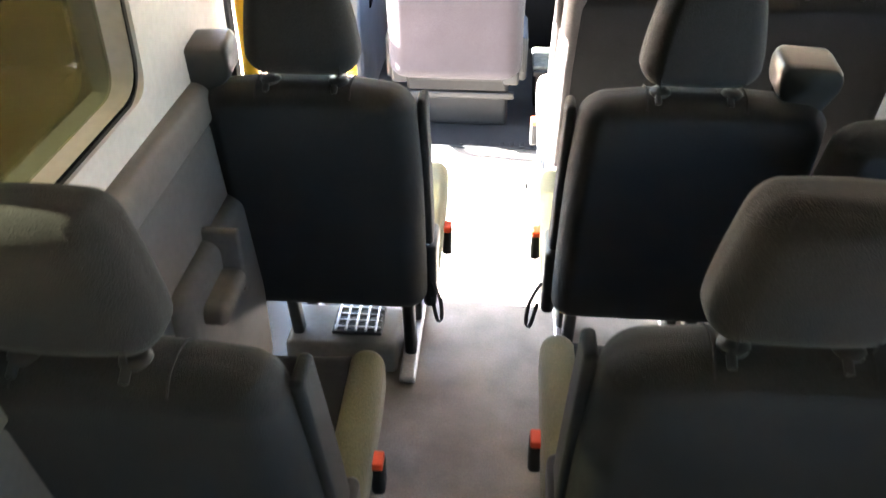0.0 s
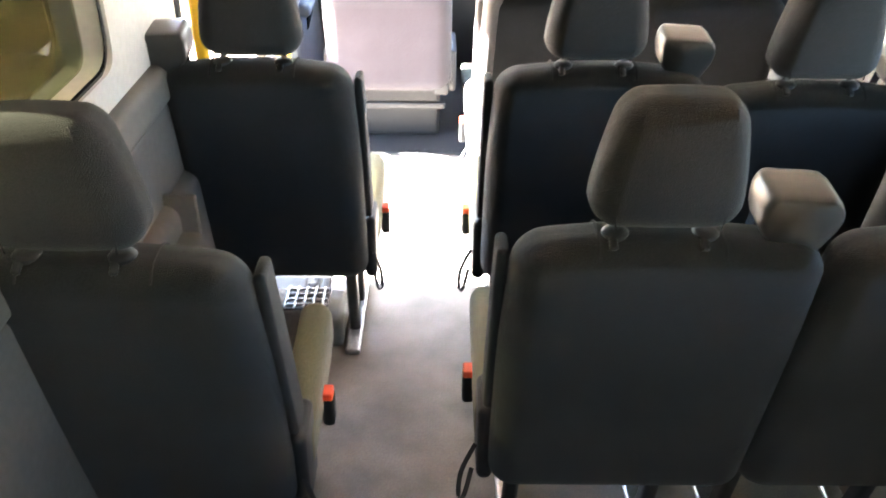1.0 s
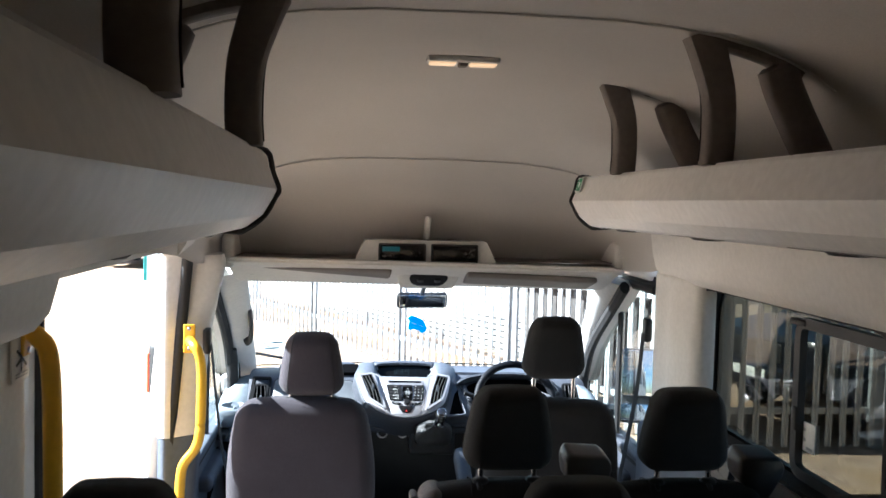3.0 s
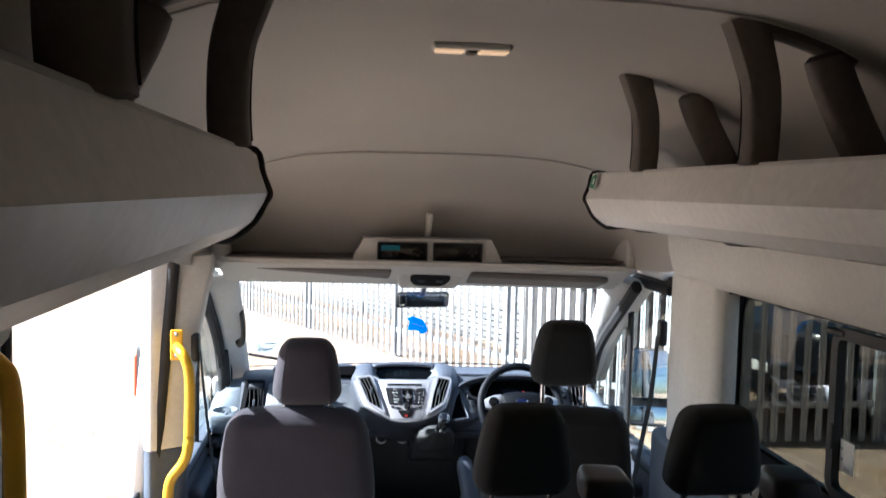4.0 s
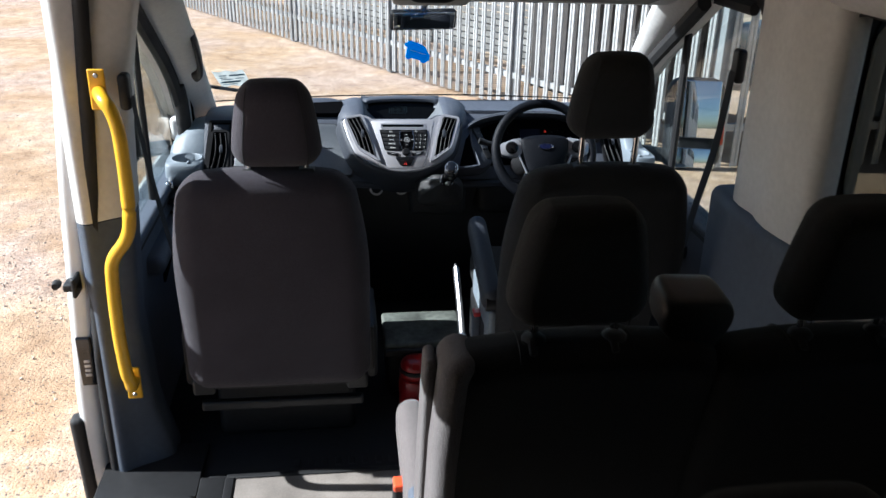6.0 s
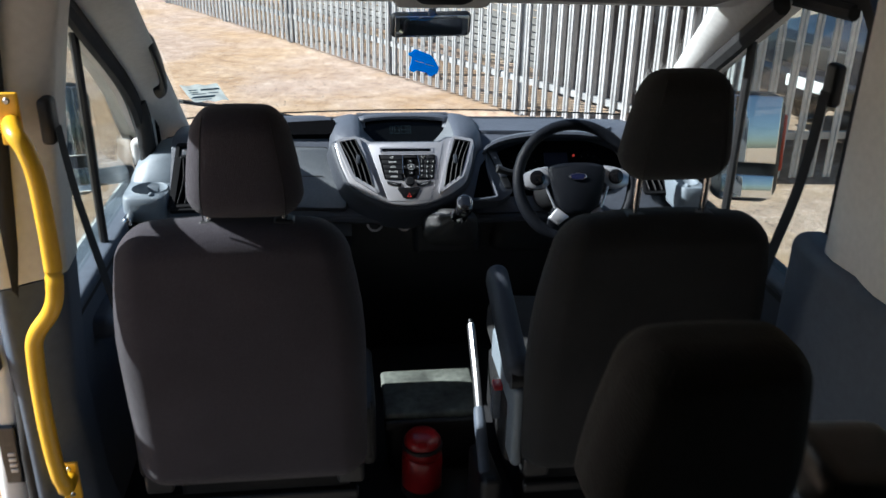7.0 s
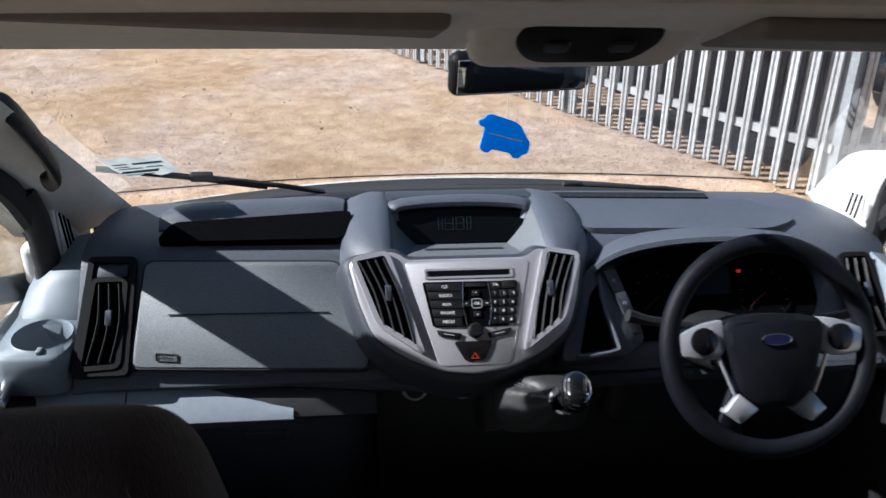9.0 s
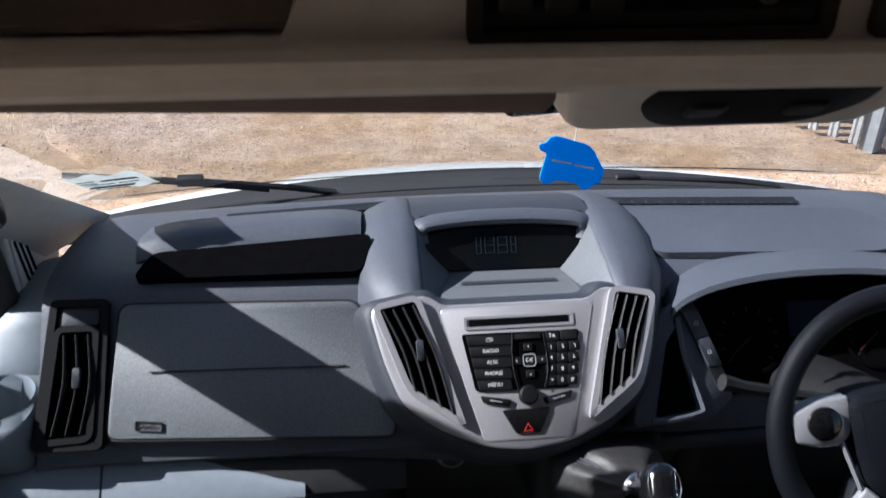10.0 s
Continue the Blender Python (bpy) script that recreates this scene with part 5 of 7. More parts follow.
def vent(poly, slats, name="air_vent", f=SF, base=0.0, rim=SILVER, rimw=0.013, lean=0.0):
    """An air vent in a face: silver rim, throat shade painted flat, upright slats and a thumb tab."""
    c = sum((Vector(q) for q in poly), Vector((0, 0))) / 4
    # flush plate, near black in place of a shaded throat
    o = dpart(name, plate(soften(poly, 0.012, 4), base, base + 0.003, f), SHADE_BLACK, label="air vent with upright black slats")
    dpart("rim", ring(soften([tuple(c + (Vector(q) - c) * 1.11) for q in poly], 0.018, 4), base - 0.004, base + 0.009, rimw, f), rim, o)
    tl, tr, br, bl = (Vector(q) for q in poly)
    for k in range(slats):
        t = (k + 0.7) / (slats + 0.4)
        a, b = tl.lerp(tr, t), bl.lerp(br, t)
        mid = (a + b) / 2 + Vector((0.006 * lean, 0))
        dpart("slat", tube(smooth_path([(*a.lerp(b, 0.03), base + 0.006), (*mid, base + 0.009), (*a.lerp(b, 0.97), base + 0.006)], 4), 0.0022, 0.005, seg=6, m=f), BLACK, o)
    t = tl.lerp(tr, 0.62).lerp(bl.lerp(br, 0.62), 0.45)
    dpart("thumb_tab", plate(soften([(t.x - 0.006, t.y - 0.016), (t.x + 0.006, t.y - 0.016), (t.x + 0.006, t.y + 0.016), (t.x - 0.006, t.y + 0.016)], 0.003), base + 0.006, base + 0.015, f, 0.002), DASH, o)
    return o


# centre stack: one silver shield with two vents, a radio and a hazard switch
half = [(0.1205, 0.0715), (0.144, 0.090), (0.2365, 0.074), (0.217, -0.012), (0.192, -0.080), (0.135, -0.122), (0.066, -0.152)]
outline = [(UC + u, v) for u, v in half] + [(UC, -0.160)] + [(UC - u, v) for u, v in reversed(half)]
loops = []
for d, n in ((-0.004, 0.003), (0.003, 0.003), (0.009, -0.002), (0.014, -0.012), (0.018, -0.035), (0.022, -0.075), (0.024, -0.13)):
    loops.append([tuple(SF @ Vector((*q, n))) for q in soften(widened(outline, d), 0.03, 4)])
dpart("stack_surround", loft(loops), DASH, label="dark skirt rounding off the stack", sharp=60)
stack = dpart("stack_face", plate(soften(outline, 0.022, 5), -0.05, 0.012, SF, 0.004), SILVER, label="satin silver shield-shaped centre stack")
for s in (-1, 1):
    q = [(UC + s * u, v) for u, v in ((0.2265, 0.068), (0.1575, 0.081), (0.1015, -0.114), (0.1835, -0.056))]
    vent(q if s > 0 else [q[0], q[1], q[2], q[3]], 4, base=0.0125, lean=-s, rimw=0.010)
radio = dpart("radio_fascia", plate(soften([(UC - 0.126, 0.066), (UC + 0.126, 0.066), (UC + 0.070, -0.145), (UC - 0.070, -0.145)], 0.012, 4), 0.005, 0.0135, SF, 0.001), SILVER)
dpart("disc_slot", plate(soften([(UC - 0.080, 0.034), (UC + 0.082, 0.034), (UC + 0.082, 0.045), (UC - 0.080, 0.045)], 0.003), 0.012, 0.0146, SF), SCREEN, radio)
dpart("slot_surround", ring(soften([(UC - 0.088, 0.029), (UC + 0.090, 0.029), (UC + 0.090, 0.050), (UC - 0.088, 0.050)], 0.004), 0.012, 0.0152, 0.0045, SF), SILVER, radio)
pad = dpart("key_pad", plate(soften([(UC - 0.0935, 0.023), (UC + 0.098, 0.021), (UC + 0.071, -0.070), (UC - 0.0775, -0.068)], 0.006), 0.012, 0.0150, SF), SHADE_BLACK, radio, "black radio keypad")


def key(cx, cy, w, h, text="", skew=0.0, mat=KEY_BLACK, size=0.0085, slant=0.0):
    cx += UC
    q = [(cx - w / 2 + slant, cy - h / 2), (cx + w / 2 + slant, cy - h / 2 + skew), (cx + w / 2, cy + h / 2 + skew), (cx - w / 2, cy + h / 2)]
    dpart("key", plate(soften(q, 0.002, 2), 0.0145, 0.0178, SF, 0.0008), mat, radio)
    if text:
        lettering(text, size, DO @ SF @ pose(cx + slant / 2, cy + skew / 2, 0.0179), WHITE, radio)


for k, word in enumerate(("CD", "RADIO", "AUX", "PHONE", "MENU")):
    key(-0.0515 + k * 0.0008, 0.0120 - k * 0.0176, 0.071 - k * 0.0044, 0.0160, word, -0.0015, slant=0.003)
key(0.0510, 0.0120, 0.024, 0.0160, "TA", 0.001)
key(0.0790, 0.0130, 0.028, 0.0160, "", 0.001)
for r in range(4):
    for c in range(3):
        key(0.0480 + c * 0.0192 - r * 0.0032 * (0.4 + 0.6 * c / 2), -0.0056 - r * 0.0176, 0.0178, 0.0162, ("123", "456", "789", "*0#")[r][c], 0.001)
for s in (-1, 1):
    dpart("divider", tube(smooth_path([(UC + 0.0115 + s * 0.0245, 0.021, 0.0185), (UC + 0.0115 + s * 0.0275, -0.012, 0.0185), (UC + 0.0115 + s * 0.0275, -0.040, 0.0185), (UC + 0.010 + s * 0.021, -0.068, 0.0185)], 3), 0.0009, seg=5, m=SF), CHROME, radio)
key(0.0115, 0.0145, 0.044, 0.009, "", 0)
key(0.0110, -0.024, 0.020, 0.019, "OK", 0)
dpart("key_ring", ring(soften([(UC + 0.0005, -0.0340), (UC + 0.0215, -0.0340), (UC + 0.0215, -0.0140), (UC + 0.0005, -0.0140)], 0.006, 4), 0.0175, 0.0185, 0.0012, SF), GREYPRINT, radio)
for dx, dy in ((0, 0.021), (0, -0.021), (-0.0195, 0), (0.0195, 0)):
    key(0.0110 + dx, -0.024 + dy, 0.014, 0.012)
    dpart("arrow_mark", plate([(UC + 0.0110 + dx * 1.05 + 0.0018 * math.cos(a), -0.024 + dy * 1.05 + 0.0018 * math.sin(a)) for a in [math.atan2(dy, dx) + 2 * math.pi * i / 3 for i in range(3)]], 0.0178, 0.0182, SF), WHITE, radio)
dpart("volume_knob", lathe([(0.0150, 0.0), (0.0150, 0.009), (0.012, 0.012), (0.002, 0.0125)], 22, SF @ Matrix.Translation((UC + 0.004, -0.078, 0.0135))), KEY_BLACK, radio)
for s in (-1, 1):
    q = [(UC + 0.002 + s * u, v) for u, v in ((0.0735, -0.074), (0.0245, -0.083), (0.029, -0.094), (0.0695, -0.0855))]
    bk = dpart("phone_key", plate(soften(q if s < 0 else q[::-1], 0.003, 3), 0.0125, 0.0175, SF, 0.001), KEY_BLACK, radio)
    dpart("symbol", plate([(UC + 0.002 + s * 0.060, -0.0815), (UC + 0.002 + s * 0.040, -0.0855), (UC + 0.002 + s * 0.040, -0.0868), (UC + 0.002 + s * 0.060, -0.0828)][::s], 0.0172, 0.0179, SF), GREYPRINT, bk)
hz = dpart("hazard_switch", plate(soften([(UC - 0.040, -0.098), (UC + 0.038, -0.098), (UC + 0.018, -0.136), (UC - 0.020, -0.136)], 0.006), 0.012, 0.0175, SF, 0.002), GLOSS, radio, "black hazard switch with a red triangle")
tri = [(UC - 0.0085, -0.1325), (UC + 0.0065, -0.1325), (UC - 0.001, -0.1200)]
dpart("triangle", ring(tri, 0.0172, 0.0184, 0.0022, SF), REDLIT, hz)

# display pod: a sunk screen under a brow, between two raised columns
PC = -0.012
apron = []
for t in (0.0, 0.12, 0.45, 1.0):
    row = []
    for i in range(9):
        a = -1 + i / 4
        p0 = SF @ Vector((UC + a * 0.126, 0.0715, 0.004))
        p1 = Vector((PC + a * 0.100, 4.786, 0.862))
        row.append(p0.lerp(p1, t) + Vector((0, 0, 0.003 * math.sin(math.pi * min(1, t * 1.1)) - 0.004 * t)))
    apron.append(row)
pod = dpart("display_pod", loft(apron, closed=False, caps=False), GLOVE, label="smooth grey apron below the clock display", sharp=60)
dpart("speaker_strip", loft([[apron[2][i] * (1 - f) + apron[3][i] * f + Vector((0, -0.001, 0.0025)) for i in range(1, 8)] for f in (0.12, 0.30)], closed=False, caps=False), DASH, pod, "finely perforated strip")
ridge = [(4.600, 0.902), (4.623, 0.918), (4.70, 0.932), (4.80, 0.939), (4.87, 0.935), (4.95, 0.917), (5.04, 0.884), (5.10, 0.856)]
for s in (-1, 1):
    col, wall = [], []
    for i, (y, z) in enumerate(ridge):
        x = PC + s * (0.158 + 0.004 * (y > 5.0) - 0.006 * (i == 0))
        wide = min(1.0, 0.45 + 0.24 * i)
        col.append([Vector((x + s * dx, y, z + dz)) for dx, dz in ((-0.002, -0.055), (-0.002, -0.008), (0.005, 0.0), (0.030 * wide, 0.003), (0.060 * wide, -0.002), (0.088 * wide, -0.012), (0.108 * wide, -0.030), (0.122 * wide, -0.085))])
    dpart("stack_column", loft(col), DASH_TOP, label="raised dash column beside the display", sharp=50)
    for i, (y, z) in enumerate(ridge[:5]):
        f = min(1.0, max(0.0, (y - 4.61) / 0.18))
        low = apron[0][0 if s < 0 else 8].lerp(Vector((PC + s * 0.100, 4.786, 0.862)), f)
        wall.append([Vector((PC + s * 0.157, y, z - 0.006)), (Vector((PC + s * 0.157, y, z - 0.006)) + low) / 2 + Vector((s * 0.012, 0, -0.004)), low - Vector((0, 0, 0.006))])
    dpart("pod_wall", loft(wall, closed=False, caps=False), GLOVE, pod, sharp=60)
scr = frame_of((PC, 4.786, 0.860), (1, 0, 0), (0, 0.062, 0.072))
dpart("display_screen", plate(soften([(-0.100, 0.0), (0.100, 0.0), (0.150, 0.040), (0.156, 0.105), (-0.156, 0.105), (-0.150, 0.040)], 0.014), -0.01, 0.002, scr), SCREEN, pod, "dark display glass")
br = [(-0.152, 4.828, 0.898), (-0.157, 4.840, 0.918), (-0.140, 4.850, 0.931), (-0.07, 4.857, 0.936), (0.0, 4.859, 0.937), (0.07, 4.857, 0.936), (0.140, 4.850, 0.931), (0.157, 4.840, 0.918), (0.152, 4.828, 0.898)]
dpart("brow", tube(smooth_path([(PC + x, y - 0.012, z) for x, y, z in br], 4), 0.020, 0.011, seg=12, power=2.6), DASH_TOP, pod, "rounded brow over the display")
dpart("pod_deck", loft([[Vector((PC + 0.165 * (-1 + i / 5), y, z)) for i in range(11)] for y, z in ((4.852, 0.930), (4.87, 0.9375), (4.92, 0.931), (4.98, 0.909), (5.06, 0.874), (5.10, 0.84))], closed=False, caps=False), DASH, pod, "recessed deck behind the brow", sharp=60)
for k, (x0, w) in enumerate(((-0.050, 0.010), (-0.034, 0.018), (-0.010, 0.018), (0.014, 0.010))):
    m0 = scr @ Matrix.Translation((x0, 0.030, 0.0025))
    dpart("digit_segment", joined(ring([(0, 0), (w, 0), (w, 0.030), (0, 0.030)], 0, 0.0005, 0.0014, m0), ring([(0, 0.0), (w, 0.0), (w, 0.015), (0, 0.015)], 0, 0.0006, 0.0012, m0)), DIM_TEAL, pod, "dimly lit teal display segments")

# passenger tray
TF = frame_of((0, 4.722, 0.906), (1, 0, 0), (0, 0.078, 0.03))
# flat sheet on the face; the tray's dark depth is only painted
tray = dpart("tray_recess", plate(soften([(-0.655, 0.002), (-0.268, 0.0), (-0.250, 0.084), (-0.628, 0.058)], 0.02, 5), -0.02, 0.003, TF), SHADE_BLACK, label="document tray, its shaded depth painted on a flat sheet")
hood = []
for i in range(15):
    t = i / 14
    x = -0.66 + 0.390 * t
    e = abs(2 * t - 1) ** 6
    yy = 4.800 + 0.035 * t
    hood.append([Vector((x, yy + dy, z - 0.012 * e)) for dy, z in ((-0.012, 0.921 - 0.012 * (1 - t)), (-0.018, 0.929 - 0.010 * (1 - t)), (0.0, 0.940), (0.03, 0.941), (0.11, 0.918), (0.15, 0.895), (0.06, 0.885))])
dpart("tray_hood", loft(hood), DASH_TOP, label="hood over the document tray", sharp=50)

# end vents and cup holders
vent([(-0.770, 0.175), (-0.705, 0.175), (-0.708, 0.006), (-0.785, 0.002)], 3, f=GF, base=0.012, rim=KEY_BLACK, rimw=0.010, lean=1.6)
dpart("vent_wedge", plate(soften([(-0.768, 0.185), (-0.705, 0.185), (-0.704, 0.212), (-0.765, 0.214)], 0.006), 0.0, 0.014, GF, 0.003), DASH)
dpart("vent_bezel", ring(soften([(-0.80, -0.016), (-0.690, -0.016), (-0.688, 0.228), (-0.782, 0.230)], 0.012), -0.02, 0.018, 0.012, GF), KEY_BLACK)
vent([(0.802, 0.185), (0.868, 0.185), (0.885, 0.015), (0.806, 0.015)], 3, f=GF, base=0.012, rim=KEY_BLACK, rimw=0.010, lean=-1.6)
for s in (-1, 1):
    xo, yo, zt, hx, hy, hole = (-0.872, 4.668, 0.764, 0.076, 0.148, 0.054) if s < 0 else (0.925, 4.500, 0.795, 0.046, 0.090, 0.034)
    yc = yo - (0.061 if s < 0 else 0.025)      # middle of the cup
    loops = []
    for z, k in ((zt - 0.090, 0.92), (zt - 0.085, 0.985), (zt - 0.075, 1.0), (zt - 0.030, 0.995), (zt - 0.010, 0.975), (zt - 0.002, 0.93)):
        loops.append([(xo + hx * k * math.copysign(abs(math.cos(a)) ** 0.36, math.cos(a)), yo + hy * k * math.copysign(abs(math.sin(a)) ** 0.36, math.sin(a)), z) for a in [2 * math.pi * i / 32 for i in range(32)]])
    for r, z in ((hole + 0.006, zt), (hole + 0.003, zt + 0.003), (hole, zt - 0.002), (hole - 0.003, zt - 0.03), (hole - 0.006, zt - 0.075)):
        loops.append([(xo - s * 0.006 + r * math.cos(a), yc + r * 1.08 * math.sin(a), z) for a in [2 * math.pi * i / 32 for i in range(32)]])
    cupo = dpart("cup_holder", loft(loops), DASH_END, label="pale grey cup holder moulding at the dash end", sharp=50)
    dpart("cup_clip", rounded(0.012, 0.02, 0.012, 0.004, 2, 2, at=(xo - s * 0.02, yc - 0.003 - hole * 1.1, zt + 0.001)), DASH_END, cupo)
    dpart("shoulder", loft([[(xo + s * dx * hx, yo + y * hy, z) for dx, z in ((-0.96, 0.72), (-0.96, zt + h - 0.010), (-0.80, zt + h), (0.1, zt + 0.85 * h - 0.002), (0.75, zt + 0.55 * h - 0.008), (1.0, zt + 0.4 * h - 0.03), (1.02, 0.72))] for y, h in (((-0.05, -0.004), (0.12, 0.022), (0.32, 0.068), (0.50, 0.090), (0.8, 0.100), (1.4, 0.102), (1.7, 0.09)) if s < 0 else ((0.22, -0.006), (0.45, 0.006), (0.75, 0.026), (1.05, 0.046), (1.5, 0.058), (2.2, 0.062), (2.5, 0.05)))]), DASH_END, cupo, sharp=60)

# demister grilles along the glass
for x0, x1, y0, y1 in ((-0.53, -0.22, 4.96, 4.985), (0.20, 0.60, 4.975, 4.94)):
    gr = dpart("demister", tube([(x0, y0, 0.8935), (x1, y1, 0.8965)], 0.016, 0.003, seg=4, power=8), BLACK, label="slotted demister grille")
    for k in range(14):
        t = (k + 0.5) / 14
        dpart("rib", tube([(x0 + (x1 - x0) * t - 0.003, y0 + (y1 - y0) * t - 0.015, 0.897 + 0.002 * t), (x0 + (x1 - x0) * t + 0.003, y0 + (y1 - y0) * t + 0.015, 0.894 + 0.002 * t)], 0.003, 0.0015, seg=4), DASH, gr)
pad_top = [(0.245, 4.74), (0.66, 4.715), (0.74, 4.76), (0.68, 4.88), (0.215, 4.90)]
dpart("storage_lid", loft([[(x, y, 0.9085 - 0.0 + h - 0.055 * max(0, (4.80 - y)) ** 1.0 * 0.3) for x, y in soften(pad_top, 0.03, 4)] for h in (-0.01, 0.0025)]), DASH_TOP, label="flush storage lid on the dash top")

# instrument cluster
CF = frame_of((0.505, 4.628, 0.795), (1, 0, 0), (0, 0.62, 0.78))
cl_poly = [(-0.245, -0.045), (-0.205, -0.095), (0.19, -0.085), (0.235, -0.03), (0.225, 0.06), (0.12, 0.105), (-0.10, 0.105), (-0.215, 0.065)]
# panel and dials use the painted shade black, darkening them under the hood
cluster = dpart("instrument_panel", plate(soften(cl_poly, 0.04, 5), -0.03, 0.012, CF), SHADE_BLACK, label="dark instrument panel under a hood")
lip = [(0.262, 4.642, 0.855), (0.285, 4.650, 0.872), (0.335, 4.658, 0.890), (0.42, 4.664, 0.903), (0.52, 4.666, 0.907), (0.62, 4.664, 0.903), (0.70, 4.656, 0.892), (0.755, 4.645, 0.868), (0.785, 4.635, 0.835)]
hoodl = []
for p in smooth_path(lip, 4):
    f = p + Vector((-0.024, -0.045, 0.024))
    hoodl.append([p + Vector((0, 0.030, -0.012)), f + Vector((0, 0.004, -0.010)), f + Vector((0, -0.003, -0.004)), f + Vector((0, 0.003, 0.004)), p + Vector((-0.006, 0.010, 0.016)), p + Vector((0, 0.075, 0.0)), p + Vector((0, 0.13, -0.03)), p + Vector((0, 0.10, -0.06))])
dpart("cluster_hood", loft(hoodl), DASH_TOP, label="grained hood arching over the instruments", sharp=60)
for x in (-0.115, 0.115):
    dial = dpart("dial", lathe([(0.062, 0), (0.064, 0.004), (0.058, 0.005), (0.057, 0.001)], 28, CF @ Matrix.Translation((x, 0.0, 0.012))), SHADE_BLACK, cluster)
    for k in range(11):
        a = math.radians(225 - 27 * k)
        dpart("tick", tube([(x + 0.046 * math.cos(a), 0.046 * math.sin(a), 0.0135), (x + 0.054 * math.cos(a), 0.054 * math.sin(a), 0.0135)], 0.0011, 0.0006, seg=4, m=CF), BLACK, cluster)
    dpart("needle", tube([(x, 0, 0.017), (x - 0.036, -0.03, 0.017)], 0.0009, 0.001, seg=4, m=CF), DIM_RED, cluster, "dim red pointer")
dpart("trip_display", plate(soften([(-0.042, 0.0), (0.042, 0.0), (0.042, 0.06), (-0.042, 0.06)], 0.004), 0.011, 0.0135, CF), SCREEN_BLUE, cluster, "dim blue trip display")
dpart("warning_light", plate(soften([(0.06, 0.045), (0.068, 0.045), (0.068, 0.052), (0.06, 0.052)], 0.002), 0.012, 0.014, CF), REDLIT, cluster)
FF = frame_of((0.215, 4.52, 0.77), (1, 0.12, -0.02), (0, 0.70, 0.714))      # face between stack and instruments
dpart("stack_flank", plate(soften([(-0.06, -0.045), (0.075, -0.045), (0.122, -0.015), (0.082, 0.152), (0.040, 0.150), (-0.02, 0.10)], 0.014, 4), -0.07, 0.0, FF, 0.004), DASH_TOP, label="grained skin between stack and instruments")
strip = dpart("switch_strip", plate(soften([(0.052, 0.142), (0.080, 0.145), (0.117, -0.004), (0.094, -0.002)], 0.005), -0.02, 0.005, FF, 0.002), BLACK, label="black switch strip beside the instruments")
for k in range(2):
    a, b = Vector((0.054, 0.134)).lerp(Vector((0.094, 0.0)), 0.02 + k * 0.36), Vector((0.081, 0.138)).lerp(Vector((0.116, 0.0)), 0.02 + k * 0.36)
    c, d = Vector((0.054, 0.134)).lerp(Vector((0.094, 0.0)), 0.36 + k * 0.36), Vector((0.081, 0.138)).lerp(Vector((0.116, 0.0)), 0.36 + k * 0.36)
    sw = dpart("switch", plate(soften([tuple(c), tuple(d), tuple(b), tuple(a)], 0.002), 0.003, 0.0085, FF, 0.001), DASH, strip)
    e = (a + b + c + d) / 4
    dpart("symbol", ring(soften([(e.x - 0.0035, e.y - 0.003), (e.x + 0.0035, e.y - 0.003), (e.x + 0.003, e.y + 0.003), (e.x - 0.003, e.y + 0.003)], 0.001), 0.0085, 0.0090, 0.0008, FF), GREYPRINT, sw)
# no real opening: the pocket's shade is a near-black plate
dpart("side_pocket", plate(soften([(-0.022, -0.033), (0.052, -0.029), (0.040, 0.050), (0.044, 0.112), (0.020, 0.085)], 0.006), -0.004, 0.0025, FF), SHADE_BLACK, label="pocket beside the stack, its shaded depth painted flat")
dpart("pocket_lip", tube(smooth_path([(0.046, 0.125, 0.002), (0.045, 0.06, 0.004), (0.060, -0.020, 0.005), (0.052, -0.035, 0.005), (0.0, -0.040, 0.004), (-0.03, -0.038, 0.003)], 3), 0.005, 0.004, seg=6, m=FF), DASH_TOP)

# heater knobs on the lower panel, and a power socket
for x, z in ((-0.262, 0.640), (-0.13, 0.640), (-0.03, 0.640), (0.05, 0.640)):
    kf = Matrix.Translation((x, 4.560, z)) @ pose(0, 0, 0, 72)
    kn = dpart("heater_knob", lathe([(0.026, 0), (0.026, 0.008), (0.021, 0.010), (0.019, 0.024), (0.004, 0.025)], 22, kf), BLACK, label="round black heater control")
    dpart("knob_ring", lathe([(0.0275, 0.005), (0.0285, 0.009), (0.0265, 0.0105)], 22, kf), STEEL, kn)
lettering("12V", 0.012, DO @ Matrix.Translation((-0.262, 4.5345, 0.645)) @ pose(0, 0, 0, 72), GREYPRINT, dash)
# console carrying the gear lever
dpart("gear_console", rounded(0.23, 0.22, 0.15, 0.022, 4, 4, at=(0.115, 4.625, 0.610)), BLACK, label="console for the gear lever")
# added panel: its black stands for shade on the foot of the door
dpart("kick_panel", rounded(0.045, 0.56, 0.63, 0.02, 3, 3, at=(0.905, 4.73, 0.300)), BLACK, label="added black panel standing for the shade beside the pedals")
dpart("knee_panel", rounded(0.58, 0.16, 0.20, 0.06, 5, 4, at=(0.55, 4.61, 0.615)), BLACK, label="dark knee panel below the steering column")

gear = thing("gear_lever", "short gear lever with a glossy black knob and leather gaiter", "gear lever", at=frame_of((0.112, 4.455, 0.662), (1, 0, 0), (0, 0.62, 0.785)))
gait = []
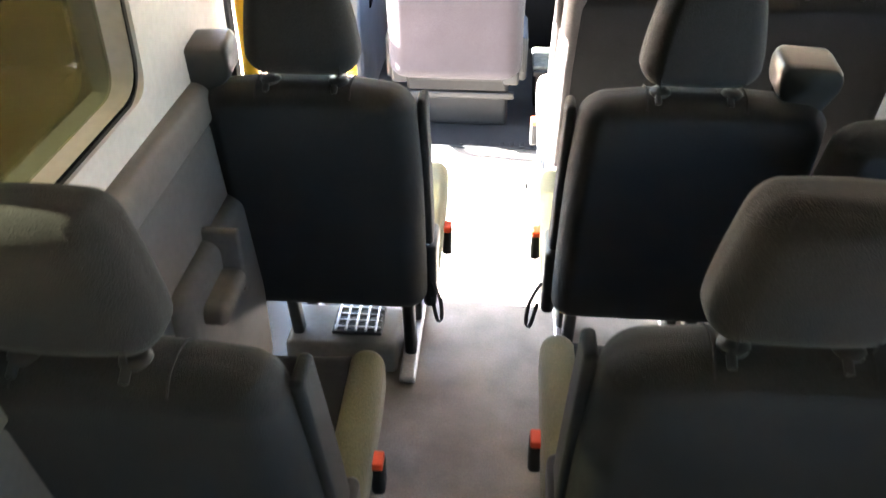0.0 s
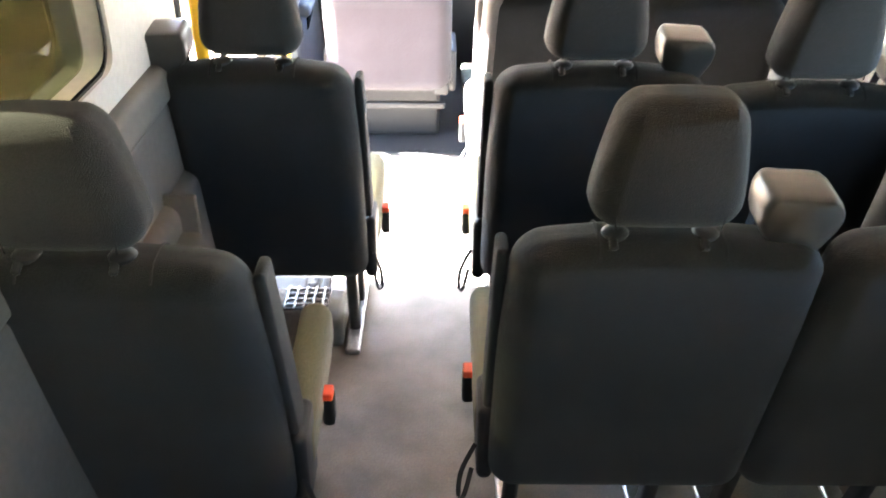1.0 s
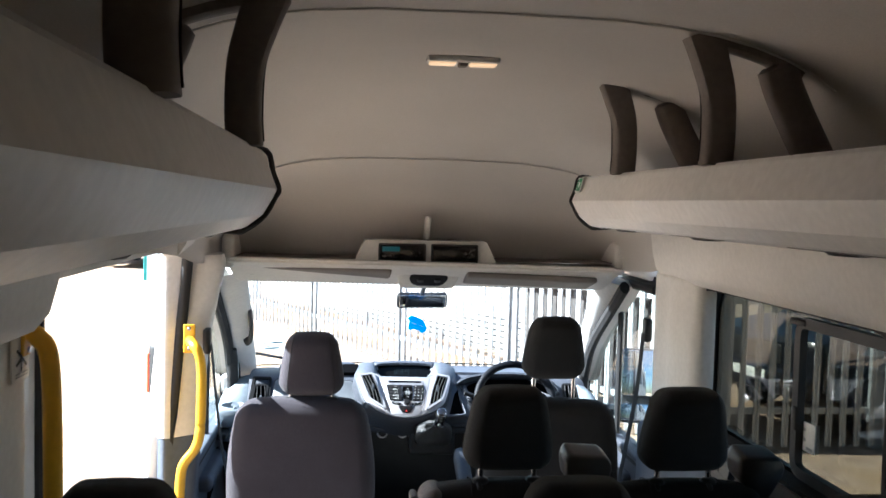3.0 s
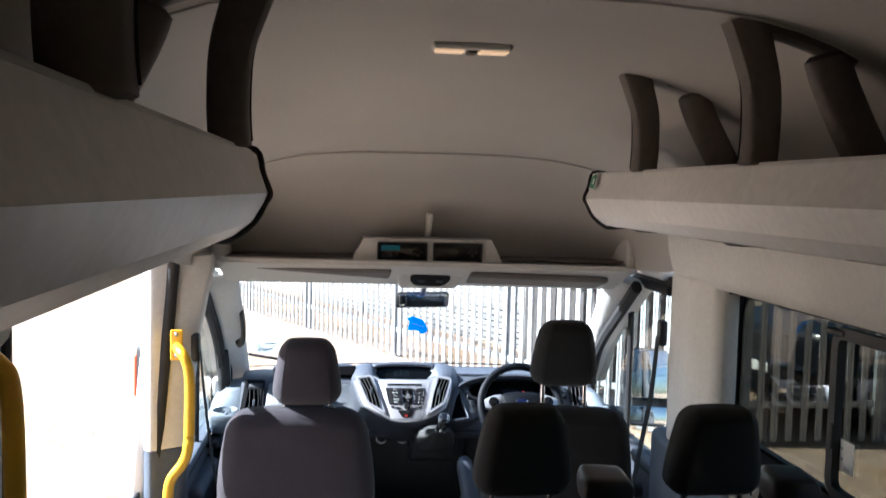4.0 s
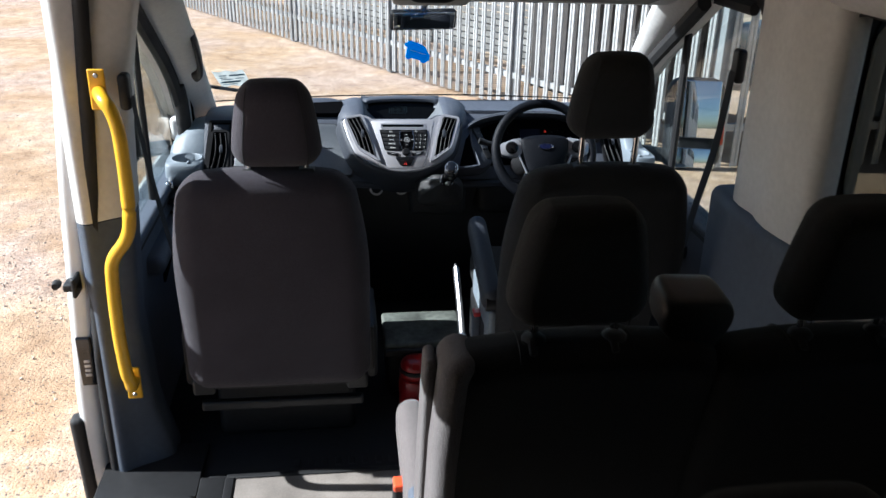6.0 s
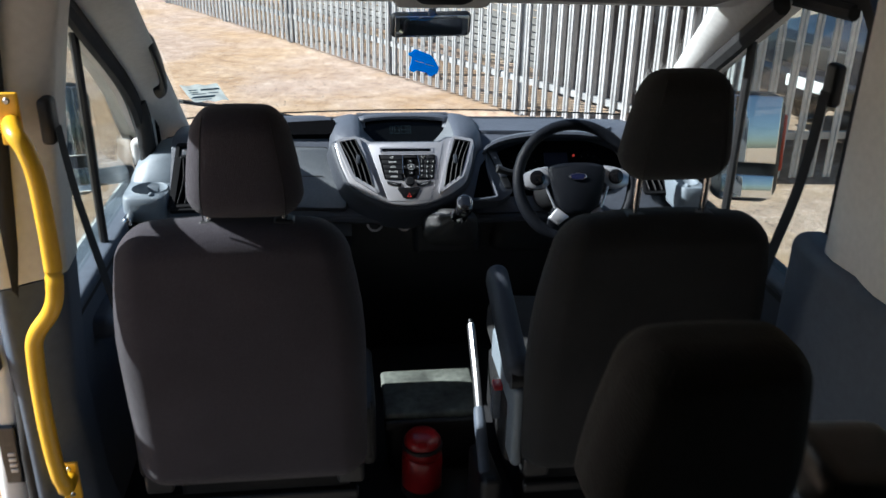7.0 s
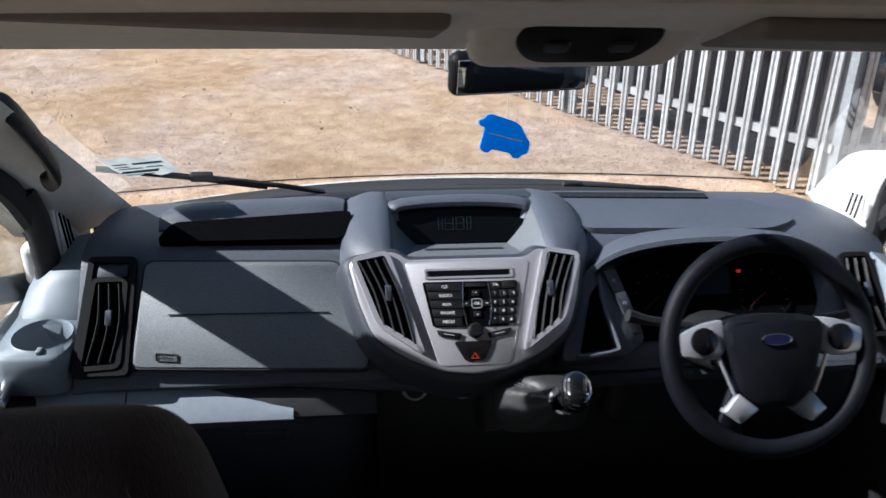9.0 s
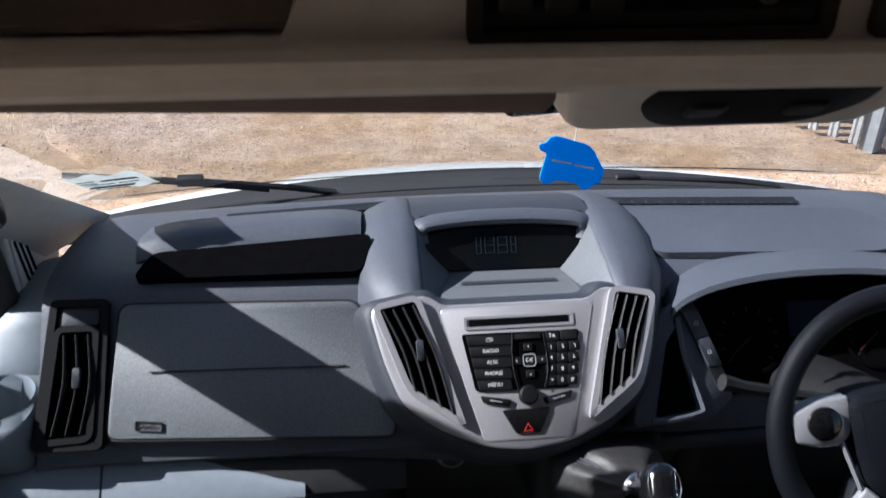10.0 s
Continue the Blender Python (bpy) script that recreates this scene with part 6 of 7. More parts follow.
for t, w, fold in ((-0.02, 0.090, 0.0), (0.0, 0.092, 0.0), (0.016, 0.090, 0.3), (0.045, 0.078, 1.0), (0.070, 0.062, 0.7), (0.090, 0.047, 1.2), (0.110, 0.034, 0.6), (0.130, 0.022, 0.0)):
    k = max(0, t) / 0.130
    gait.append([(w * math.copysign(abs(math.cos(a)) ** (0.5 + 0.5 * k), math.cos(a)) + 0.016 * k, w * 0.62 * math.copysign(abs(math.sin(a)) ** (0.5 + 0.5 * k), math.sin(a)) - 0.004 * k,
                  t + fold * (0.009 * math.sin(4 * a + 30 * t) + 0.005 * math.sin(7 * a + 1.3))) for a in [2 * math.pi * i / 48 for i in range(48)]])
part("gaiter", loft(gait), LEATHER, gear, "creased black leather gaiter", sharp=60)
for a in (2.46, 2.54, 2.62):
    part("stitching", tube(smooth_path([(0.090 * math.cos(a) * k + 0.016 * (1 - k), 0.076 * math.sin(a) * k, 0.022 + 0.105 * (1 - k)) for k in (1.0, 0.85, 0.65, 0.5)], 3), 0.0008, seg=5), DASH_TOP, gear)
part("collar", lathe([(0.024, 0), (0.027, 0.010), (0.020, 0.022), (0.016, 0.050)], 22, Matrix.Translation((0.016, -0.004, 0.128))), CHROME, gear, "chrome collar")
KN = Matrix.Translation((0.024, 0.006, 0.200)) @ pose(0, 0, 0, -20, 0, -6) @ Matrix.Diagonal((0.88, 0.88, 0.95, 1))
part("knob", rounded(0.056, 0.078, 0.060, 0.025, 3, 6, fn=lambda x, y, z: (x * (1 + 2.4 * z), y * (1 + 2.4 * z), z), m=KN), GLOSS, gear, "glossy black knob with a shift pattern")
part("knob_ring", tube([(0.026 * math.cos(a), 0.033 * math.sin(a), 0.0235) for a in [2 * math.pi * i / 28 for i in range(28)]], 0.0012, seg=6, closed=True, m=KN), CHROME, gear)
for k, (x, y, word) in enumerate(((-0.016, 0.013, "R"), (-0.006, 0.013, "1"), (0.006, 0.013, "3"), (0.016, 0.013, "5"), (-0.006, -0.013, "2"), (0.006, -0.013, "4"), (0.016, -0.013, "6"))):
    lettering(word, 0.011, KN @ Matrix.Translation((x, y, 0.0264)), WHITE, gear)
part("shift_mark", joined(tube([(-0.016, 0, 0.0265), (0.016, 0, 0.0265)], 0.0008, 0.0004, seg=4, m=KN), *[tube([(x, -0.007, 0.0265), (x, 0.007, 0.0265)], 0.0008, 0.0004, seg=4, m=KN) for x in (-0.006, 0.006, 0.016)]), WHITE, gear)

# ---- steering wheel ----
WF = frame_of((0, 0, 0), (1, 0, 0), (0, 0.48, 0.877))
wheel = thing("steering_wheel", "black leather steering wheel with silver spokes", "steering wheel", at=pose(0.493, 4.335, 0.852))
R = 0.184
part("rim", tube([(R * math.cos(a), R * math.sin(a), 0.0) for a in [2 * math.pi * i / 72 for i in range(72)]], [0.0175 + 0.0022 * math.exp(-((math.cos(2 * math.pi * i / 72 * 2 - 1.2) - 1) / 0.25) ** 2) for i in range(72)], 0.0165, seg=14, closed=True, up=(0, 0, 1), m=WF), WHEEL, wheel, "leather rim")
hub = [(0.0, 0.058), (0.050, 0.056), (0.092, 0.046), (0.086, -0.004), (0.066, -0.078), (0.034, -0.104), (0.0, -0.108)]
hub += [(-u, v) for u, v in reversed(hub[1:-1])]
part("airbag_cover", plate(soften(hub, 0.018, 4), -0.035, 0.030, WF, 0.012), WHEEL, wheel, "padded hub cover")
part("badge", lathe([(0.0285, 0), (0.0285, 0.003), (0.026, 0.0045)], 28, WF @ Matrix.Translation((0, 0.012, 0.029)) @ Matrix.Diagonal((1, 0.40, 1, 1))), CHROME, wheel, "plain oval chrome and blue badge")
part("badge_field", lathe([(0.025, 0), (0.025, 0.001)], 28, WF @ Matrix.Translation((0, 0.012, 0.0335)) @ Matrix.Diagonal((1, 0.38, 1, 1))), BADGE, wheel)
for s in (-1, 1):
    sp = part("spoke", plate(soften([(s * 0.088, 0.050), (s * 0.125, 0.044), (s * 0.172, 0.026), (s * 0.166, -0.014), (s * 0.135, -0.022), (s * 0.100, -0.020), (s * 0.084, -0.004)][::s], 0.008, 3), -0.016, 0.014, WF, 0.004), BRIGHT, wheel, "satin silver spoke")
    part("trim_strip", tube(smooth_path([(s * 0.100, -0.016, 0.013), (s * 0.088, -0.046, 0.013), (s * 0.073, -0.084, 0.012)], 4), 0.004, 0.003, seg=6, m=WF), BRIGHT, wheel)
    part("lower_arm", plate(soften([(s * 0.060, -0.078), (s * 0.074, -0.074), (s * 0.110, -0.150), (s * 0.060, -0.168)][::s], 0.006, 3), -0.022, 0.004, WF, 0.004), WHEEL, wheel)
    pad = part("thumb_pad", lathe([(0.024, 0), (0.024, 0.006), (0.019, 0.009)], 22, WF @ Matrix.Translation((s * 0.126, 0.012, 0.013))), GLOSS, sp, "round black thumb control")
    part("lower_spoke", plate(soften([(s * 0.0665, -0.081), (s * 0.030, -0.111), (s * 0.066, -0.136), (s * 0.0955, -0.114)][::-s], 0.004, 3), -0.012, 0.016, WF, 0.003), BRIGHT, wheel, "satin silver spoke")
    part("stalk", tube([WF @ Vector((s * 0.04, 0.02, -0.07)), WF @ Vector((s * 0.20, 0.05, -0.075)), WF @ Vector((s * 0.235, 0.06, -0.07))], [0.008, 0.010, 0.013], seg=8), BLACK, wheel)
part("column_shroud", tube([(0, 0.01, -0.02), (0, 0.12, -0.075), (0, 0.24, -0.13)], [0.055, 0.075, 0.08], [0.05, 0.06, 0.06], seg=16), BLACK, wheel)

# ---- racks ----


def ceiling_z(x):
    """Height of the headliner over the saloon at x."""
    c = min(1.0, abs(x) / 0.93) ** 1.7
    return 1.62 + 0.572 * max(0.0, 1 - c * c) ** (0.5 / 1.3)


RACK_UP = 0.023


def rack(side, y1, posts):
    r = thing("luggage_rack", "pale vinyl overhead luggage rack along the side of the van", "luggage rack", "luggage racks")
    prof = [(0.560, 1.693), (0.525, 1.701), (0.490, 1.729), (0.468, 1.767), (0.4605, 1.785), (0.4885, 1.860), (0.495, 1.868), (0.503, 1.864), (0.494, 1.800), (0.502, 1.775), (0.54, 1.735), (0.88, 1.770), (0.90, 1.765), (0.90, 1.735), (0.70, 1.712)]
    prof = [(x, z + RACK_UP) for x, z in prof]
    part("shelf", prism([(side * x, z) for x, z in prof], "y", -1.28, y1), RACK, r, sharp=17)
    part("end_cap", prism([(side * x, z) for x, z in prof[:1] + prof[1:7] + [(0.60, 1.873), (0.78, 1.843), (0.90, 1.823), (0.90, 1.758), (0.70, 1.735)]], "y", y1 + 0.001, y1 + 0.02), RACK, r)
    part("edge_trim", tube(smooth_path([(side * x, y1 + 0.004, z + RACK_UP) for x, z in ((0.72, 1.710), (0.56, 1.690), (0.523, 1.698), (0.487, 1.727), (0.465, 1.766), (0.457, 1.785), (0.470, 1.82), (0.486, 1.868), (0.56, 1.862), (0.72, 1.838))], 4), 0.0045, 0.006, seg=6), BLACK, r, "black edge trim")
    for y in posts:
        dz = -0.012 * max(0, y - 2.4) ** 1.2
        up = smooth_path([(side * 0.503, y, 1.885), (side * 0.507, y, 1.95), (side * 0.503, y, 2.04), (side * 0.484, y, 2.11 + dz), (side * 0.462, y, ceiling_z(0.462) + dz + 0.005)], 4)
        n = len(up)
        arm = smooth_path([(side * x, y, ceiling_z(x) + dz - 0.006) for x in (0.455, 0.52, 0.58, 0.64, 0.69)], 4)
        leg = smooth_path([(side * 0.636, y, ceiling_z(0.636) + dz - 0.012), (side * 0.655, y, 2.06 + dz), (side * 0.695, y, 1.98), (side * 0.745, y, 1.89), (side * 0.80, y, 1.78)], 4)
        part("post", tube(up, [0.034 + 0.010 * (i / (n - 1)) ** 3 for i in range(n)], [0.030] * n, seg=14, up=(0, 1, 0), power=4), RIB, r, "brown padded rack post")
        part("post_seam", tube([(p.x - side * 0.035, p.y + 0.012, p.z) for p in up[1:-2]], 0.0016, seg=5), PIPING, r)
        part("arch", tube(arm, 0.016, 0.026, seg=10, up=(0, 1, 0), power=3), RIB, r, "brown trim arch along the headliner")
        part("strut", tube(leg, [0.030] + [0.042] * (len(leg) - 1), [0.024] + [0.034] * (len(leg) - 1), seg=14, up=(0, 1, 0), power=3), RIB, r, "brown padded strut behind the rack post")
    y = y1 - 0.22
    while y > -0.8:
        v = part("air_nozzle", lathe([(0.045, 0), (0.050, -0.008), (0.040, -0.016), (0.012, -0.018)], 20, Matrix.Translation((side * 0.60, y, 1.704 + RACK_UP))), BLACK, r, "round black air nozzle")
        part("nozzle_plate", box(side * 0.60 - 0.055, side * 0.60 + 0.055, y - 0.20, y + 0.14, 1.694 + RACK_UP, 1.706 + RACK_UP, 0.006), RIB, v)
        y -= 0.62
    return r


rack(1, 3.275, (2.86, 2.20, 1.45, 0.70))
rack(-1, 2.245, (2.03, 1.25, 0.45))

cl = thing("ceiling_light", "lit ceiling lamp with two warm lenses in a slim beige frame", "ceiling light", at=pose(-0.005, 2.715, 2.186))
part("frame", rounded(0.200, 0.074, 0.018, 0.008, 4, 3, fn=lambda x, y, z: (x, y * (1 - 3.5 * abs(x) ** 1.5), z), at=(0, 0, -0.006)), TRIM, cl)
for q in (-1, 1):
    part("lens", rounded(0.074, 0.050, 0.012, 0.005, 3, 3, fn=lambda x, y, z: (x, y * (1 - 1.6 * max(0, q * x)), z), at=(q * 0.056, 0, -0.014)), LENS, cl, "lit warm white lens")
part("switch", rounded(0.026, 0.036, 0.016, 0.005, 2, 3, at=(0, 0, -0.016)), RIB, cl)

# ---- grab rails ----


def grab_rail(path, ends):
    g = thing("grab_rail", "yellow powder-coated grab rail beside the side door", "grab rail", "grab rails")
    part("tube", tube(smooth_path(path, 6), 0.0185, seg=14), YELLOW, g)
    for (x, y, z), r in ends:
        fl = part("flange", rounded(0.044, 0.010, 0.11, 0.005, 2, 3, at=(x, y, z)) if r else rounded(0.012, 0.042, 0.10, 0.005, 2, 3, at=(x, y, z)), YELLOW, g)
        for dz in (-0.038, 0.038):
            part("screw", lathe([(0.007, 0), (0.005, 0.003)], 10, Matrix.Translation((x, y - 0.006, z + dz) if r else (x + 0.008, y, z + dz)) @ (pose(0, 0, 0, 90) if r else pose(0, 0, 0, 0, 90))), STEEL, fl)
    return g


grab_rail([(-0.900, 3.645, 1.243), (-0.893, 3.622, 1.244), (-0.872, 3.575, 1.237), (-0.852, 3.56, 1.211), (-0.842, 3.563, 1.149), (-0.844, 3.575, 1.003), (-0.849, 3.575, 0.900), (-0.866, 3.575, 0.846), (-0.904, 3.575, 0.793), (-0.916, 3.575, 0.735), (-0.921, 3.575, 0.567), (-0.916, 3.575, 0.433), (-0.909, 3.58, 0.389), (-0.913, 3.60, 0.360), (-0.920, 3.655, 0.346)],
          [((-0.903, 3.650, 1.251), 1), ((-0.922, 3.660, 0.335), 1)])
grab_rail([(-0.925, 2.085, 1.52), (-0.900, 2.088, 1.505), (-0.878, 2.09, 1.45), (-0.872, 2.09, 1.2), (-0.870, 2.09, 0.8), (-0.873, 2.09, 0.45), (-0.89, 2.088, 0.40), (-0.92, 2.085, 0.39)], [((-0.924, 2.085, 1.52), 0), ((-0.924, 2.085, 0.39), 0)])

# ---- safety things on the walls ----
for side, y, z in ((-1, 1.575, 1.655), (1, 1.77, 1.645)):
    x = side * 0.826
    hm = thing("emergency_hammer", "red emergency hammer in its holder above the window", "hammer", "emergency hammers")
    part("holder", rounded(0.03, 0.050, 0.085, 0.012, 2, 3, at=(x, y + 0.04, z)), RED, hm)
    part("head", rounded(0.032, 0.034, 0.075, 0.013, 2, 3, at=(x - side * 0.020, y + 0.045, z)), INK, hm)
    part("handle", tube([(x - side * 0.012, y + 0.02, z), (x - side * 0.012, y - 0.12, z - 0.004)], 0.012, 0.011, seg=10), RED, hm)
    for k in range(3):
        part("grip_band", tube([(x - side * 0.012, y - 0.025 - k * 0.03, z - 0.001 * k), (x - side * 0.012, y - 0.037 - k * 0.03, z - 0.001 * k)], 0.0132, 0.0122, seg=10), WHITE, hm)


def notice(side, y, z, w, h):
    """A printed notice: a pictogram of a hammer and a window, and bars of small print."""
    x = side * 0.924
    s = thing("safety_notice", "white safety notice with a black pictogram on the pillar", "sign", "safety notices")
    part("sheet", box(min(x, x + side * 0.003), max(x, x + side * 0.003), y - w / 2, y + w / 2, z - h / 2, z + h / 2, 0.0008), WHITE, s)
    xa = x - side * 0.0012
    m = Matrix.Translation((xa, y, z)) @ Matrix(((0, 0, -side, 0), (-side, 0, 0, 0), (0, 1, 0, 0), (0, 0, 0, 1)))
    part("pictogram", ring(soften([(-w * 0.36, h * 0.08), (w * 0.36, h * 0.08), (w * 0.36, h * 0.42), (-w * 0.36, h * 0.42)], 0.004), 0, 0.001, 0.002, m), GREYPRINT, s)
    part("hammer_mark", joined(tube([(-w * 0.15, h * 0.15, 0.001), (w * 0.1, h * 0.32, 0.001)], 0.003, 0.0006, seg=4, m=m), tube([(w * 0.02, h * 0.36, 0.001), (w * 0.16, h * 0.26, 0.001)], 0.005, 0.0006, seg=4, m=m)), INK, s)
    part("break_mark", joined(*[tube([(0, -h * 0.22, 0.001), (w * 0.34 * math.cos(a), -h * 0.22 + h * 0.17 * math.sin(a), 0.001)], 0.004, 0.0006, seg=4, m=m) for a in (0.4, 1.3, 2.5, 3.6, 4.6, 5.6)]), INK, s)
    for k in range(2):
        part("text_bar", box(min(xa, xa - side * 0.001), max(xa, xa - side * 0.001), y - w * 0.34, y + w * 0.34, z - h * 0.45 + k * h * 0.04, z - h * 0.435 + k * h * 0.04, 0.0003), GREYPRINT, s)


notice(-1, 2.065, 1.505, 0.085, 0.160)
notice(1, 2.130, 1.510, 0.085, 0.165)
ex = thing("exit_sign", "small green and white emergency exit sign on the rack", "sign")
me_ = frame_of((0.4695, 3.215, 1.861), (0, -1, 0), (0.25, 0, 1))
part("plate", plate([(-0.03, -0.026), (0.03, -0.026), (0.03, 0.026), (-0.03, 0.026)], 0, 0.003, me_), WHITE, ex)
part("green_field", plate([(-0.012, -0.022), (0.026, -0.022), (0.026, 0.022), (-0.012, 0.022)], 0.003, 0.0036, me_), GREEN, ex)
part("pictogram", joined(plate([(-0.026, -0.018), (-0.016, -0.018), (-0.016, 0.018), (-0.026, 0.018)], 0.003, 0.0037, me_)), GREEN, ex)
part("arrow", plate([(0.0, -0.008), (0.012, -0.008), (0.012, 0.010), (0.0, 0.010)], 0.0036, 0.0042, me_), WHITE, ex)
lb = thing("window_label", "small white printed label on the window glass", "label")
part("sheet", box(0.982, 0.984, 2.566, 2.632, 1.118, 1.200, 0.0006), WHITE, lb)
for k, (y, z, w) in enumerate(((2.618, 1.178, 0.010), (2.615, 1.150, 0.008), (2.590, 1.128, 0.03))):
    part("text_bar", box(0.9805, 0.982, y - w / 2, y + w / 2, z - 0.004, z + 0.004, 0.0004), GREYPRINT, lb)

# ---- belts in the cab ----
for side in (-1, 1):
    b = thing("seat_belt", "black cab seat belt hanging from its pillar anchor", "seat belt", "seat belts")
    x = 0.905 if side > 0 else -0.845
    ya = 3.71 if side > 0 else 3.70
    za = 0.06 if side > 0 else 0.0
    part("anchor", rounded(0.03, 0.05, 0.10, 0.012, 2, 3, at=(x, ya, 1.235 + za)), BLACK, b)
    part("strap", tube(smooth_path([(x - side * 0.016, ya, 1.22 + za), (x - side * 0.03, ya + 0.01, 1.05), (x - side * 0.05, 3.77, 0.80), (x - side * 0.09, 3.75, 0.58), (x - side * 0.07, 3.78, 0.35)], 5), 0.024, 0.0014, seg=6, up=(1, 0, 0)), WEB, b)
    tg = part("tongue", rounded(0.012, 0.045, 0.06, 0.004, 2, 2, at=(x - side * 0.085, 3.745, 0.57)), STEEL, b, "steel belt tongue")
    part("tongue_grip", rounded(0.016, 0.05, 0.03, 0.006, 2, 2, at=(x - side * 0.086, 3.745, 0.595)), BLACK, tg)

# ---- between the seats ----
bx = thing("storage_box", "low storage box with a scuffed green-grey lid between the cab seats", "storage box")
part("body", rounded(0.28, 0.25, 0.20, 0.02, 3, 3, at=(0.022, 4.195, 0.085)), BLACK, bx)
part("lid", rounded(0.305, 0.262, 0.03, 0.013, 4, 4, at=(0.025, 4.195, 0.187)), BOXLID, bx)
part("lid_rail", rounded(0.30, 0.020, 0.03, 0.008, 2, 2, at=(0.022, 4.052, 0.172)), BLACK, bx)

fe = thing("fire_extinguisher", "squat red fire extinguisher strapped upright behind the storage box", "fire extinguisher", at=pose(-0.018, 3.985, -0.018))
part("cylinder", lathe([(0.046, 0), (0.060, 0.006), (0.062, 0.02), (0.062, 0.125), (0.058, 0.132)], 28), RED, fe)
part("foot", lathe([(0.050, -0.0005), (0.0635, 0.001), (0.0635, 0.024), (0.061, 0.026)], 28), BLACK, fe, "black foot ring")
part("shoulder", lathe([(0.050, 0.126), (0.058, 0.134), (0.060, 0.148), (0.056, 0.162), (0.049, 0.166)], 28), RED, fe, "bulging red collar")
part("head", lathe([(0.047, 0.163), (0.055, 0.170), (0.056, 0.184), (0.047, 0.198), (0.026, 0.206), (0.004, 0.208)], 28), RED, fe, "rounded red head")
part("strap", lathe([(0.0595, 0.158), (0.0615, 0.160), (0.0615, 0.170), (0.0595, 0.172)], 28), INK, fe, "black retaining strap")

hb = thing("handbrake", "raised handbrake lever with a grey grip beside the driver's seat", "handbrake", at=pose(0.135, 3.80, 0.0))
part("base", rounded(0.06, 0.24, 0.22, 0.02, 3, 3, fn=lambda x, y, z: (x, y, z - 0.2 * y), at=(0.01, 0.02, 0.09)), BLACK, hb)
part("lever", tube(smooth_path([(0, -0.03, 0.20), (0, 0.05, 0.27), (0, 0.16, 0.385), (0, 0.29, 0.492)], 4), 0.012, 0.016, seg=10), STEEL, hb)
part("grip", tube(smooth_path([(0, -0.06, 0.175), (0, 0.02, 0.25), (0, 0.10, 0.325)], 4), [0.016] * 8 + [0.014], [0.022] * 8 + [0.019], seg=12, power=3), LOWER, hb)
part("button", tube([(0, 0.29, 0.492), (0, 0.302, 0.503)], 0.007, seg=10), BLACK, hb)

# ---- mirror, hanging card, sticker ----
mr = thing("rear_view_mirror", "black interior mirror hanging below the map light console", "mirror", at=pose(0.046, 4.50, 1.312))
tilt = pose(0, 0, 0, 8, 0, 9)
part("shell", rounded(0.252, 0.035, 0.076, 0.017, 5, 4, m=tilt), KEY_BLACK, mr)
part("glass", rounded(0.230, 0.004, 0.060, 0.002, 4, 2, m=tilt @ Matrix.Translation((0, -0.0172, 0))), MIRROR, mr)
part("stem", tube([(0, 0.02, 0.02), (0, -0.10, 0.075), (-0.02, -0.26, 0.135)], 0.011, seg=8), BLACK, mr)
tg = thing("hanging_card", "bright blue van-shaped card hanging on a string from the mirror", "air freshener", at=pose(0.03, 4.52, 1.185))
TM = pose(0, 0, 0, 0, 17, 12) @ Matrix(((1, 0, 0, 0), (0, 0, -1, 0), (0, 1, 0, 0), (0, 0, 0, 1)))
shape = [(-0.052, 0.026), (-0.050, 0.034), (-0.040, 0.038), (0.010, 0.034), (0.022, 0.028), (0.040, 0.010), (0.048, 0.004), (0.050, -0.016), (0.040, -0.022), (0.034, -0.030), (0.022, -0.030), (0.016, -0.023), (-0.020, -0.023), (-0.026, -0.031), (-0.038, -0.031), (-0.044, -0.024), (-0.046, 0.012), (-0.058, 0.014), (-0.062, 0.022)]
part("card", plate(soften(shape, 0.004, 3), -0.0015, 0.0015, TM), BLUE, tg)
for x0, x1, y in ((-0.036, -0.004, 0.004), (0.0, 0.032, 0.003)):
    part("print_bar", plate([(x0, y - 0.0013), (x1, y - 0.0013), (x1, y + 0.0013), (x0, y + 0.0013)], 0.0015, 0.0019, TM), WHITE, tg)
part("string", tube([(0.0, 0, 0.036), (0.002, 0.0, 0.105)], 0.0009, seg=5), WHITE, tg)

st = thing("windscreen_sticker", "creased clear printed sticker on the windscreen", "sticker")
o = ws_point(-0.815, 0.738, -0.006)
sf = frame_of(o, ws_point(-0.60, 0.80, -0.006) - ws_point(-0.95, 0.80, -0.006), ws_point(-0.83, 0.70) - ws_point(-0.83, 0.9))
rows = []
for j in range(6):
    v = -0.085 + 0.17 * j / 5
    rows.append([sf @ Vector((-0.062 + 0.124 * i / 10 - v * 0.2, v, 0.003 * math.sin(i * 1.3 + j))) for i in range(11)])
film = part("film", loft(rows, closed=False, caps=False), STICKER_FILM, st, sharp=80)
part("print", joined(plate([(-0.050, -0.034), (0.030, -0.026), (0.036, -0.004), (-0.042, -0.014)], 0.006, 0.0066, sf), plate([(-0.010, 0.044), (0.052, 0.050), (0.048, 0.066), (-0.012, 0.058)], 0.006, 0.0066, sf),
                     *[plate([(x0, y0), (x0 + w, y0 + 0.1 * w), (x0 + w, y0 + 0.1 * w + 0.007), (x0, y0 + 0.007)], 0.006, 0.0066, sf) for x0, y0, w in ((-0.046, 0.004, 0.05), (0.012, 0.014, 0.034), (-0.052, 0.022, 0.03), (-0.040, -0.052, 0.06), (-0.052, 0.046, 0.03))]), STICKER_INK, st)

# ---- outside ----
n = 64
g = Geo()
xs = [-900, -300, -120, -60] + [-40 + 80 * i / n for i in range(n + 1)] + [60, 120, 300, 900]
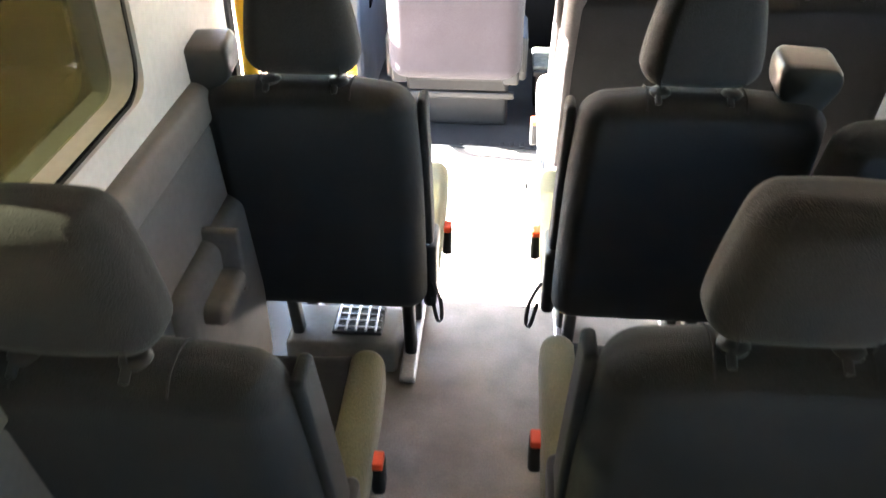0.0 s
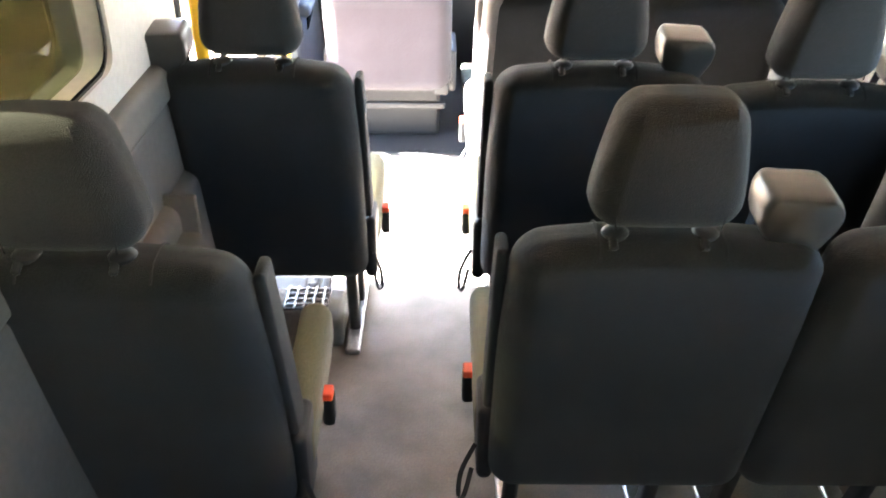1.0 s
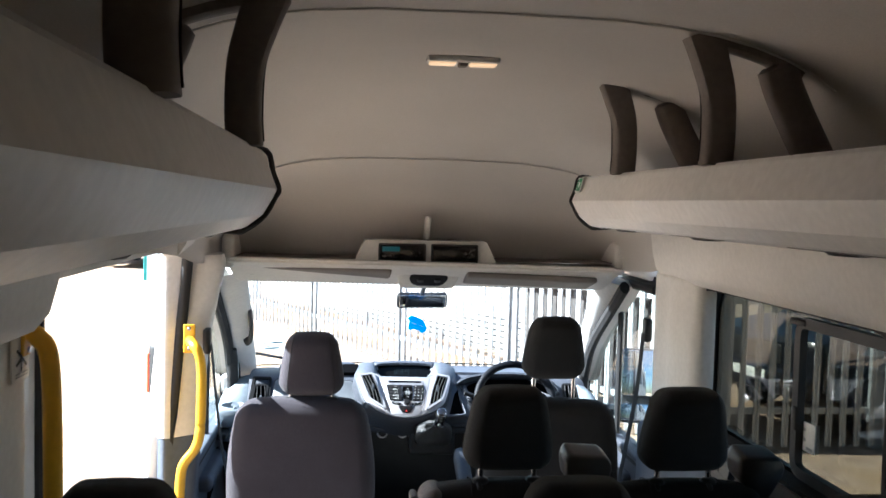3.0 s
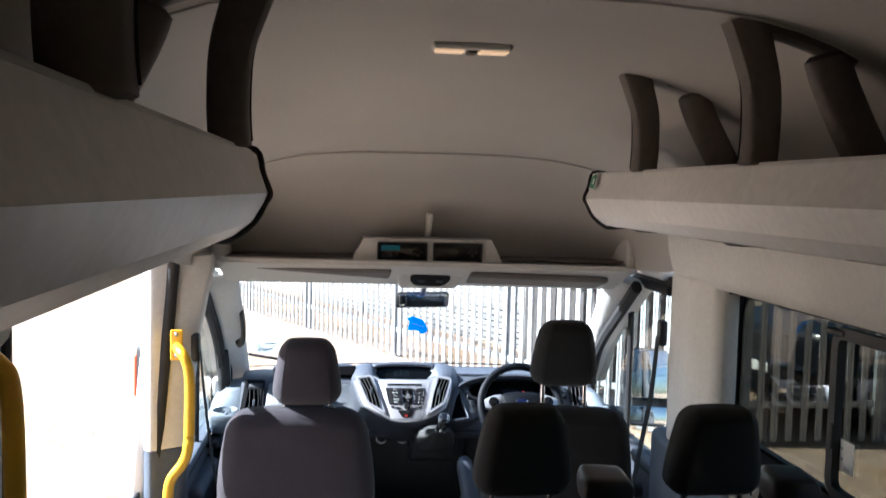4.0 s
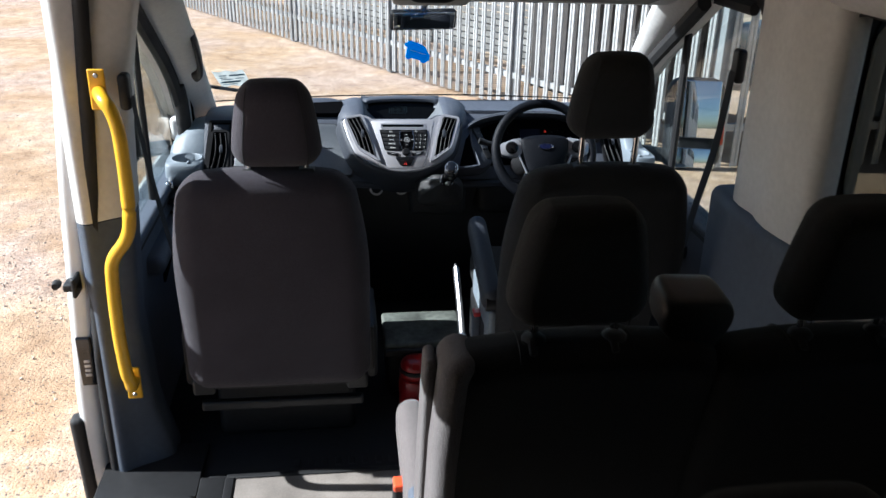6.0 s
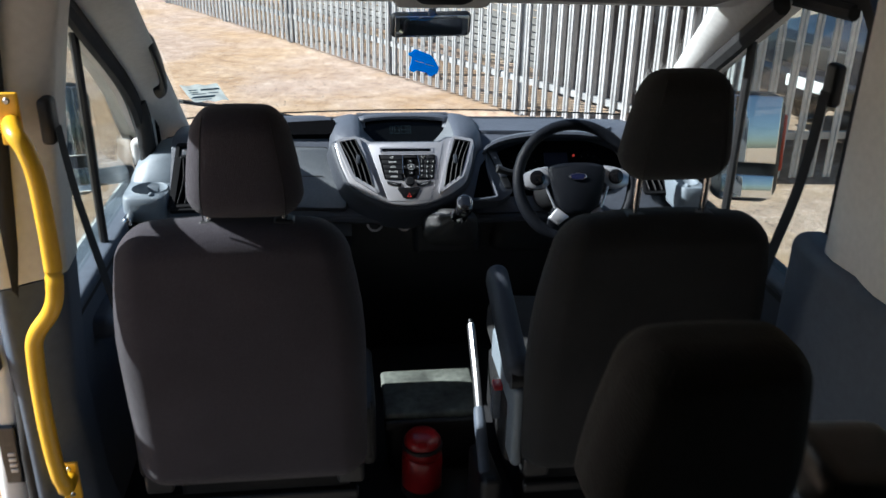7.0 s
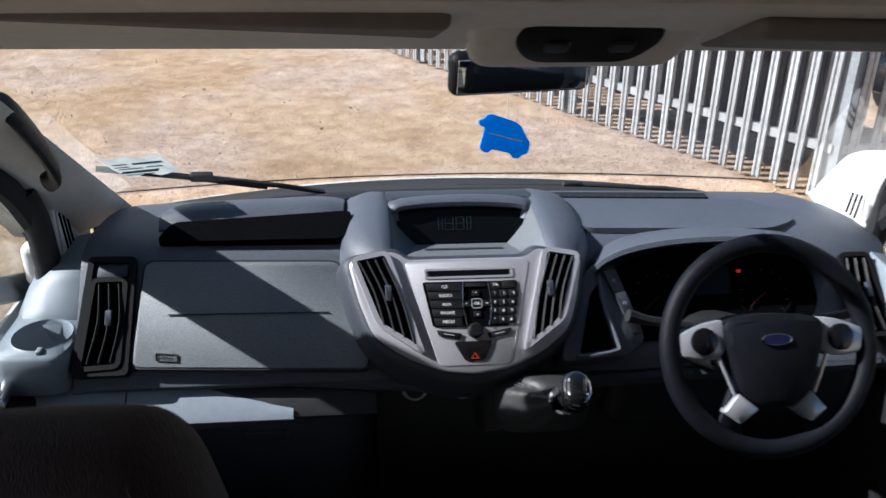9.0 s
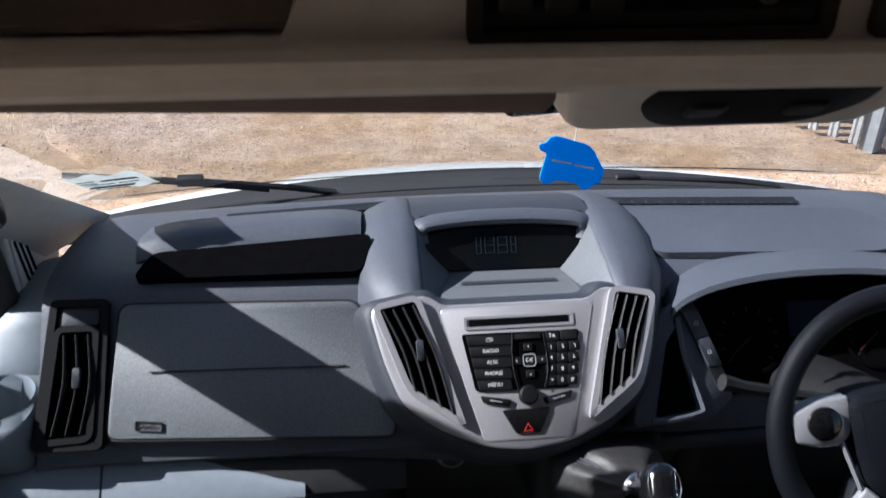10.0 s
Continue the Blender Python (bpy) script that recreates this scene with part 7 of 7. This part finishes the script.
ys = [-900, -300, -80] + [-40 + 80 * i / n for i in range(n + 1)] + [60, 120, 300, 900]
for y in ys:
    for x in xs:
        near = abs(x) < 41 and abs(y) < 41
        z = GROUND_Z + (0.035 * noise.noise((x * 0.35, y * 0.35, 0)) if near else 0)
        g.v.append((x, y, z))
w = len(xs)
for j in range(len(ys) - 1):
    for i in range(w - 1):
        g.f.append((j * w + i, j * w + i + 1, (j + 1) * w + i + 1, (j + 1) * w + i))
solid("ground", g, GRAVEL, "sandy gravel yard in full sun", "ground", kind="structure", sharp=80)

g = Geo()
rnd = random.Random(5)
for k in range(5200):
    if k < 3900:
        y = 5.9 + rnd.random() ** 1.4 * 9
        x = rnd.uniform(-4.5, 4.0)
    else:
        x, y = rnd.uniform(-6.0, -1.3), rnd.uniform(1.0, 9.0)
    s = rnd.uniform(0.005, 0.013) * (1.0 if rnd.random() < 0.97 else 1.7)
    z = GROUND_Z + 0.035 * noise.noise((x * 0.35, y * 0.35, 0))
    rot = pose(x, y, z + s * 0.2, rnd.uniform(-30, 30), rnd.uniform(-30, 30), rnd.uniform(0, 360)) @ Matrix.Diagonal((s, s * rnd.uniform(0.6, 1), s * rnd.uniform(0.45, 0.8), 1))
    g.add([(1, 0, 0), (0, 1, 0), (-1, 0, 0), (0, -1, 0), (0.3, 0.2, 1), (-0.2, -0.1, -1)], [(0, 1, 4), (1, 2, 4), (2, 3, 4), (3, 0, 4), (1, 0, 5), (2, 1, 5), (3, 2, 5), (0, 3, 5)], rot)
solid("loose_stones", g, STONE, "loose pebbles lying on the gravel", "stones", kind="stuff")

# palisade fence: one run slants across the front, the other runs off to the side
PALE_H = 1.8


def pale_mesh():
    """A W-section pale with a pointed head."""
    prof = [(-0.034, 0.0), (-0.030, 0.016), (-0.012, 0.016), (-0.006, 0.004), (0.006, 0.004), (0.012, 0.016), (0.030, 0.016), (0.034, 0.0), (0.030, -0.002), (-0.030, -0.002)]
    loops = [[(x, -y, z) for x, y in prof] for z in (0.04, PALE_H - 0.12)]
    loops.append([(x * 0.25, -y, PALE_H) for x, y in prof])
    return loft(loops)


def fence_run(a, b, count, posts, backing, label):
    a, b = Vector((*a, GROUND_Z)), Vector((*b, GROUND_Z))
    d = (b - a).normalized()
    out = Vector((d.y, -d.x, 0))
    if out.y > 0:
        out = -out
    rot = Matrix((d, -out, Vector((0, 0, 1)))).transposed().to_4x4()
    if rot.determinant() < 0:
        rot = Matrix((-d, -out, Vector((0, 0, 1)))).transposed().to_4x4()
    f = thing("fence", label, "fence", "palisade fences", Matrix.Translation(a))
    me = None
    for k in range(count):
        q = (b - a) * (k + 0.5) / count
        ob = part("pale", pale_mesh(), GALV, f) if me is None else new("pale", me)
        me = ob.data
        ob.parent = f
        ob.matrix_basis = Matrix.Translation(q) @ rot @ pose(0, 0, 0, 0, rnd.uniform(-0.5, 0.5), 0)
    for z in (0.40, 1.50):
        q = [-out * 0.03 + d * s + Vector((0, 0, z)) for s in (0, (b - a).length)]
        part("rail", tube(q, 0.022, 0.035, seg=4, power=8), GALV, f)
    for s in posts:
        q = d * s - out * 0.075
        part("post", prism([(-0.05, -0.05), (0.05, -0.05), (0.05, 0.05), (-0.05, 0.05)], "z", 0, PALE_H + 0.02, Matrix.Translation(q) @ rot), GALV_POST, f)
    if backing:
        s0, s1 = backing
        k = 0
        while s0 + k * 0.15 < s1:
            q = d * (s0 + k * 0.15) - out * 0.16
            part("board", prism([(0, 0), (0.143, 0), (0.143, 0.02), (0, 0.02)], "z", 0.30 + rnd.uniform(-0.01, 0.01), 1.75, Matrix.Translation(q) @ rot), BOARD, f)
            k += 1
    return f


F1, F2 = Vector((2.98, 8.42)), Vector((-5.6, 23.1))
run = (F2 - F1).length
fence_run(F1, F2, int(run / 0.153), [0.0, 2.66, 5.15, 7.9, 10.3, 13.05, 15.8], (0.1, 2.6), "galvanised steel palisade fence running across the yard")
fence_run((3.05, 8.40), (9.2, 8.40), 40, [2.0, 4.7], None, "galvanised steel palisade fence running off to the side")

# low weathered boarding behind the slanting fence
d = (F2 - F1).normalized()
back = Vector((d.y, -d.x)) * (1 if d.y * 1 > 0 and d.y > 0 else 1)
low = thing("board_wall", "low wall of grey weathered boards behind the fence", "wall")
me = None
for k in range(16):
    o = F1 + d * 2.8 + Vector((0.864, 0.504)) * 1.9
    part("board", tube([(o.x, o.y, GROUND_Z + 0.05 + k * 0.095), (o.x + d.x * 9, o.y + d.y * 9, GROUND_Z + 0.05 + k * 0.095)], 0.02, 0.04, seg=4, power=8), BOARD_GREY, low)

heap = Geo()
for j in range(25):
    for i in range(41):
        x, y = 1.5 + 14 * i / 40, 13.2 + 8 * j / 24
        h = 2.3 * math.exp(-((y - 17.0) / 2.6) ** 2) * (0.75 + 0.35 * noise.noise((x * 0.4, y * 0.5, 3))) * min(1, (x - 1.5) / 3.0) + 0.12 * noise.noise((x * 2.2, y * 2.2, 8))
        heap.v.append((x, y, GROUND_Z - 0.05 + max(0, h)))
for j in range(24):
    for i in range(40):
        heap.f.append((j * 41 + i, j * 41 + i + 1, (j + 1) * 41 + i + 1, (j + 1) * 41 + i))
solid("spoil_heap", heap, EARTH, "long mound of dry earth and stones behind the fence", "mound", sharp=80)



def parked_car(at, paint, label):
    """A parked off-road estate car, facing the yard."""
    c = thing("parked_car", label, "car", "parked cars", at)
    side = [(-2.2, 0.55), (-2.2, 0.95), (-2.15, 1.05), (-1.05, 1.16), (-0.55, 1.68), (0.9, 1.74), (2.05, 1.66), (2.25, 1.10), (2.28, 0.55), (1.95, 0.42), (-1.95, 0.42)]
    loops = []
    for x in (-0.92, -0.88, -0.80, 0.80, 0.88, 0.92):
        e = abs(x)
        k = 1.0 if e < 0.85 else (0.985 if e < 0.9 else 0.95)
        loops.append([(x * (0.84 if z > 1.2 else 1.0), y * k, 0.42 + (z - 0.42) * k) for y, z in side])
    part("body", loft(loops), paint, c)
    part("windscreen", prism([(-1.02, 1.19), (-0.60, 1.62), (-0.57, 1.60), (-0.99, 1.17)], "x", -0.68, 0.68, pose(0, -0.03, 0.02)), CAR_GLASS, c)
    for s in (-1, 1):
        part("side_window", prism([(-0.85, 1.20), (-0.50, 1.60), (1.75, 1.60), (1.95, 1.20)], "x", s * 0.775, s * 0.79), CAR_GLASS, c)
        part("headlamp", rounded(0.36, 0.10, 0.18, 0.05, 3, 3, at=(s * 0.66, -2.14, 0.90)), LAMP_CLEAR, c)
        part("door_mirror", rounded(0.18, 0.10, 0.14, 0.04, 2, 3, at=(s * 1.0, -0.70, 1.20)), paint, c)
        for y in (-1.35, 1.40):
            wh = part("wheel", lathe([(0.20, 0), (0.33, 0.01), (0.345, 0.05), (0.345, 0.17), (0.33, 0.21), (0.22, 0.22)], 24, Matrix.Translation((s * 0.72 if s > 0 else s * 0.94, y, 0.345)) @ pose(0, 0, 0, 0, 90)), RUBBER, c)
            part("rim", lathe([(0.05, 0), (0.21, 0.005), (0.22, 0.02)], 20, Matrix.Translation((s * 0.945, y, 0.345)) @ pose(0, 0, 0, 0, 90)), STEEL, wh)
    part("grille", rounded(0.9, 0.05, 0.22, 0.03, 3, 3, at=(0, -2.19, 0.86)), BLACK, c)
    part("bumper", rounded(1.80, 0.16, 0.30, 0.07, 4, 3, at=(0, -2.16, 0.56)), paint, c)
    part("number_plate", rounded(0.52, 0.02, 0.11, 0.008, 2, 2, at=(0, -2.25, 0.60)), WHITE, c)


parked_car(pose(-7.6, 31.2, GROUND_Z, 0, 0, -8), CAR_GREY, "dark grey estate car parked at the far side of the yard")
parked_car(pose(-10.6, 32.0, GROUND_Z, 0, 0, -8), CAR_SILVER, "silver car parked at the far side of the yard")
parked_car(pose(6.35, 10.0, GROUND_Z, 0, 0, -76), CAR_DARK, "black car parked close behind the fence")
parked_car(pose(11.2, 10.6, GROUND_Z, 0, 0, -80), CAR_GREY, "dark grey car parked close behind the fence")
gate = thing("gate", "tall teal painted steel gate at the yard's edge", "gate")
part("post", box(-6.15, -6.0, 25.0, 25.15, GROUND_Z, 2.2, 0.02), TEAL, gate)
for k in range(7):
    part("bar", box(-5.95 + k * 0.13, -5.90 + k * 0.13, 25.05, 25.10, GROUND_Z + 0.1, 2.1, 0.01), TEAL, gate)
for z in (-0.3, 1.8):
    part("crossbar", box(-6.0, -4.9, 25.04, 25.11, z, z + 0.07, 0.01), TEAL, gate)
